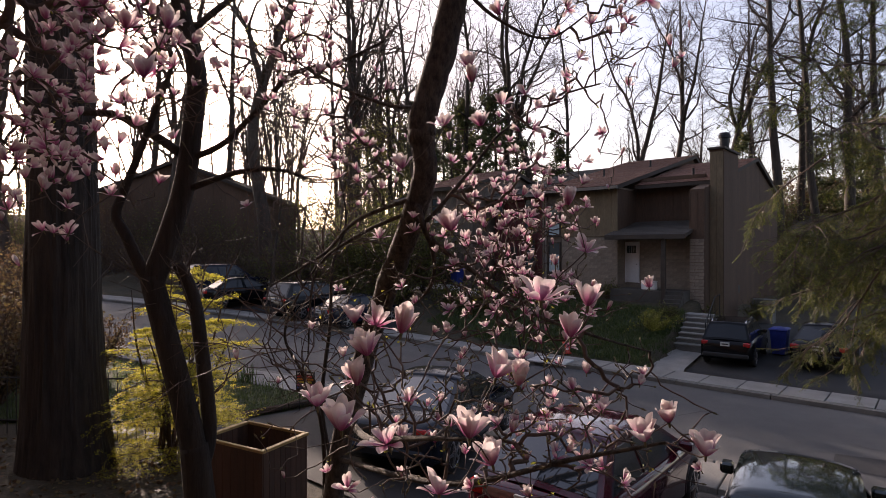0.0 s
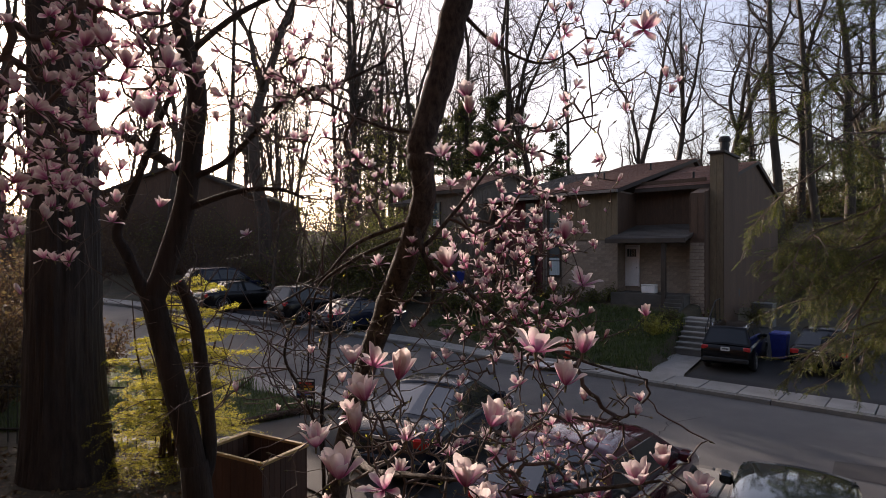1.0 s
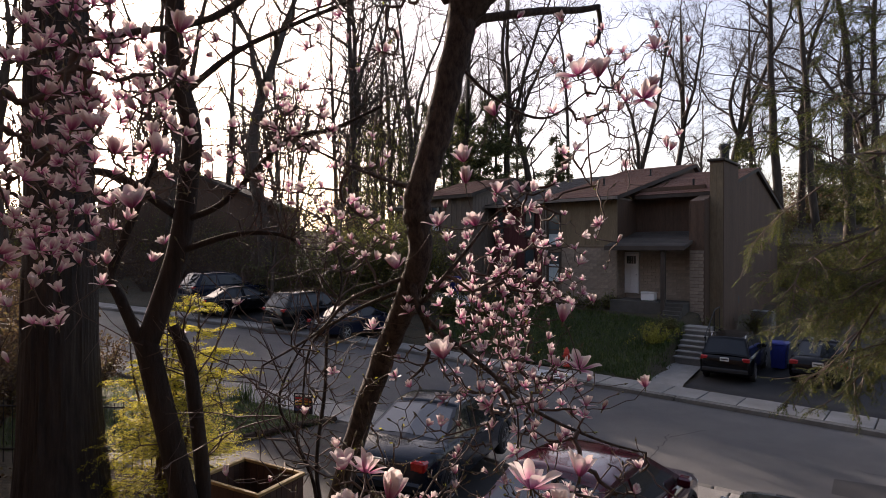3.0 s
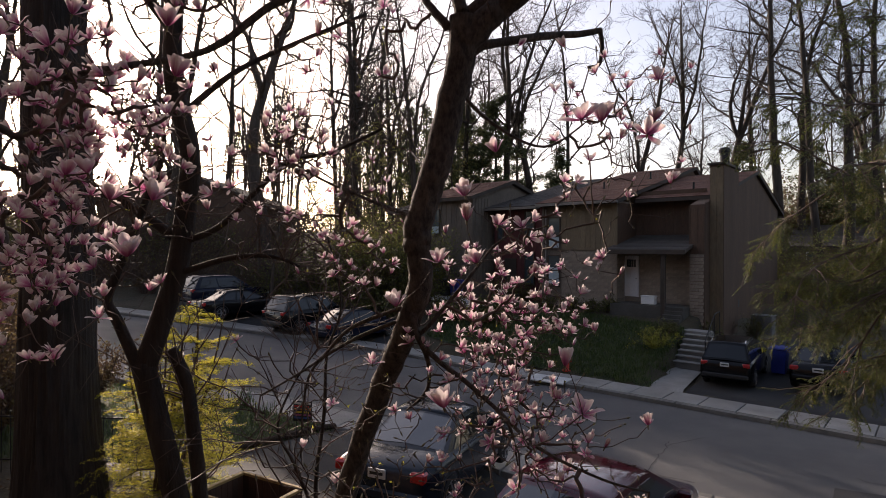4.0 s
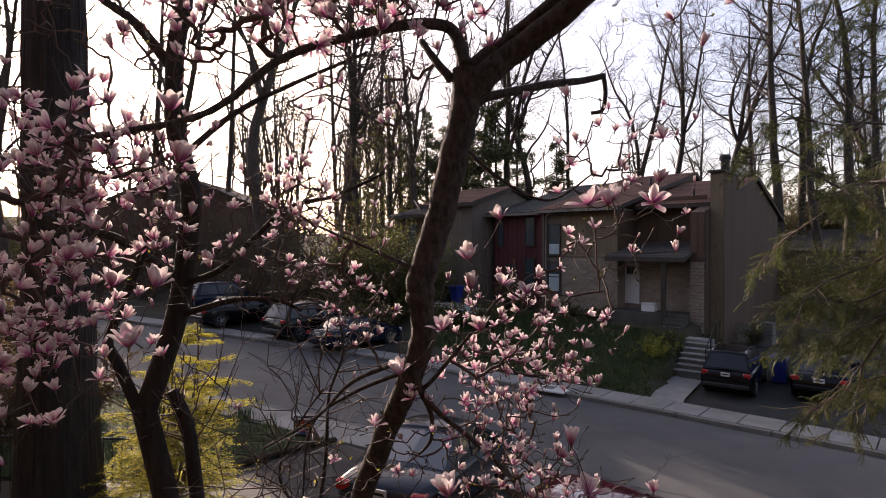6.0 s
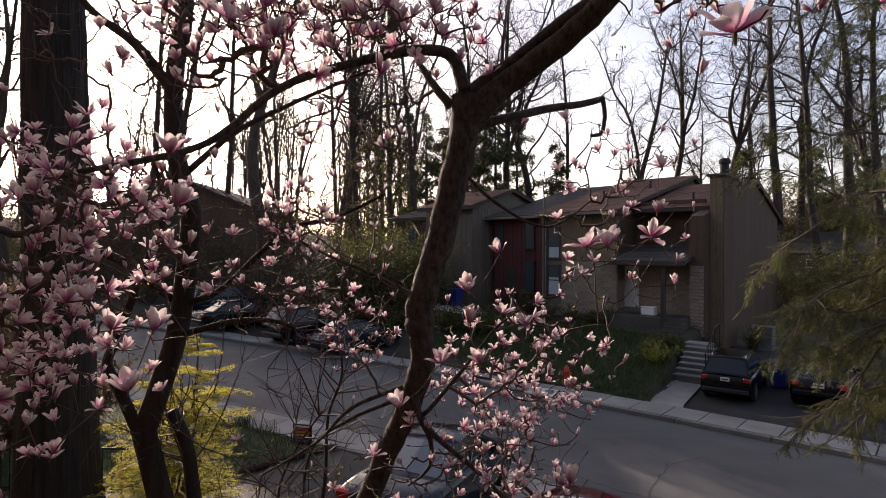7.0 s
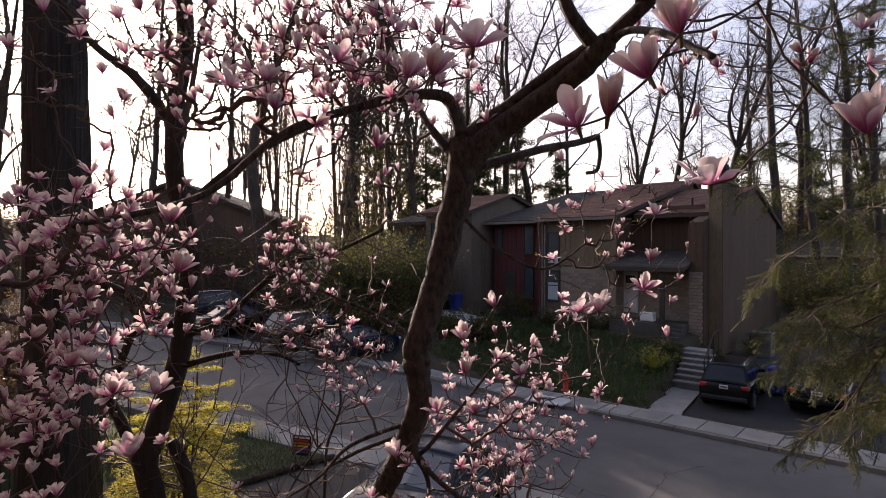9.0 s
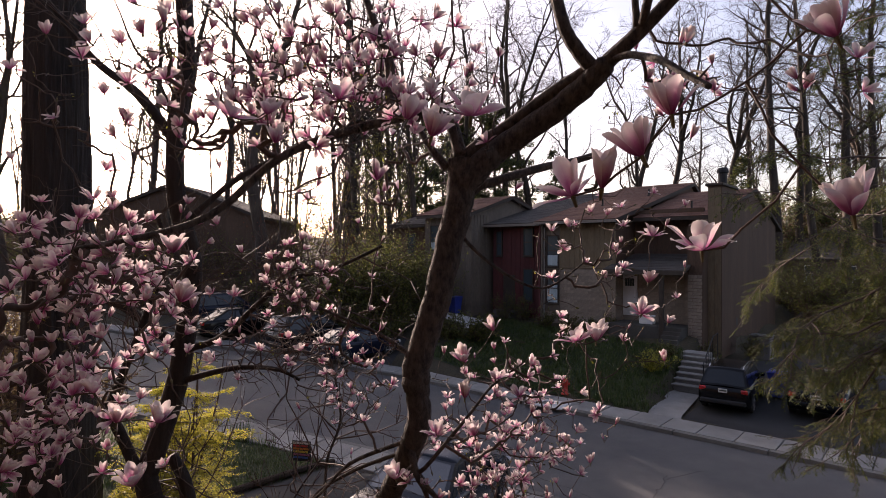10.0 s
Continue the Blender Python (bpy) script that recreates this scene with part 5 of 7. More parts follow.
def bush(x, y, w, d, h, leaves, size, material, seed, label, stems=26, category="bush", lift=0.0, flat=0.8):
    rng = np.random.default_rng(seed)
    z = gz(x, y) + lift
    b = thing("bush", pose(x, y, z), label, category)
    wood, tips = Mesh(), []
    for i in range(stems):
        a, e = rng.uniform(0, 2 * math.pi), rng.uniform(0.15, 1.0)
        dirn = Vector((math.cos(a) * w * e, math.sin(a) * d * e, h * rng.uniform(0.6, 1.1)))
        bp, dd = branch_points(rng, (math.cos(a) * w * 0.12, math.sin(a) * d * 0.12, -0.05), dirn, dirn.length, 5, -0.03, 0.3)
        wood.tube(bp, [0.016, 0.013, 0.01, 0.008, 0.006, 0.004], 4, False)
        for _ in range(5):
            q = int(rng.integers(1, 5))
            d2 = (bp[q + 1] - bp[q]).normalized() + rand_perp(rng, dd) * 0.8
            sp, _d = branch_points(rng, bp[q], d2, dirn.length * rng.uniform(0.2, 0.45), 3, 0.0, 0.3)
            wood.tube(sp, [0.008, 0.006, 0.005, 0.003], 3, False)
            tips += [(np.array(sp[k]), np.array(sp[k + 1])) for k in range(3)]
    part("stems", wood, M_TWIG, b)
    if leaves:
        idx = rng.integers(0, len(tips), leaves)
        s = rng.random(leaves)[:, None]
        c = np.array([tips[i][0] for i in idx]) * (1 - s) + np.array([tips[i][1] for i in idx]) * s + rng.normal(0, 0.05 * h ** 0.5, (leaves, 3))
        part("leaves", quads_mesh("leaves", leaf_quads(rng, c, size, flat)), material, b)
    return b


# undergrowth behind the parked cars and round the houses
rngb = np.random.default_rng(5)
# bearing, distance, half width, height, leaf, number of leaves
BAY_SHRUBS = [
    (-0.62, 36, 2.6, 3.4, M_BROWNLEAF, 900), (-0.52, 35, 2.4, 3.0, M_BROWNLEAF, 900), (-0.42, 37, 2.6, 3.6, M_BROWNLEAF, 1000), (-0.36, 34.5, 2.2, 2.8, M_BROWNLEAF, 900),
    (-0.3, 33.8, 2.0, 2.6, M_OLIVE, 1400), (-0.25, 34.5, 2.2, 4.2, M_OLIVE, 1500), (-0.2, 34, 2.2, 3.0, M_OLIVE, 2400), (-0.16, 36, 2.4, 5.0, M_OLIVE, 2600),
    (-0.11, 35, 2.2, 4.4, M_OLIVE, 2800), (-0.07, 37, 2.0, 5.2, M_OLIVE, 2400), (-0.03, 36, 1.6, 3.0, M_OLIVE, 1600),
]
HOUSE_SHRUBS = [
    (-0.175, 33.2, 1.8, 4.4, M_OLIVE, 6000), (-0.125, 32.6, 1.9, 5.2, M_OLIVE, 7500), (-0.075, 32.2, 1.8, 5.0, M_OLIVE, 7500), (-0.03, 33, 1.5, 4.4, M_OLIVE, 5500),
    (-0.14, 31.5, 1.6, 1.8, M_OLIVE, 2400), (-0.09, 31, 1.4, 1.5, M_OLIVE, 2000), (0.015, 29.8, 1.2, 1.3, M_OLIVE, 1800), (0.07, 30.0, 1.2, 1.4, M_OLIVE, 1800),
]
LEFT_SHRUBS = [
    (-0.86, 46, 3.4, 9.0, M_BROWNLEAF, 7000), (-0.79, 50, 3.4, 9.5, M_BROWNLEAF, 7000), (-0.74, 46, 3.0, 5.5, M_OLIVE, 4000), (-0.93, 42, 3.0, 5.5, M_OLIVE, 4000),
    (-0.575, 39.5, 2.4, 5.2, M_BROWNLEAF, 2200), (-0.5, 39.8, 2.4, 5.0, M_OLIVE, 1800), (-0.44, 39.5, 2.2, 5.4, M_BROWNLEAF, 2200), (-0.37, 39.0, 2.2, 4.8, M_OLIVE, 2200),
    (-0.7, 37, 2.6, 3.2, M_BROWNLEAF, 900),
]
BACK_SHRUBS = [
    (-0.23, 44, 3.0, 7.0, M_OLIVE, 2600), (-0.13, 46, 3.0, 8.0, M_OLIVE, 2600), (-0.3, 47, 3.0, 6.0, M_BROWNLEAF, 1500), (0.7, 40, 2.5, 4.0, M_BROWNLEAF, 3500),
    (0.62, 42, 2.5, 4.0, M_OLIVE, 3500), (0.66, 38, 2.4, 4.6, M_OLIVE, 5000), (0.74, 36, 2.4, 4.6, M_OLIVE, 5000), (0.79, 39, 2.6, 5.0, M_BROWNLEAF, 4000),
    (0.58, 45, 2.6, 5.0, M_OLIVE, 5000), (0.83, 35, 2.4, 4.6, M_OLIVE, 4000),
]
for b_, y, w, h, mat_, n in BAY_SHRUBS + HOUSE_SHRUBS + LEFT_SHRUBS + BACK_SHRUBS:
    bush(b_ * y, y, w, w * 0.8, h, n, 0.13, mat_, int(rngb.integers(1, 9999)), "loose leafing undergrowth behind the parking bays" if y > 33 else "rounded green shrub before the townhouses", 60)
for i in range(34):
    b_ = -0.95 + 1.9 * (i + rngb.random()) / 34
    y = rngb.uniform(58, 74)
    if 0.1 < b_ < 0.55 and i % 3:
        continue
    bush(b_ * y, y, rngb.uniform(3.5, 5.5), 3.0, rngb.uniform(6.5, 10.5) * (0.6 if -0.75 < b_ < -0.4 else 0.7 if b_ > 0.1 else 1), 1100, 0.26, M_BROWNLEAF if i % 3 else M_OLIVE, int(rngb.integers(1, 9999)), "thicket of saplings in first leaf in the far wood", 40)
for i in range(18):
    b_ = 0.5 + 0.46 * (i + rngb.random()) / 18
    y = rngb.uniform(52, 64)
    bush(b_ * y, y, rngb.uniform(3.0, 4.5), 2.5, rngb.uniform(7.0, 10.0), 4200, 0.24, M_OLIVE if i % 3 else M_BROWNLEAF, int(rngb.integers(1, 9999)), "thicket of saplings in first leaf in the far wood", 46)
for x, y, w, h in ((-9.9, 13.0, 1.2, 2.9), (-11.0, 14.6, 1.3, 3.0), (-12.6, 16.0, 1.4, 3.2), (-8.4, 10.6, 0.9, 2.2), (-9.6, 9.8, 1.0, 2.6), (-9.6, 11.8, 1.0, 1.9), (-11.6, 13.2, 1.2, 2.2), (-8.6, 13.8, 0.9, 1.4), (-13.5, 14.5, 1.3, 2.4)):
    bush(x, y, w, w, h, 4500, 0.075, M_BROWNLEAF, int(rngb.integers(1, 9999)), "loose brown garden shrub beside the big tree", 30)
for u, v, w, h in ((-12.9, 27.2, 0.5, 0.9), (-13.8, 27.15, 0.6, 0.7), (-15.0, 27.1, 0.6, 0.8), (-16.3, 27.0, 0.7, 1.0), (-18.2, 27.6, 0.8, 1.3), (-19.4, 27.4, 0.8, 1.5), (-8.0, 27.5, 0.5, 1.1), (-6.9, 30.4, 0.6, 1.3)):
    x, y = uv(u, v)
    bush(x, y, w, w * 0.7, h, 1400, 0.07, M_OLIVE, int(rngb.integers(1, 9999)), "small dark green shrub against the house wall", 22)
bush(*uv(-9.0, 23.5), 0.8, 0.6, 0.85, 2600, 0.06, M_LEAFBUD, 77, "yellow-flowered low shrub on the sloping lawn", 26)
bush(*uv(-9.1, 24.9), 0.7, 0.5, 0.7, 1500, 0.07, M_OLIVE, 78, "low green plant beside the steps", 22)


def grass_tufts(name, places, blade, count, label, kind="stuff", width=0.006):
    """Upright bent blades round the given points."""
    rng = np.random.default_rng(len(places))
    p = np.repeat(np.asarray(places), count, 0)
    n = len(p)
    a = rng.uniform(0, 2 * math.pi, n)
    ln = blade * rng.uniform(0.5, 1.2, n)
    off = np.stack([rng.normal(0, 0.07, n), rng.normal(0, 0.07, n), np.zeros(n)], 1)
    base = p + off
    dirn = np.stack([np.cos(a), np.sin(a), np.zeros(n)], 1)
    side = np.stack([-np.sin(a), np.cos(a), np.zeros(n)], 1) * width
    tip = base + dirn * (ln * 0.45)[:, None] + np.array([0, 0, 1]) * ln[:, None]
    q = np.stack([base - side, base + side, tip + side * 0.2, tip - side * 0.2], 1)
    ob = part(name, quads_mesh(name, q), M_GRASS)
    return tagged(ob, label, "grass", "", kind)


def scatter(corners, n, seed):
    rng = np.random.default_rng(seed)
    a, b, c, d = [np.array(p) for p in corners]
    s, t = rng.random((n, 1)), rng.random((n, 1))
    p = (a * (1 - s) + b * s) * (1 - t) + (d * (1 - s) + c * s) * t
    return np.column_stack([p, ground_z(p[:, 0], p[:, 1])])


grass_tufts("grass", scatter([uv(-19, 20.2), uv(-8.0, 20.2), uv(-8.5, 26.0), uv(-20, 27.6)], 5200, 1), 0.19, 9, "uneven green lawn grass before the townhouse", width=0.009)
grass_tufts("grass", scatter([(-12, 8.5), (-4.75, 10.5), (-2.55, 13.9), (-11.5, 16.6)], 5200, 2), 0.13, 9, "short lawn grass beside the pavement")
for x, y in ((-5.3, 15.0), (-4.55, 14.75)):
    g = grass_tufts("leaf_tuft", np.array([[x + dx, y + dy, gz(x, y)] for dx in (-0.2, 0, 0.2) for dy in (-0.1, 0.1)]), 0.5, 14, "tuft of narrow upright leaves by the pavement", "thing", 0.012)
    tagged(g, category="plant")
rngl = np.random.default_rng(8)
lp = np.concatenate([scatter([(-14, 2.5), (-1.5, 4), (-3, 9), (-12, 9)], 5000, 4), scatter([(-5, 1.5), (5, 1.5), (4, 4.5), (-4, 6)], 4000, 5)])
lp[:, 2] += 0.03
tagged(part("leaf_litter", quads_mesh("leaf_litter", leaf_quads(rngl, lp, 0.07, 0.15, 0.7)), M_BROWNLEAF), "fallen brown leaves on the ground", "leaves", "", "stuff")

# ---------------------------------------------------------------- the great trunk


def great_trunk():
    x0, y0 = -5.45, 8.2
    z0 = gz(x0, y0)
    t = thing("great_tree", pose(x0, y0, z0), "huge straight tree trunk with dark furrowed bark", "tree")
    m = Mesh()
    sides, rings = 120, 110
    rng = np.random.default_rng(21)
    for j in range(rings):
        h = -0.4 + 15.5 * j / (rings - 1)
        r = 0.475 + 0.085 * math.exp(-max(h, 0) / 2.2) + 0.08 * math.exp(-max(h, 0) / 0.5) - 0.012 * h
        cx = 0.02 * math.sin(h * 0.4) - 0.03 * h + 0.0016 * h * h
        for i in range(sides):
            a = 2 * math.pi * i / sides
            f = noise.noise((math.cos(a) * 6, math.sin(a) * 6, h * 0.7)) * 0.022 + 0.03 * abs(noise.noise((math.cos(a) * 11, math.sin(a) * 11, h * 0.9))) - 0.012 + 0.03 * noise.noise((math.cos(a) * 1.2, math.sin(a) * 1.2, h * 0.35))
            m.v.append((cx + (r + f) * math.cos(a), (r + f) * math.sin(a), h))
    m.n = len(m.v)
    m.f = [(j * sides + i, j * sides + (i + 1) % sides, (j + 1) * sides + (i + 1) % sides, (j + 1) * sides + i) for j in range(rings - 1) for i in range(sides)]
    part("trunk", m, M_BARK_BIG, t)
    for k in range(7):
        crown = Mesh()
        a = rng.uniform(0, 2 * math.pi)
        lp_, d = branch_points(rng, (0.1, 0, 11 + k * 0.55), (math.cos(a), math.sin(a), 0.7), 6, 7, 0.06, 0.25)
        crown.tube(lp_, [0.16 - 0.02 * i for i in range(8)], 7)
        for _ in range(8):
            q = int(rng.integers(2, 7))
            sp, _d = branch_points(rng, lp_[q], rand_perp(rng, d) + d * 0.6, rng.uniform(1, 2.5), 4, 0.05, 0.3)
            crown.tube(sp, [0.035, 0.028, 0.02, 0.014, 0.008], 4)
        part("limb", crown, M_BARK_BIG, t)


great_trunk()

# ---------------------------------------------------------------- magnolia


def blossom_mesh(kind, seed, slim=False):
    """Tepals in two whorls; kind 0 (closed bud) to 3 (wide open); foot at the origin, opening along z."""
    rng = np.random.default_rng(seed)
    count, openness = ((5, 0.02), (8, 0.26), (9, 0.58), (9, 0.92))[kind]
    count -= 1 if slim and kind else 0
    vs, fs, uvs = [], [], []
    rows, cols = 10, 5
    for i in range(count):
        inner = i % 3 == 0 or kind == 0
        op = openness * (0.4 if inner else 1.0) * rng.uniform(0.6, 1.45)
        a = 2 * math.pi * (i * 0.382 + rng.uniform(-0.03, 0.03))
        ln = rng.uniform(0.8, 1.08) * (0.085 if kind else 0.07)
        wid = ln * rng.uniform(0.42, 0.56) * (0.8 if kind == 0 else 0.9 if slim else 1.0)
        out = Vector((math.cos(a), math.sin(a), 0))
        side = Vector((-math.sin(a), math.cos(a), 0))
        turn, wave = rng.normal(0, 0.16), rng.uniform(0, 6)
        p, ang = Vector((0, 0, 0)) + out * 0.004, op * 1.0 + 0.25
        o = len(vs)
        for r in range(rows):
            s = r / (rows - 1)
            # leaves the foot outward, stands up, and curls out at the tip
            ang = (0.55 + op * 0.9) * (1 - s) ** 1.5 + op * 1.05 * s - (0.55 - op * 0.5) * s * (1 - s) + (0.35 * op * s ** 3)
            d = out * math.sin(ang) + Vector((0, 0, 1)) * math.cos(ang)
            if r:
                p = p + d * (ln / (rows - 1))
            half = wid * 0.5 * (0.16 + 0.84 * (s / 0.62) ** 0.8 if s < 0.62 else max(0.012, 1 - ((s - 0.62) / 0.385) ** 2) ** 0.5)
            nrm = side.cross(d)
            for c in range(cols):
                u = (c / (cols - 1)) * 2 - 1
                # cupped across, folding towards the flower's middle
                cup = (1 - op * 0.5) * 0.55
                rim = 0.14 * half * abs(u) * s * math.sin(wave + 7 * s + 2 * u) + turn * half * u * s
                vs.append(tuple(p + side * (half * u * (1 - 0.12 * u * u)) - out * (half * u * u * cup * math.cos(ang)) + Vector((0, 0, 1)) * (half * u * u * cup * math.sin(ang)) + nrm * rim))
                uvs.append((u * 0.5 + 0.5, s))
        fs += [(o + r * cols + c, o + r * cols + c + 1, o + (r + 1) * cols + c + 1, o + (r + 1) * cols + c) for r in range(rows - 1) for c in range(cols - 1)]
    me = bpy.data.meshes.new("blossom")
    me.from_pydata(vs, [], fs)
    layer = me.uv_layers.new(name="UVMap")
    for lp_ in me.loops:
        layer.data[lp_.index].uv = uvs[lp_.vertex_index]
    me.shade_smooth()
    me.materials.append(M_PETAL)
    return me


BLOSSOMS = [[blossom_mesh(k, 50 + 10 * k + j, j > 2) for j in range(8)] for k in range(4)]

# limbs of the magnolia: radius at both ends, then the way of the limb
TRUNK_WAYS = [
    (0.075, 0.072, [(-0.98, 4.05, 0.6), (-0.78, 4.0, 2.6), (-0.6, 3.92, 3.45), (-0.385, 3.72, 4.07), (-0.225, 3.5, 4.45), (-0.15, 3.4, 4.67), (-0.105, 3.36, 4.83), (-0.125, 3.35, 5.04)]),
    (0.08, 0.085, [(-0.125, 3.35, 5.02), (-0.118, 3.35, 5.16), (-0.02, 3.35, 5.48), (0.058, 3.35, 5.82), (0.13, 3.35, 6.15), (0.14, 3.35, 6.36)]),
    (0.08, 0.055, [(0.14, 3.35, 6.2), (0.28, 3.33, 6.35), (0.41, 3.31, 6.45), (0.69, 3.13, 6.63), (0.84, 3.0, 6.76), (0.88, 2.97, 6.8)]),
    (0.05, 0.04, [(0.13, 3.37, 6.34), (0.27, 3.36, 6.46), (0.4, 3.33, 6.54), (0.64, 3.17, 6.7), (0.82, 3.02, 6.8)]),
    (0.045, 0.03, [(0.86, 2.98, 6.78), (0.93, 2.92, 6.85), (1.02, 2.85, 6.93), (1.2, 2.75, 7.12), (1.4, 2.5, 7.35)]),
]
RIGHT_WAYS = [
    (0.045, 0.03, [(0.84, 3.0, 6.77), (0.75, 3.0, 6.87), (0.66, 3.0, 7.03), (0.6, 3.1, 7.4)]),
    (0.022, 0.014, [(1.0, 2.85, 6.95), (0.99, 2.85, 7.1), (0.98, 2.9, 7.4)]),
    (0.021, 0.013, [(0.87, 2.97, 6.79), (0.94, 2.83, 6.8), (1.0, 2.55, 6.68), (1.05, 2.4, 6.57), (1.1, 2.28, 6.48)]),
    (0.024, 0.006, [(1.02, 2.85, 6.93), (1.0, 2.3, 7.45), (0.8, 1.5, 7.3), (0.6, 1.0, 6.8), (0.45, 0.95, 6.5)]),
    (0.016, 0.005, [(0.9, 1.7, 7.35), (0.4, 1.3, 7.1), (0.1, 1.15, 6.75), (0.03, 1.1, 6.5)]),
    (0.034, 0.02, [(0.12, 3.35, 6.1), (0.22, 3.37, 6.19), (0.3, 3.4, 6.225), (0.65, 3.6, 6.35), (0.9, 3.75, 6.42), (1.075, 3.85, 6.485)]),
    (0.017, 0.012, [(1.07, 3.85, 6.485), (1.085, 3.85, 6.38), (1.065, 3.85, 6.257), (0.99, 3.85, 6.235)]),
]
LEFT_WAYS = [
    (0.042, 0.026, [(0.13, 3.35, 6.38), (0.08, 3.38, 6.56), (0.0, 3.36, 6.62), (-0.2, 3.3, 6.6), (-0.44, 3.2, 6.51)]),
    (0.025, 0.012, [(-0.44, 3.2, 6.51), (-0.73, 3.1, 6.39), (-0.91, 3.0, 6.25), (-1.08, 2.9, 6.05), (-1.22, 2.8, 5.94), (-1.45, 2.7, 5.86), (-1.72, 2.7, 5.81), (-2.03, 2.7, 5.72)]),
    (0.036, 0.022, [(-0.29, 3.28, 6.59), (-0.3, 3.4, 6.92), (-0.38, 3.5, 7.16), (-0.5, 3.6, 7.5)]),
    (0.03, 0.018, [(0.05, 3.35, 6.3), (-0.04, 3.4, 6.42), (-0.13, 3.5, 6.58)]),
    (0.024, 0.006, [(-0.16, 3.38, 4.66), (-0.12, 3.3, 4.52), (-0.06, 3.4, 4.35), (-0.07, 3.5, 4.15), (-0.2, 3.6, 4.0)]),
    (0.019, 0.004, [(-0.18, 3.4, 4.6), (-0.04, 3.35, 4.4), (0.16, 3.3, 4.25), (0.33, 3.2, 4.12), (0.5, 2.9, 4.02), (0.77, 2.7, 3.94), (0.99, 2.7, 3.88)]),
]
LOW_WAYS = [
    (0.014, 0.004, [(0.33, 3.2, 4.12), (0.43, 3.4, 3.95), (0.48, 3.4, 3.7)]),
    (0.017, 0.004, [(-0.21, 3.48, 4.5), (-0.1, 3.3, 4.53), (0.07, 3.3, 4.72), (0.2, 3.3, 4.88), (0.33, 3.3, 5.04), (0.55, 3.3, 5.2)]),
    (0.015, 0.005, [(-0.17, 3.4, 4.68), (-0.52, 3.4, 4.54), (-0.72, 3.4, 4.34), (-1.05, 3.4, 4.14)]),
    (0.014, 0.005, [(-0.19, 3.44, 4.6), (-0.55, 3.5, 4.44), (-0.8, 3.55, 4.22), (-0.86, 3.6, 3.7)]),
    (0.022, 0.005, [(-0.66, 3.93, 3.2), (-0.35, 2.6, 3.5), (-0.1, 2.0, 3.7), (0.1, 1.75, 3.78)]),
    (0.02, 0.005, [(-0.72, 3.95, 2.9), (0.0, 2.7, 3.25), (0.5, 2.2, 3.55), (0.75, 1.9, 3.72)]),
    (0.016, 0.004, [(-0.15, 3.34, 5.2), (-0.4, 3.6, 5.3), (-0.75, 3.6, 5.45), (-1.0, 3.5, 5.6)]),
    (0.014, 0.004, [(0.05, 3.35, 6.0), (0.3, 3.35, 5.75), (0.6, 3.3, 5.6), (0.85, 3.3, 5.75)]),
]
NAMED = [
    (0.0, 2.66, 4.98), (0.18, 2.66, 4.98), (0.13, 2.6, 5.17), (0.31, 3.0, 5.17), (0.51, 2.3, 4.58), (0.25, 1.45, 4.27), (0.41, 1.6, 4.24), (0.35, 1.55, 4.16), (0.58, 2.3, 4.39),
    (-0.29, 1.85, 4.16), (-0.22, 1.85, 4.15), (-0.12, 1.62, 4.16), (-0.22, 1.65, 4.09), (-0.24, 1.58, 4.02), (-0.27, 1.5, 3.92), (-0.16, 1.6, 3.85), (0.07, 1.5, 3.9), (0.14, 1.5, 4.06),
    (0.19, 1.42, 4.06), (-0.01, 1.5, 3.75), (0.6, 1.68, 3.83), (0.68, 1.7, 3.88), (0.79, 1.7, 3.78), (0.14, 1.6, 3.79), (-0.4, 1.8, 3.9), (0.03, 2.1, 4.47)]
NAMED_HIGH = [
    (0.07, 0.98, 6.07), (0.0, 1.1, 6.06), (0.28, 0.92, 5.94), (0.24, 0.95, 5.93), (0.47, 0.98, 5.84), (0.32, 0.85, 5.98), (-0.08, 1.6, 6.21), (0.6, 0.8, 5.89), (0.36, 0.84, 6.04),
    (0.59, 0.82, 6.15), (-0.21, 2.0, 6.09), (-0.57, 2.0, 6.22), (-0.6, 2.0, 6.32), (-0.8, 2.2, 6.36), (-0.31, 1.8, 6.32), (-0.96, 2.07, 5.83), (-0.93, 2.07, 5.65), (-1.06, 2.0, 5.01),
    (-1.16, 2.07, 5.21), (0.6, 2.12, 5.51), (0.52, 2.1, 5.51), (0.26, 2.6, 5.48), (-0.19, 2.65, 4.78), (0.13, 2.8, 5.3), (0.94, 2.6, 5.56), (1.08, 2.9, 5.69), (1.14, 3.0, 5.93),
    (-1.26, 2.1, 5.31), (-1.34, 2.1, 5.3), (-1.01, 2.07, 5.21)]
# clouds of flowers and twigs: middle, half extents, number of blossoms, number of bare twigs
LOW_CLOUDS = [
    ((0.4, 3.6, 4.6), (0.47, 0.5, 0.46), 215, 80), ((0.48, 3.05, 4.08), (0.3, 0.3, 0.22), 60, 40), ((-0.15, 2.6, 3.75), (0.6, 0.6, 0.42), 0, 150),
    ((0.55, 2.8, 3.7), (0.5, 0.5, 0.4), 14, 80), ((0.5, 2.65, 3.5), (0.62, 0.35, 0.25), 50, 60), ((0.0, 2.5, 3.6), (0.7, 0.5, 0.35), 30, 90),
    ((0.25, 3.2, 4.2), (0.7, 0.4, 0.3), 24, 60), ((-0.6, 3.3, 4.2), (0.5, 0.5, 0.4), 6, 60),
]
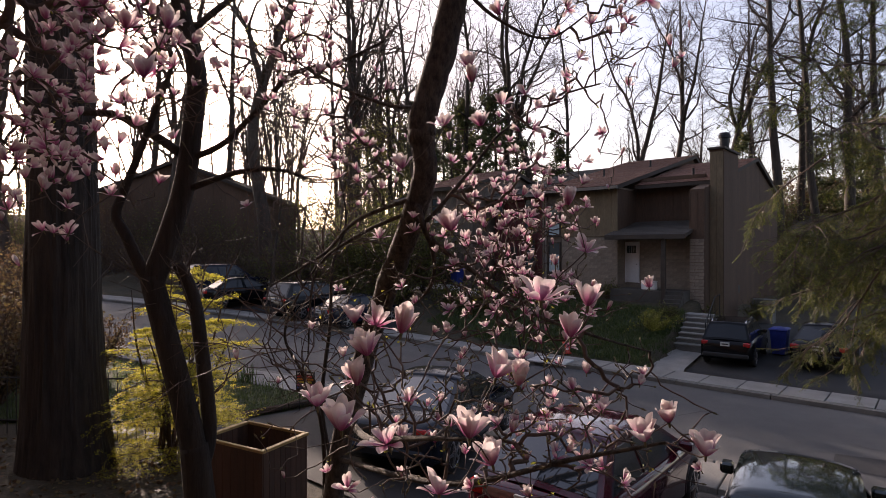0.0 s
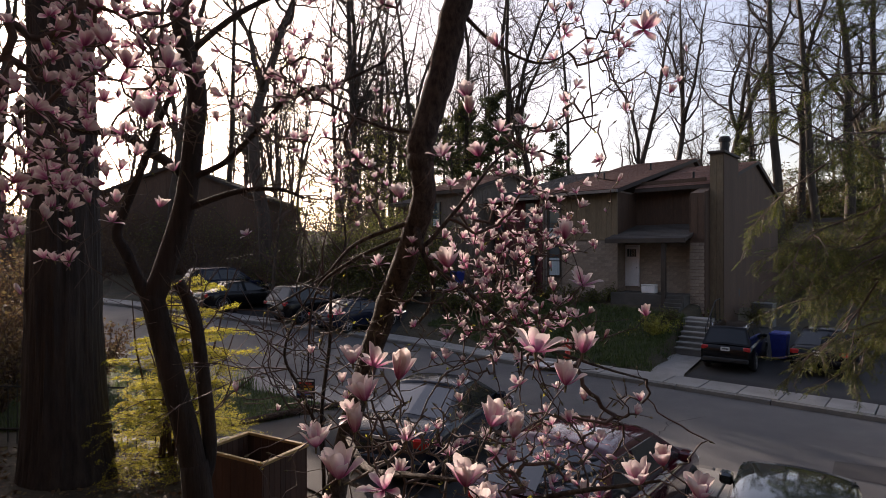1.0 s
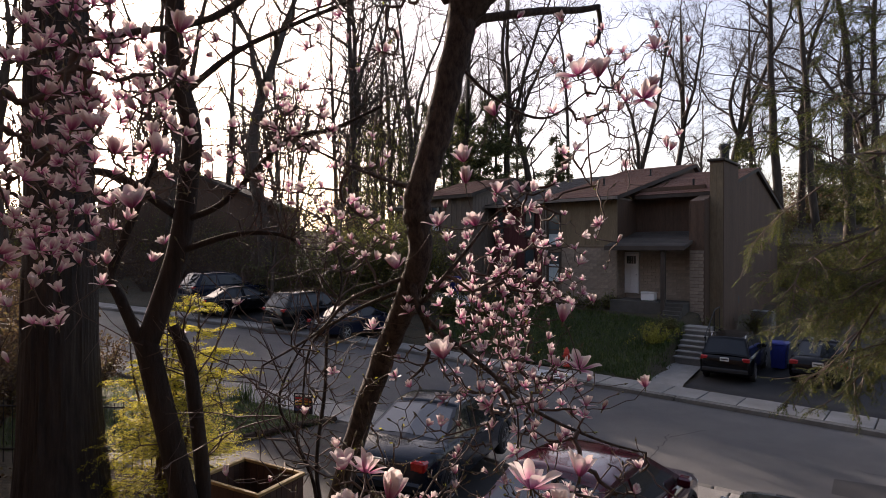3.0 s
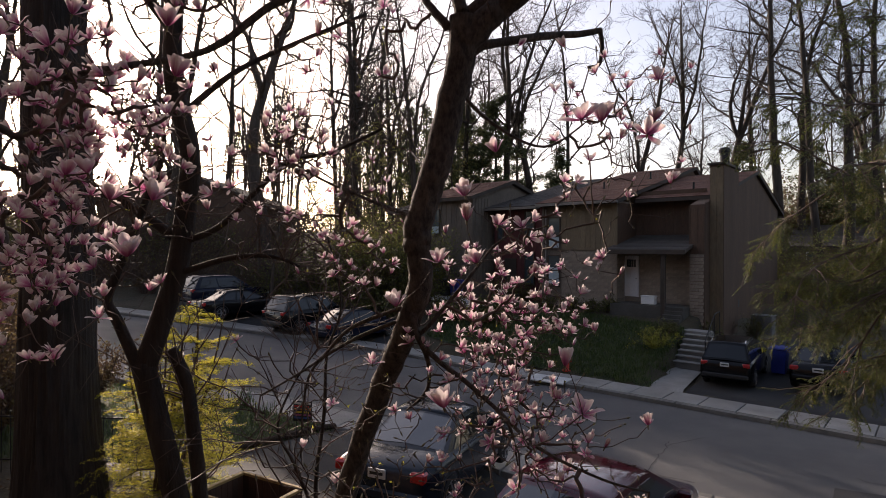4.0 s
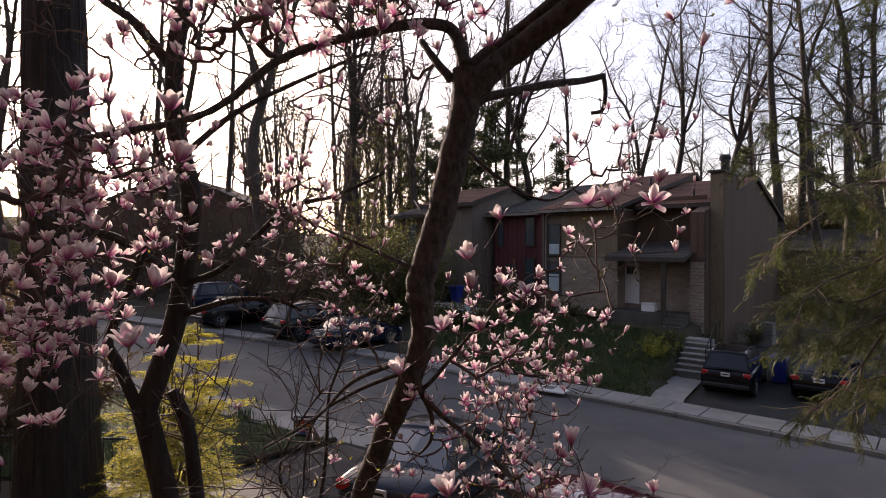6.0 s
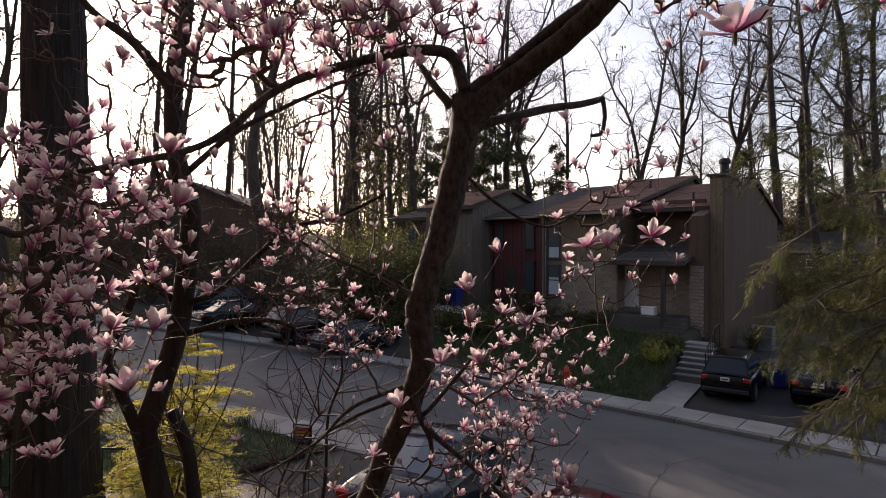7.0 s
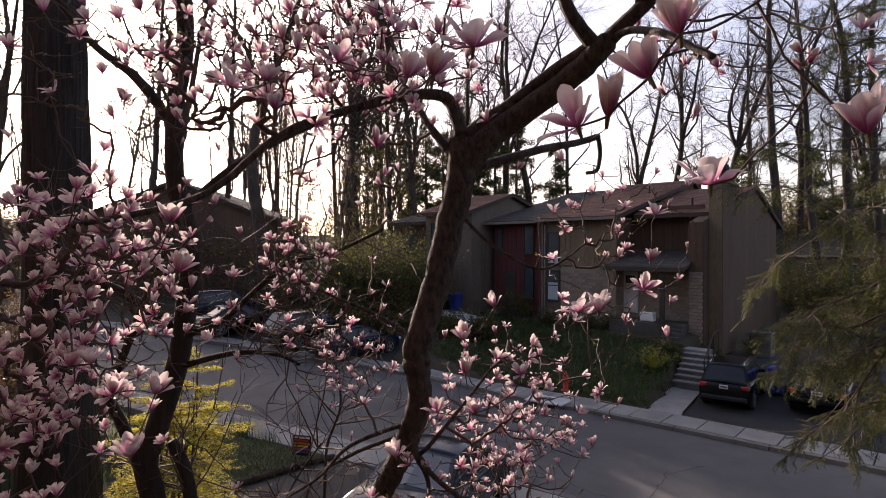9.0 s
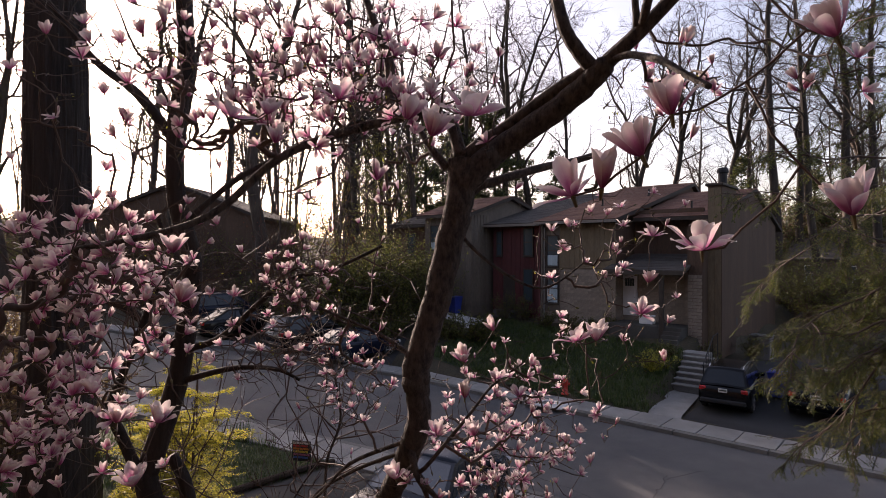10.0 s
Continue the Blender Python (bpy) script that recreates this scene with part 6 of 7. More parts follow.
LEFT_CLOUDS = [
    ((-0.93, 3.5, 5.69), (0.21, 0.3, 0.21), 26, 30), ((-1.72, 2.85, 5.68), (0.52, 0.6, 0.34), 170, 60), ((-1.95, 2.75, 5.0), (0.22, 0.5, 0.47), 125, 30),
    ((-2.06, 2.6, 4.95), (0.14, 0.4, 0.55), 45, 30), ((-1.75, 3.3, 6.75), (0.6, 0.6, 0.5), 48, 110), ((-1.36, 2.95, 5.26), (0.43, 0.5, 0.22), 14, 20),
    ((-1.45, 2.6, 5.18), (0.27, 0.5, 0.34), 20, 20),
]
HIGH_CLOUDS = [
    ((-0.82, 2.9, 6.62), (0.55, 0.5, 0.22), 70, 70), ((-0.15, 3.0, 6.66), (0.4, 0.5, 0.22), 46, 50), ((-0.49, 3.75, 4.96), (0.28, 0.4, 0.3), 42, 50),
    ((-0.7, 3.5, 7.0), (0.75, 0.6, 0.34), 150, 150), ((0.95, 3.4, 5.85), (0.46, 0.2, 0.36), 28, 50), ((-0.5, 3.9, 6.2), (0.6, 0.5, 0.35), 14, 90),
    ((1.29, 3.05, 6.69), (0.4, 0.4, 0.26), 16, 30), ((-0.81, 3.6, 5.5), (0.45, 0.4, 0.36), 48, 40), ((1.78, 2.4, 6.56), (0.12, 0.6, 0.26), 8, 8),
    ((0.87, 3.1, 5.29), (0.39, 0.4, 0.36), 16, 20),
]


def build_magnolia():
    rng = np.random.default_rng(4)
    tree = thing("magnolia_tree", Matrix(), "saucer magnolia in full pink and white bloom with a leaning trunk", "tree")
    P, parent, rad = [], [], []
    limb_nodes = []
    for ra, rb, way in TRUNK_WAYS + RIGHT_WAYS + LEFT_WAYS + LOW_WAYS:
        # a smooth curve through the given places
        pts = [Vector(w) for w in way]
        fine = []
        for i in range(len(pts) - 1):
            p0, p1, p2, p3 = pts[max(i - 1, 0)], pts[i], pts[i + 1], pts[min(i + 2, len(pts) - 1)]
            for k in range(6):
                t = k / 6
                fine.append(0.5 * ((2 * p1) + (p2 - p0) * t + (2 * p0 - 5 * p1 + 4 * p2 - p3) * t * t + (3 * p1 - p0 - 3 * p2 + p3) * t ** 3))
        fine.append(pts[-1])
        n = len(fine)
        radii = [(ra + (rb - ra) * i / (n - 1)) * (1 + 0.06 * noise.noise((i * 0.7, ra * 90, 0))) for i in range(n)]
        fine = [p + Vector((noise.noise((i * 0.5, ra * 50, 1)), noise.noise((i * 0.5, ra * 50, 2)), 0)) * ra * 0.16 for i, p in enumerate(fine)]
        part("trunk" if ra > 0.1 else "limb", Mesh().tube(fine, radii, 16 if ra > 0.05 else 8), M_BARK_MAG, tree, "", True)
        for i, p in enumerate(fine):
            if p.z > 2.6 and (ra < 0.1 or i % 4 == 0):
                limb_nodes.append((p, 0.6 if ra > 0.05 else 1.0))
    for p, _w in limb_nodes:
        P.append(p), parent.append(-1), rad.append(0.0)
    targets = [(Vector(p) - Vector((0, 0, 0.032)), 1, True) for p in NAMED + NAMED_HIGH]
    for c, e, n, bare in LOW_CLOUDS + LEFT_CLOUDS + HIGH_CLOUDS:
        for i in range(n + int(1.2 * bare)):
            q = rng.normal(0, 0.48, 3).clip(-1.05, 1.05)
            targets.append((Vector((c[k] + e[k] * q[k] * 1.15 for k in range(3))), 1 if i < n else 0, False))
    arr = np.array([p[:] for p in P])
    # nearest first, so that twigs grow out of twigs
    order = sorted(range(len(targets)), key=lambda i: float(np.min(np.linalg.norm(arr - np.array(targets[i][0]), axis=1))))
    nodes = list(arr)
    ends = []
    for i in order:
        tgt, flower, named = targets[i]
        if tgt.y < 0.75:
            continue
        A = np.array(nodes)
        d = A - np.array(tgt)
        dist = np.linalg.norm(d, axis=1) + (0.0 if named else 0.25) * np.maximum(d[:, 2], 0)
        j = int(np.argmin(dist))
        s = Vector(nodes[j])
        gap = (tgt - s).length
        steps = max(2, min(16, int(gap / 0.06) + 1))
        mid = s.lerp(tgt, 0.5) + Vector(rng.normal(0, 0.12, 3)) * gap + Vector((0, 0, -0.10 * gap))
        prev = j
        for k in range(1, steps + 1):
            t = k / steps
            p = s * (1 - t) ** 2 + mid * 2 * t * (1 - t) + tgt * t * t
            if k < steps:
                p = p + Vector(rng.normal(0, 0.004 if named else 0.009, 3))
            nodes.append(np.array(p))
            P.append(p), parent.append(prev), rad.append(0.0)
            prev = len(nodes) - 1
        ends.append((prev, flower, named))
    load = np.zeros(len(P))
    for e, f, _n in ends:
        k = e
        while k >= 0:
            load[k] += 1
            k = parent[k]
    kids = {}
    for i, p in enumerate(parent):
        if p >= 0:
            kids.setdefault(p, []).append(i)
    radius = lambda i: min(0.002 * max(load[i], 1) ** 0.42, 0.0022 if P[i].y < 1.7 else 1.0)
    # chains of nodes become tapered twigs
    chains, started = [], set()
    for i, p in enumerate(parent):
        if p < 0:
            continue
        if parent[p] >= 0 and kids[p][0] == i and p in started:
            continue
        chain, k = [p, i], i
        while k in kids:
            started.add(k)
            k = kids[k][0]
            chain.append(k)
        started.add(i)
        chains.append(chain)
    # the longest twigs one by one, the small rest together
    chains.sort(key=lambda c: -sum((P[a] - P[b]).length for a, b in zip(c, c[1:])))
    twigs = Mesh()
    for k, chain in enumerate(chains):
        m = Mesh() if k < 260 else twigs
        m.tube([P[c] for c in chain], [radius(chain[1])] + [radius(c) for c in chain[1:]], 5, False)
        if k < 260:
            part("twig", m, M_TWIG, tree, "", True)
    part("twigs", twigs, M_TWIG, tree, "fine brown twigs", True)
    spare, scales, budq = [], [], []
    made = 0
    for e, flower, named in ends:
        tip = P[e]
        grow = (P[e] - P[parent[e]]).normalized()
        if not flower:
            budq.append((tip, grow))
            continue
        axis = (grow * (0.1 if named else 0.5) + Vector((0, 0, 1.0)) + Vector(rng.normal(0, 0.22 if named else 0.3, 3))).normalized()
        kind = int(rng.choice([0, 1, 2, 3], p=[0.14, 0.18, 0.3, 0.38]))
        if named:
            kind = int(rng.choice([1, 2, 3], p=[0.2, 0.48, 0.32]))
        size = rng.uniform(0.72, 0.85) if named and tip.y < 1.2 else rng.uniform(0.85, 1.1) if named else rng.uniform(0.6, 1.0) if tip.z > 6.2 else rng.uniform(0.58, 0.9) if tip.x < -1.3 else rng.uniform(0.42, 0.76)
        q = axis.to_track_quat("Z", "Y").to_matrix().to_4x4() @ pose(0, 0, 0, 0, 0, rng.uniform(0, 360))
        m = Matrix.Translation(tip) @ q @ Matrix.Diagonal((size, size, size, 1))
        mesh = BLOSSOMS[kind][int(rng.integers(0, 3) if named else rng.integers(3, 8))]
        if named or (tip.y < 3.35 and made < 300):
            ob = part("blossom", mesh, None, tree)
            ob.matrix_basis = m
            made += 1
        else:
            spare.append((mesh, m))
        scales.append((tip - axis * 0.012, axis, size))
    joined, uvs = Mesh(), []
    for mesh, m in spare:
        o = joined.n
        joined.v.extend((m @ w.co)[:] for w in mesh.vertices)
        joined.f.extend(tuple(i + o for i in f.vertices) for f in mesh.polygons)
        joined.n += len(mesh.vertices)
        uvs.extend(d.uv[:] for d in mesh.uv_layers[0].data)
    jm = joined.make("blossoms", True)
    layer = jm.uv_layers.new(name="UVMap")
    layer.data.foreach_set("uv", np.array(uvs, dtype=np.float32).ravel())
    part("blossoms", jm, M_PETAL, tree, "farther pink and white blossoms")
    sc = Mesh()
    for p, a, s in scales:
        sc.tube([p - a * 0.008, p, p + a * 0.01, p + a * 0.018], [0.0025, 0.004 * s, 0.005 * s, 0.003], 6)
    part("bud_scales", sc, M_BUDSCALE, tree, "fuzzy brown bud scales")
    bd, lv = Mesh(), []
    for p, a in budq:
        bd.tube([p, p + a * 0.012, p + a * 0.028], [0.0022, 0.0055, 0.0008], 5)
        if rng.random() < 0.16:
            lv += [np.array(p + a * 0.02) + rng.normal(0, 0.008, 3) for _ in range(2)]
    part("buds", bd, M_BUDSCALE, tree)
    part("young_leaves", quads_mesh("young_leaves", leaf_quads(rng, np.array(lv), 0.017, 1.0, 0.5)), M_LEAFBUD, tree, "small fresh green leaves")


build_magnolia()

# ---------------------------------------------------------------- the many-stemmed tree beside it


def smooth_way(way, per=6):
    pts = [Vector(w) for w in way]
    out = []
    for i in range(len(pts) - 1):
        p0, p1, p2, p3 = pts[max(i - 1, 0)], pts[i], pts[i + 1], pts[min(i + 2, len(pts) - 1)]
        for k in range(per):
            t = k / per
            out.append(0.5 * ((2 * p1) + (p2 - p0) * t + (2 * p0 - 5 * p1 + 4 * p2 - p3) * t * t + (3 * p1 - p0 - 3 * p2 + p3) * t ** 3))
    return out + [pts[-1]]


def side_tree():
    rng = np.random.default_rng(31)
    t = thing("side_tree", Matrix(), "dark many-stemmed tree with crooked bare branches", "tree")
    stems = [
        (0.13, 0.1, [(-1.75, 4.3, 0.8), (-1.82, 4.26, 2.3), (-1.87, 4.24, 2.9)]),
        (0.095, 0.085, [(-1.87, 4.24, 2.85), (-1.92, 4.24, 3.1), (-2.05, 4.24, 3.61), (-2.19, 4.24, 4.16)]),
        (0.085, 0.06, [(-2.19, 4.24, 4.1), (-2.1, 4.28, 4.4), (-1.97, 4.3, 4.85), (-1.9, 4.3, 5.35), (-1.88, 4.3, 5.75), (-2.0, 4.3, 6.24), (-2.0, 4.3, 6.8), (-1.93, 4.3, 7.3), (-2.0, 4.3, 8.2)]),
        (0.045, 0.014, [(-2.2, 4.22, 4.1), (-2.35, 4.2, 4.46), (-2.43, 4.2, 4.62), (-2.38, 4.2, 4.78), (-2.24, 4.2, 5.13), (-2.14, 4.2, 5.4), (-2.02, 4.2, 5.75), (-2.1, 4.2, 6.1)]),
        (0.06, 0.045, [(-1.84, 4.3, 2.7), (-1.8, 4.35, 3.0), (-1.87, 4.35, 3.68), (-1.93, 4.35, 4.03), (-2.03, 4.33, 4.25)]),
        (0.026, 0.01, [(-1.91, 4.3, 5.06), (-1.61, 4.2, 5.17), (-1.29, 4.1, 5.44), (-1.06, 4.0, 5.61), (-0.74, 4.0, 5.69), (-0.4, 4.0, 5.85)]),
        (0.026, 0.01, [(-1.95, 4.3, 4.82), (-1.53, 4.2, 4.94), (-1.2, 4.15, 4.95), (-1.0, 4.1, 4.88)]),
        (0.028, 0.012, [(-1.95, 4.3, 6.0), (-1.6, 4.4, 6.35), (-1.2, 4.5, 6.6), (-0.6, 4.6, 6.9)]),
        (0.045, 0.02, [(-1.98, 4.3, 6.6), (-2.3, 4.3, 7.0), (-2.7, 4.4, 7.3), (-3.1, 4.4, 7.8)]),
        (0.04, 0.02, [(-2.0, 4.3, 5.1), (-2.5, 4.4, 5.4), (-3.0, 4.5, 5.5), (-3.4, 4.6, 5.9)]),
        (0.02, 0.006, [(-0.62, 4.2, 1.2), (-0.8, 4.2, 2.6), (-0.9, 4.2, 3.2), (-0.84, 4.2, 3.8), (-0.82, 4.2, 4.25), (-0.72, 4.2, 4.6), (-0.82, 4.2, 5.1)]),
        (0.016, 0.005, [(-0.9, 4.0, 1.2), (-0.84, 4.0, 2.9), (-0.98, 4.0, 3.45), (-1.12, 4.0, 3.75), (-1.02, 4.0, 4.05), (-0.82, 4.0, 4.35)]),
    ]
    for ra, rb, way in stems:
        twigs = Mesh()
        f = smooth_way(way)
        n = len(f)
        stem = part("stem", Mesh().tube(f, [ra + (rb - ra) * i / (n - 1) for i in range(n)], 12), M_BARK_BIG, t, "", True)
        if ra > 0.09:
            continue
        for _ in range(int(9 + n * 0.45)):
            i = int(rng.integers(n // 3, n - 1))
            d0 = (f[i + 1] - f[i]).normalized()
            ln = rng.uniform(0.35, 1.1)
            bp, dd = branch_points(rng, f[i], d0 * 0.6 + rand_perp(rng, d0), ln, 5, 0.05, 0.7)
            twigs.tube(bp, [0.007, 0.006, 0.005, 0.004, 0.003, 0.0022], 4, False)
            for _k in range(4):
                q = int(rng.integers(1, 5))
                sp, _d = branch_points(rng, bp[q], dd * 0.5 + rand_perp(rng, dd), ln * rng.uniform(0.2, 0.5), 3, 0.03, 0.4)
                twigs.tube(sp, [0.0035, 0.003, 0.0024, 0.0018], 3, False)
        tagged(part("spray", twigs, M_TWIG, stem, "fine bare side shoots"), kind="stuff")


side_tree()


def maple(x, y, seed, height, label, leaf=M_REDBUD, size=0.026, reach=1.0):
    """A slender tree in bud or first leaf."""
    rng = np.random.default_rng(seed)
    t = thing("maple_tree", pose(x, y, gz(x, y)), label, "tree")
    wood, cents = Mesh(), []
    pts, _ = branch_points(rng, (0, 0, -0.3), (0.05, 0, 1), height, 8, 0.02, 0.15)
    part("trunk", Mesh().tube(pts, [0.1 - 0.011 * i for i in range(9)], 8), M_BARK_GREY, t)
    for _ in range(38):
        i = int(rng.integers(3, 8))
        d0 = (pts[i + 1 if i < 8 else 8] - pts[i - 1]).normalized()
        ln = rng.uniform(1.0, 2.6) * reach
        wood = Mesh()
        bp, dd = branch_points(rng, pts[i], d0 * 0.5 + rand_perp(rng, d0), ln, 6, 0.05, 0.3)
        wood.tube(bp, [0.018, 0.015, 0.012, 0.01, 0.008, 0.006, 0.004], 4, False)
        for _k in range(7):
            q = int(rng.integers(1, 6))
            sp, _d = branch_points(rng, bp[q], dd * 0.6 + rand_perp(rng, dd), ln * rng.uniform(0.2, 0.5), 3, 0.05, 0.35)
            wood.tube(sp, [0.007, 0.005, 0.004, 0.003], 3, False)
            cents += [np.array(s) + rng.normal(0, 0.03, 3) for s in sp[1:] for _j in range(2)]
        part("branch", wood, M_TWIG, t)
    part("buds", quads_mesh("buds", leaf_quads(rng, np.array(cents), size, 1.0, 0.7)), leaf, t, "small fresh buds and leaves")


maple(-9.0, 29.4, 6, 11.0, "slender maple with red spring buds")
maple(-6.2, 33.5, 9, 10.0, "slender maple with red spring buds")
for bearing, y, seed, height in ((-0.04, 47, 61, 17), (-0.1, 49, 62, 15), (-0.155, 51, 63, 15), (0.015, 50, 64, 16), (-0.07, 54, 65, 19), (-0.2, 46, 66, 12), (-0.25, 50, 67, 11)):
    maple(bearing * y, y, seed, height, "slender wood tree in yellow-green first leaf", M_YOUNG, 0.12, 1.25)

# ---------------------------------------------------------------- yellow-green spreading shrub


def spreading_shrub():
    rng = np.random.default_rng(17)
    x0, y0 = -4.3, 8.9
    t = thing("leafing_tree", pose(x0, y0, gz(x0, y0)), "small spreading tree in bright yellow-green young leaf", "tree")
    wood, cents = Mesh(), []
    for k in range(14):
        a = rng.uniform(0, 2 * math.pi)
        wood = Mesh()
        sp, d = branch_points(rng, (rng.normal(0, 0.1), rng.normal(0, 0.1), -0.1), (math.cos(a) * 0.35, math.sin(a) * 0.25, 1), rng.uniform(2.2, 3.5), 9, 0.05, 0.15)
        wood.tube(sp, [0.03 - 0.0026 * i for i in range(10)], 6, False)
        for _ in range(15):
            i = int(rng.integers(0, 9))
            b = rng.uniform(0, 2 * math.pi)
            ln = rng.uniform(0.55, 1.2) * (1.45 - 0.12 * i)
            bp, dd = branch_points(rng, sp[i], (math.cos(b), math.sin(b) * 0.8, 0.25), ln, 6, -0.05, 0.2)
            wood.tube(bp, [0.01, 0.009, 0.007, 0.006, 0.005, 0.004, 0.003], 4, False)
            for q in range(1, 6):
                for s in (-1, 1):
                    side = dd.cross(Vector((0, 0, 1))).normalized() * s
                    tp, _d = branch_points(rng, bp[q], dd * 0.6 + side, ln * rng.uniform(0.15, 0.4), 3, -0.02, 0.25)
                    wood.tube(tp, [0.004, 0.003, 0.0025, 0.002], 3, False)
                    for w in range(3):
                        p, r = np.array(tp[w]), np.array(tp[w + 1])
                        for _l in range(20):
                            cents.append(p + (r - p) * rng.random() + rng.normal(0, 0.022, 3) * (1, 1, 0.6))
        part("stem", wood, M_TWIG, t)
    cents = [c for c in cents if c[0] > -0.75 or c[1] > 0.3]
    part("leaves", quads_mesh("leaves", leaf_quads(rng, np.array(cents), 0.019, 0.3, 0.7)), M_SHRUB, t, "bright yellow-green young leaves")


spreading_shrub()

# ---------------------------------------------------------------- hemlock


def hemlock(x0, y0, seed, label, rows):
    rng = np.random.default_rng(seed)
    z0 = gz(x0, y0)
    t = thing("hemlock_tree", pose(x0, y0, 0), label, "tree", "hemlocks")
    part("trunk", Mesh().tube([(0, 0, z0 - 0.3), (0.05, 0, 5), (-0.05, 0.1, 10), (0, 0, 16)], [0.3, 0.25, 0.18, 0.06], 14), M_BARK_BIG, t, "", True)
    def clothe(wood, line, ln, lo, dense, cents, dirs):
        """Short needled sprays along a bough, in clumps with gaps between them."""
        gap, k = rng.uniform(0, 9), len(line) - 1
        for s in np.sort(rng.uniform(lo, 1.0, int(ln * dense))):
            if noise.noise((s * ln * 2.2 + gap, gap, ln)) < -0.05 and s < 0.9:
                continue
            q = min(int(s * k), k - 1)
            p = line[q].lerp(line[q + 1], min(s * k - q, 1))
            dd = (line[q + 1] - line[q]).normalized()
            l2 = rng.uniform(0.12, 0.42) * (1.25 - 0.6 * s)
            sp, sd = branch_points(rng, p, dd * rng.uniform(0.2, 1.0) + rand_perp(rng, dd) * rng.uniform(0.4, 1.0) + Vector((0, 0, -0.25)), l2, 4, -0.14, 0.35)
            wood.tube(sp, [0.005, 0.004, 0.0035, 0.003, 0.002], 3, False)
            flat = sd.cross(Vector((0, 0, 1)))
            flat = flat.normalized() if flat.length > 1e-4 else rand_perp(rng, sd)
            for w in np.linspace(0.1, 1.0, max(4, int(l2 * 26))):
                c = min(int(w * 4), 3)
                r = sp[c].lerp(sp[c + 1], min(w * 4 - c, 1))
                for s2 in (-1, 1):
                    if rng.random() < 0.15:
                        continue
                    td = (sd * 0.8 + flat * s2 * 0.75 + Vector(rng.normal(0, 0.16, 3)) + Vector((0, 0, -0.2))).normalized()
                    l3 = rng.uniform(0.05, 0.14) * (1.2 - 0.5 * w)
                    for h in np.linspace(0.1, 1, 6):
                        cents.append(np.array(r + td * (l3 * h)))
                        dirs.append(np.array(td))

    def bough(z, az, ln, slope, droop, bare=0.2, full=1.0):
        wood, cents, dirs = Mesh(), [], []
        a = radians(az)
        bp, d = branch_points(rng, (0, 0, z), (math.cos(a), math.sin(a), slope), ln, 12, droop, 0.42)
        wood.tube(bp, [0.03 * (1 - i / 13) ** 1.2 + 0.004 for i in range(13)], 6, False)
        clothe(wood, bp, ln, max(bare, 0.4), 12 * full, cents, dirs)
        for _ in range(int(ln * 2.9 * full)):
            s = rng.uniform(bare, 0.97)
            q = min(int(s * 12), 11)
            dd = (bp[q + 1] - bp[q]).normalized()
            side = dd.cross(Vector((0, 0, 1))).normalized() * rng.choice([-1, 1])
            l1 = rng.uniform(0.5, 1.35) * (1.2 - 0.6 * s)
            sb, _d = branch_points(rng, bp[q], dd * rng.uniform(0.4, 1.0) + side * rng.uniform(0.3, 0.9) + Vector((0, 0, rng.uniform(-0.35, 0.2))), l1, 6, -0.09, 0.3)
            wood.tube(sb, [0.012, 0.01, 0.008, 0.007, 0.005, 0.004, 0.003], 4, False)
            clothe(wood, sb, l1, 0.1, 18, cents, dirs)
        part("bough", wood, M_TWIG, t)
        c, dv = np.array(cents), np.array(dirs)
        n = len(c)
        sd_ = np.cross(dv, np.array([0, 0, 1.0]))
        sd_ /= np.maximum(np.linalg.norm(sd_, axis=1), 1e-6)[:, None]
        out = []
        for sg in (-1, 1):
            nd = sd_ * sg + dv * 0.5 + rng.normal(0, 0.3, (n, 3))
            nd /= np.linalg.norm(nd, axis=1)[:, None]
            l = rng.uniform(0.01, 0.019, (n, 1))
            w_ = dv * 0.0045
            out.append(np.stack([c - w_, c + w_, c + nd * l + w_ * 0.6, c + nd * l - w_ * 0.6], 1))
        part("needles", quads_mesh("needles", np.concatenate(out)), M_NEEDLE, t, "flat sprays of green needles")
    for row in rows:
        bough(*row)


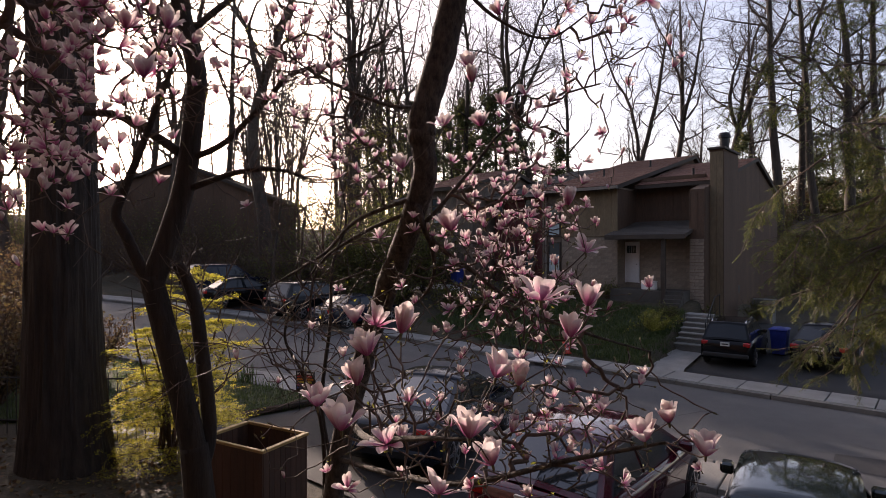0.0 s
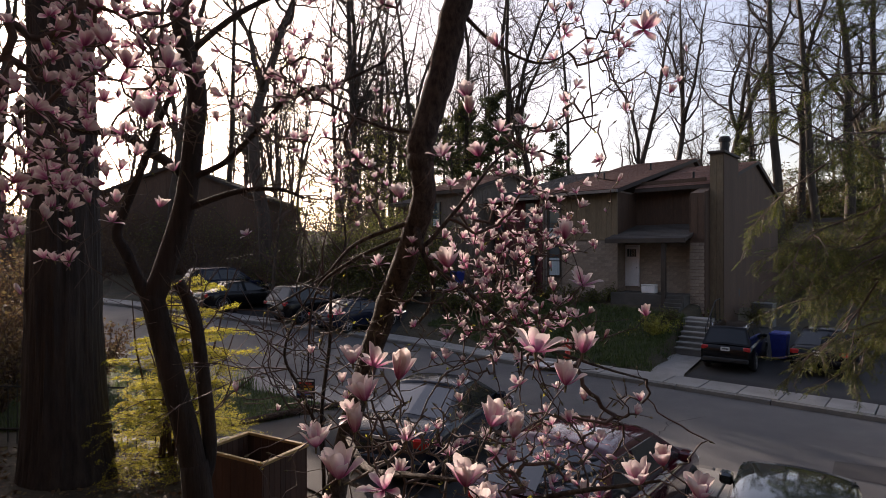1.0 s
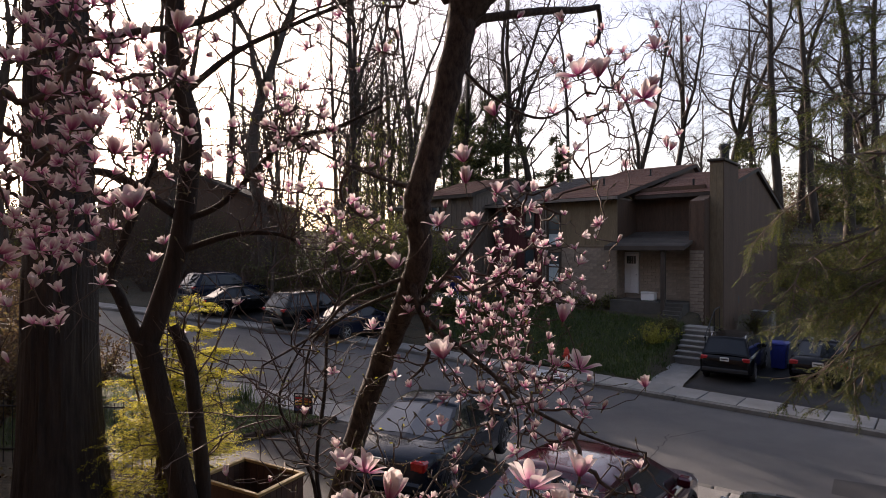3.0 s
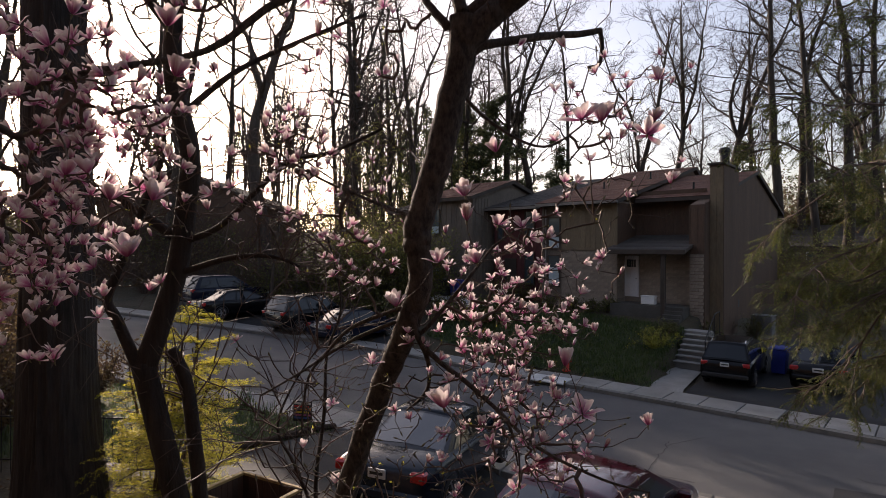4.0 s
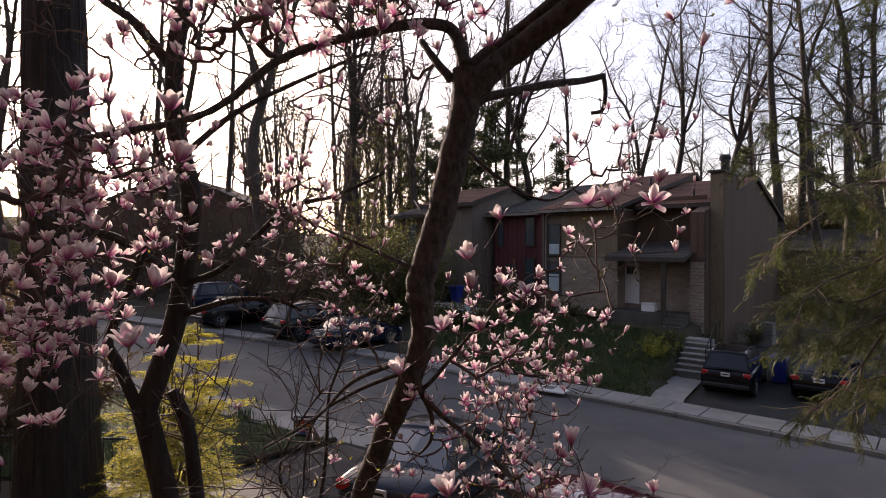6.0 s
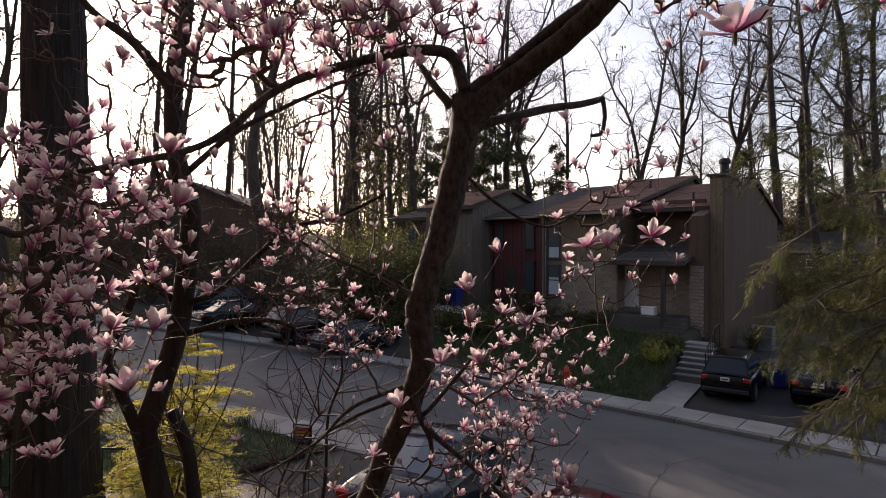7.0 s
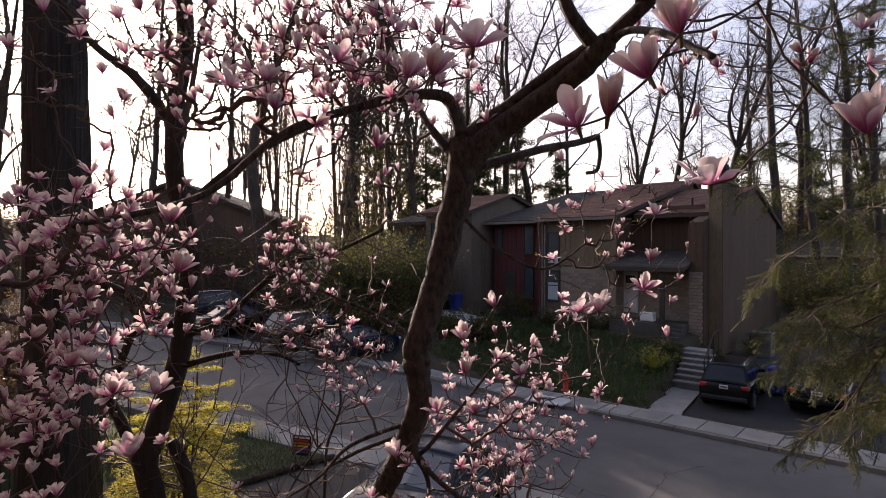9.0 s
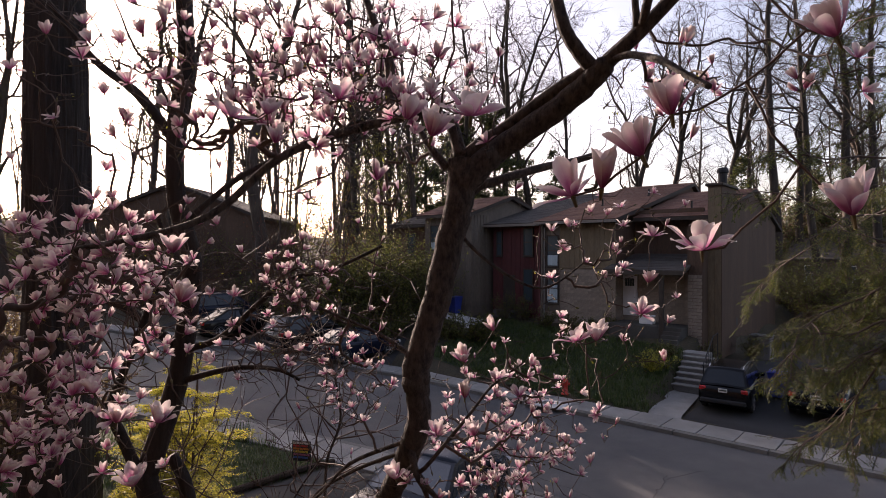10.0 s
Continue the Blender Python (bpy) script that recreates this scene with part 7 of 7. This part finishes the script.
# height on the trunk, bearing, length, slope, droop, bare share, fullness
LOW_BOUGHS = (
    (4.9, 190, 4.1, -0.4, -0.02, 0.25, 1.2), (4.8, 176, 3.9, -0.5, -0.02, 0.2, 1.2), (4.9, 203, 3.7, -0.4, -0.025, 0.2, 1.2), (4.6, 166, 3.8, -0.35, -0.02, 0.2, 1.1),
    (4.5, 184, 3.4, -0.6, -0.02, 0.2, 1.1), (4.2, 195, 3.3, -0.45, -0.02, 0.2, 1.1), (4.0, 178, 3.0, -0.4, -0.02, 0.2, 1.1), (3.8, 210, 3.2, -0.3, -0.02, 0.2, 1.0),
    (4.3, 158, 3.4, -0.4, -0.02, 0.2, 1.0), (3.4, 188, 2.6, -0.3, -0.02, 0.2, 1.0),
)
MID_BOUGHS = (
    (5.55, 185, 4.9, 0.05, -0.018, 0.25, 1.2), (5.35, 196, 4.3, 0.05, -0.02, 0.2, 1.2), (5.6, 172, 4.5, 0.0, -0.018, 0.2, 1.2), (5.7, 206, 3.6, 0.0, -0.02, 0.2, 1.1),
    (5.1, 180, 3.9, -0.15, -0.02, 0.3, 1.1), (5.45, 178, 3.4, -0.1, -0.02, 0.15, 1.3), (5.0, 199, 3.2, -0.2, -0.02, 0.15, 1.3), (4.7, 171, 3.1, -0.25, -0.02, 0.15, 1.3),
    (4.4, 190, 2.9, -0.3, -0.02, 0.15, 1.3), (5.8, 192, 3.0, -0.15, -0.02, 0.15, 1.2), (3.9, 186, 2.8, -0.3, -0.02, 0.15, 1.2),
)
HIGH_BOUGHS = (
    (6.9, 182, 4.6, 0.02, -0.012, 0.72, 0.8), (7.3, 198, 4.0, 0.0, -0.015, 0.55, 0.8), (6.4, 170, 3.8, 0.05, -0.015, 0.45, 0.8), (4, 20, 3, 0, -0.02, 0.2, 0.6),
    (6, -40, 3, 0, -0.02, 0.2, 0.6), (8, 60, 3, 0, -0.02, 0.2, 0.6), (10, -10, 3, 0, -0.02, 0.2, 0.6),
)
hemlock(8.9, 9.2, 41, "large hemlock with drooping sprays of fine green needles", LOW_BOUGHS + MID_BOUGHS + HIGH_BOUGHS)
hemlock(18.2, 20.5, 43, "tall hemlock with dark fan-shaped sprays beside the driveway", tuple(
    (8.6 + 0.42 * i, 180 + 24 * math.sin(i * 2.3), 5.2 + 1.3 * math.sin(i * 1.7), 0.05, -0.03, 0.25, 1.0) for i in range(20)) + tuple((6 + i, 40 * i, 3.0, 0.0, -0.02, 0.2, 0.4) for i in range(8)))
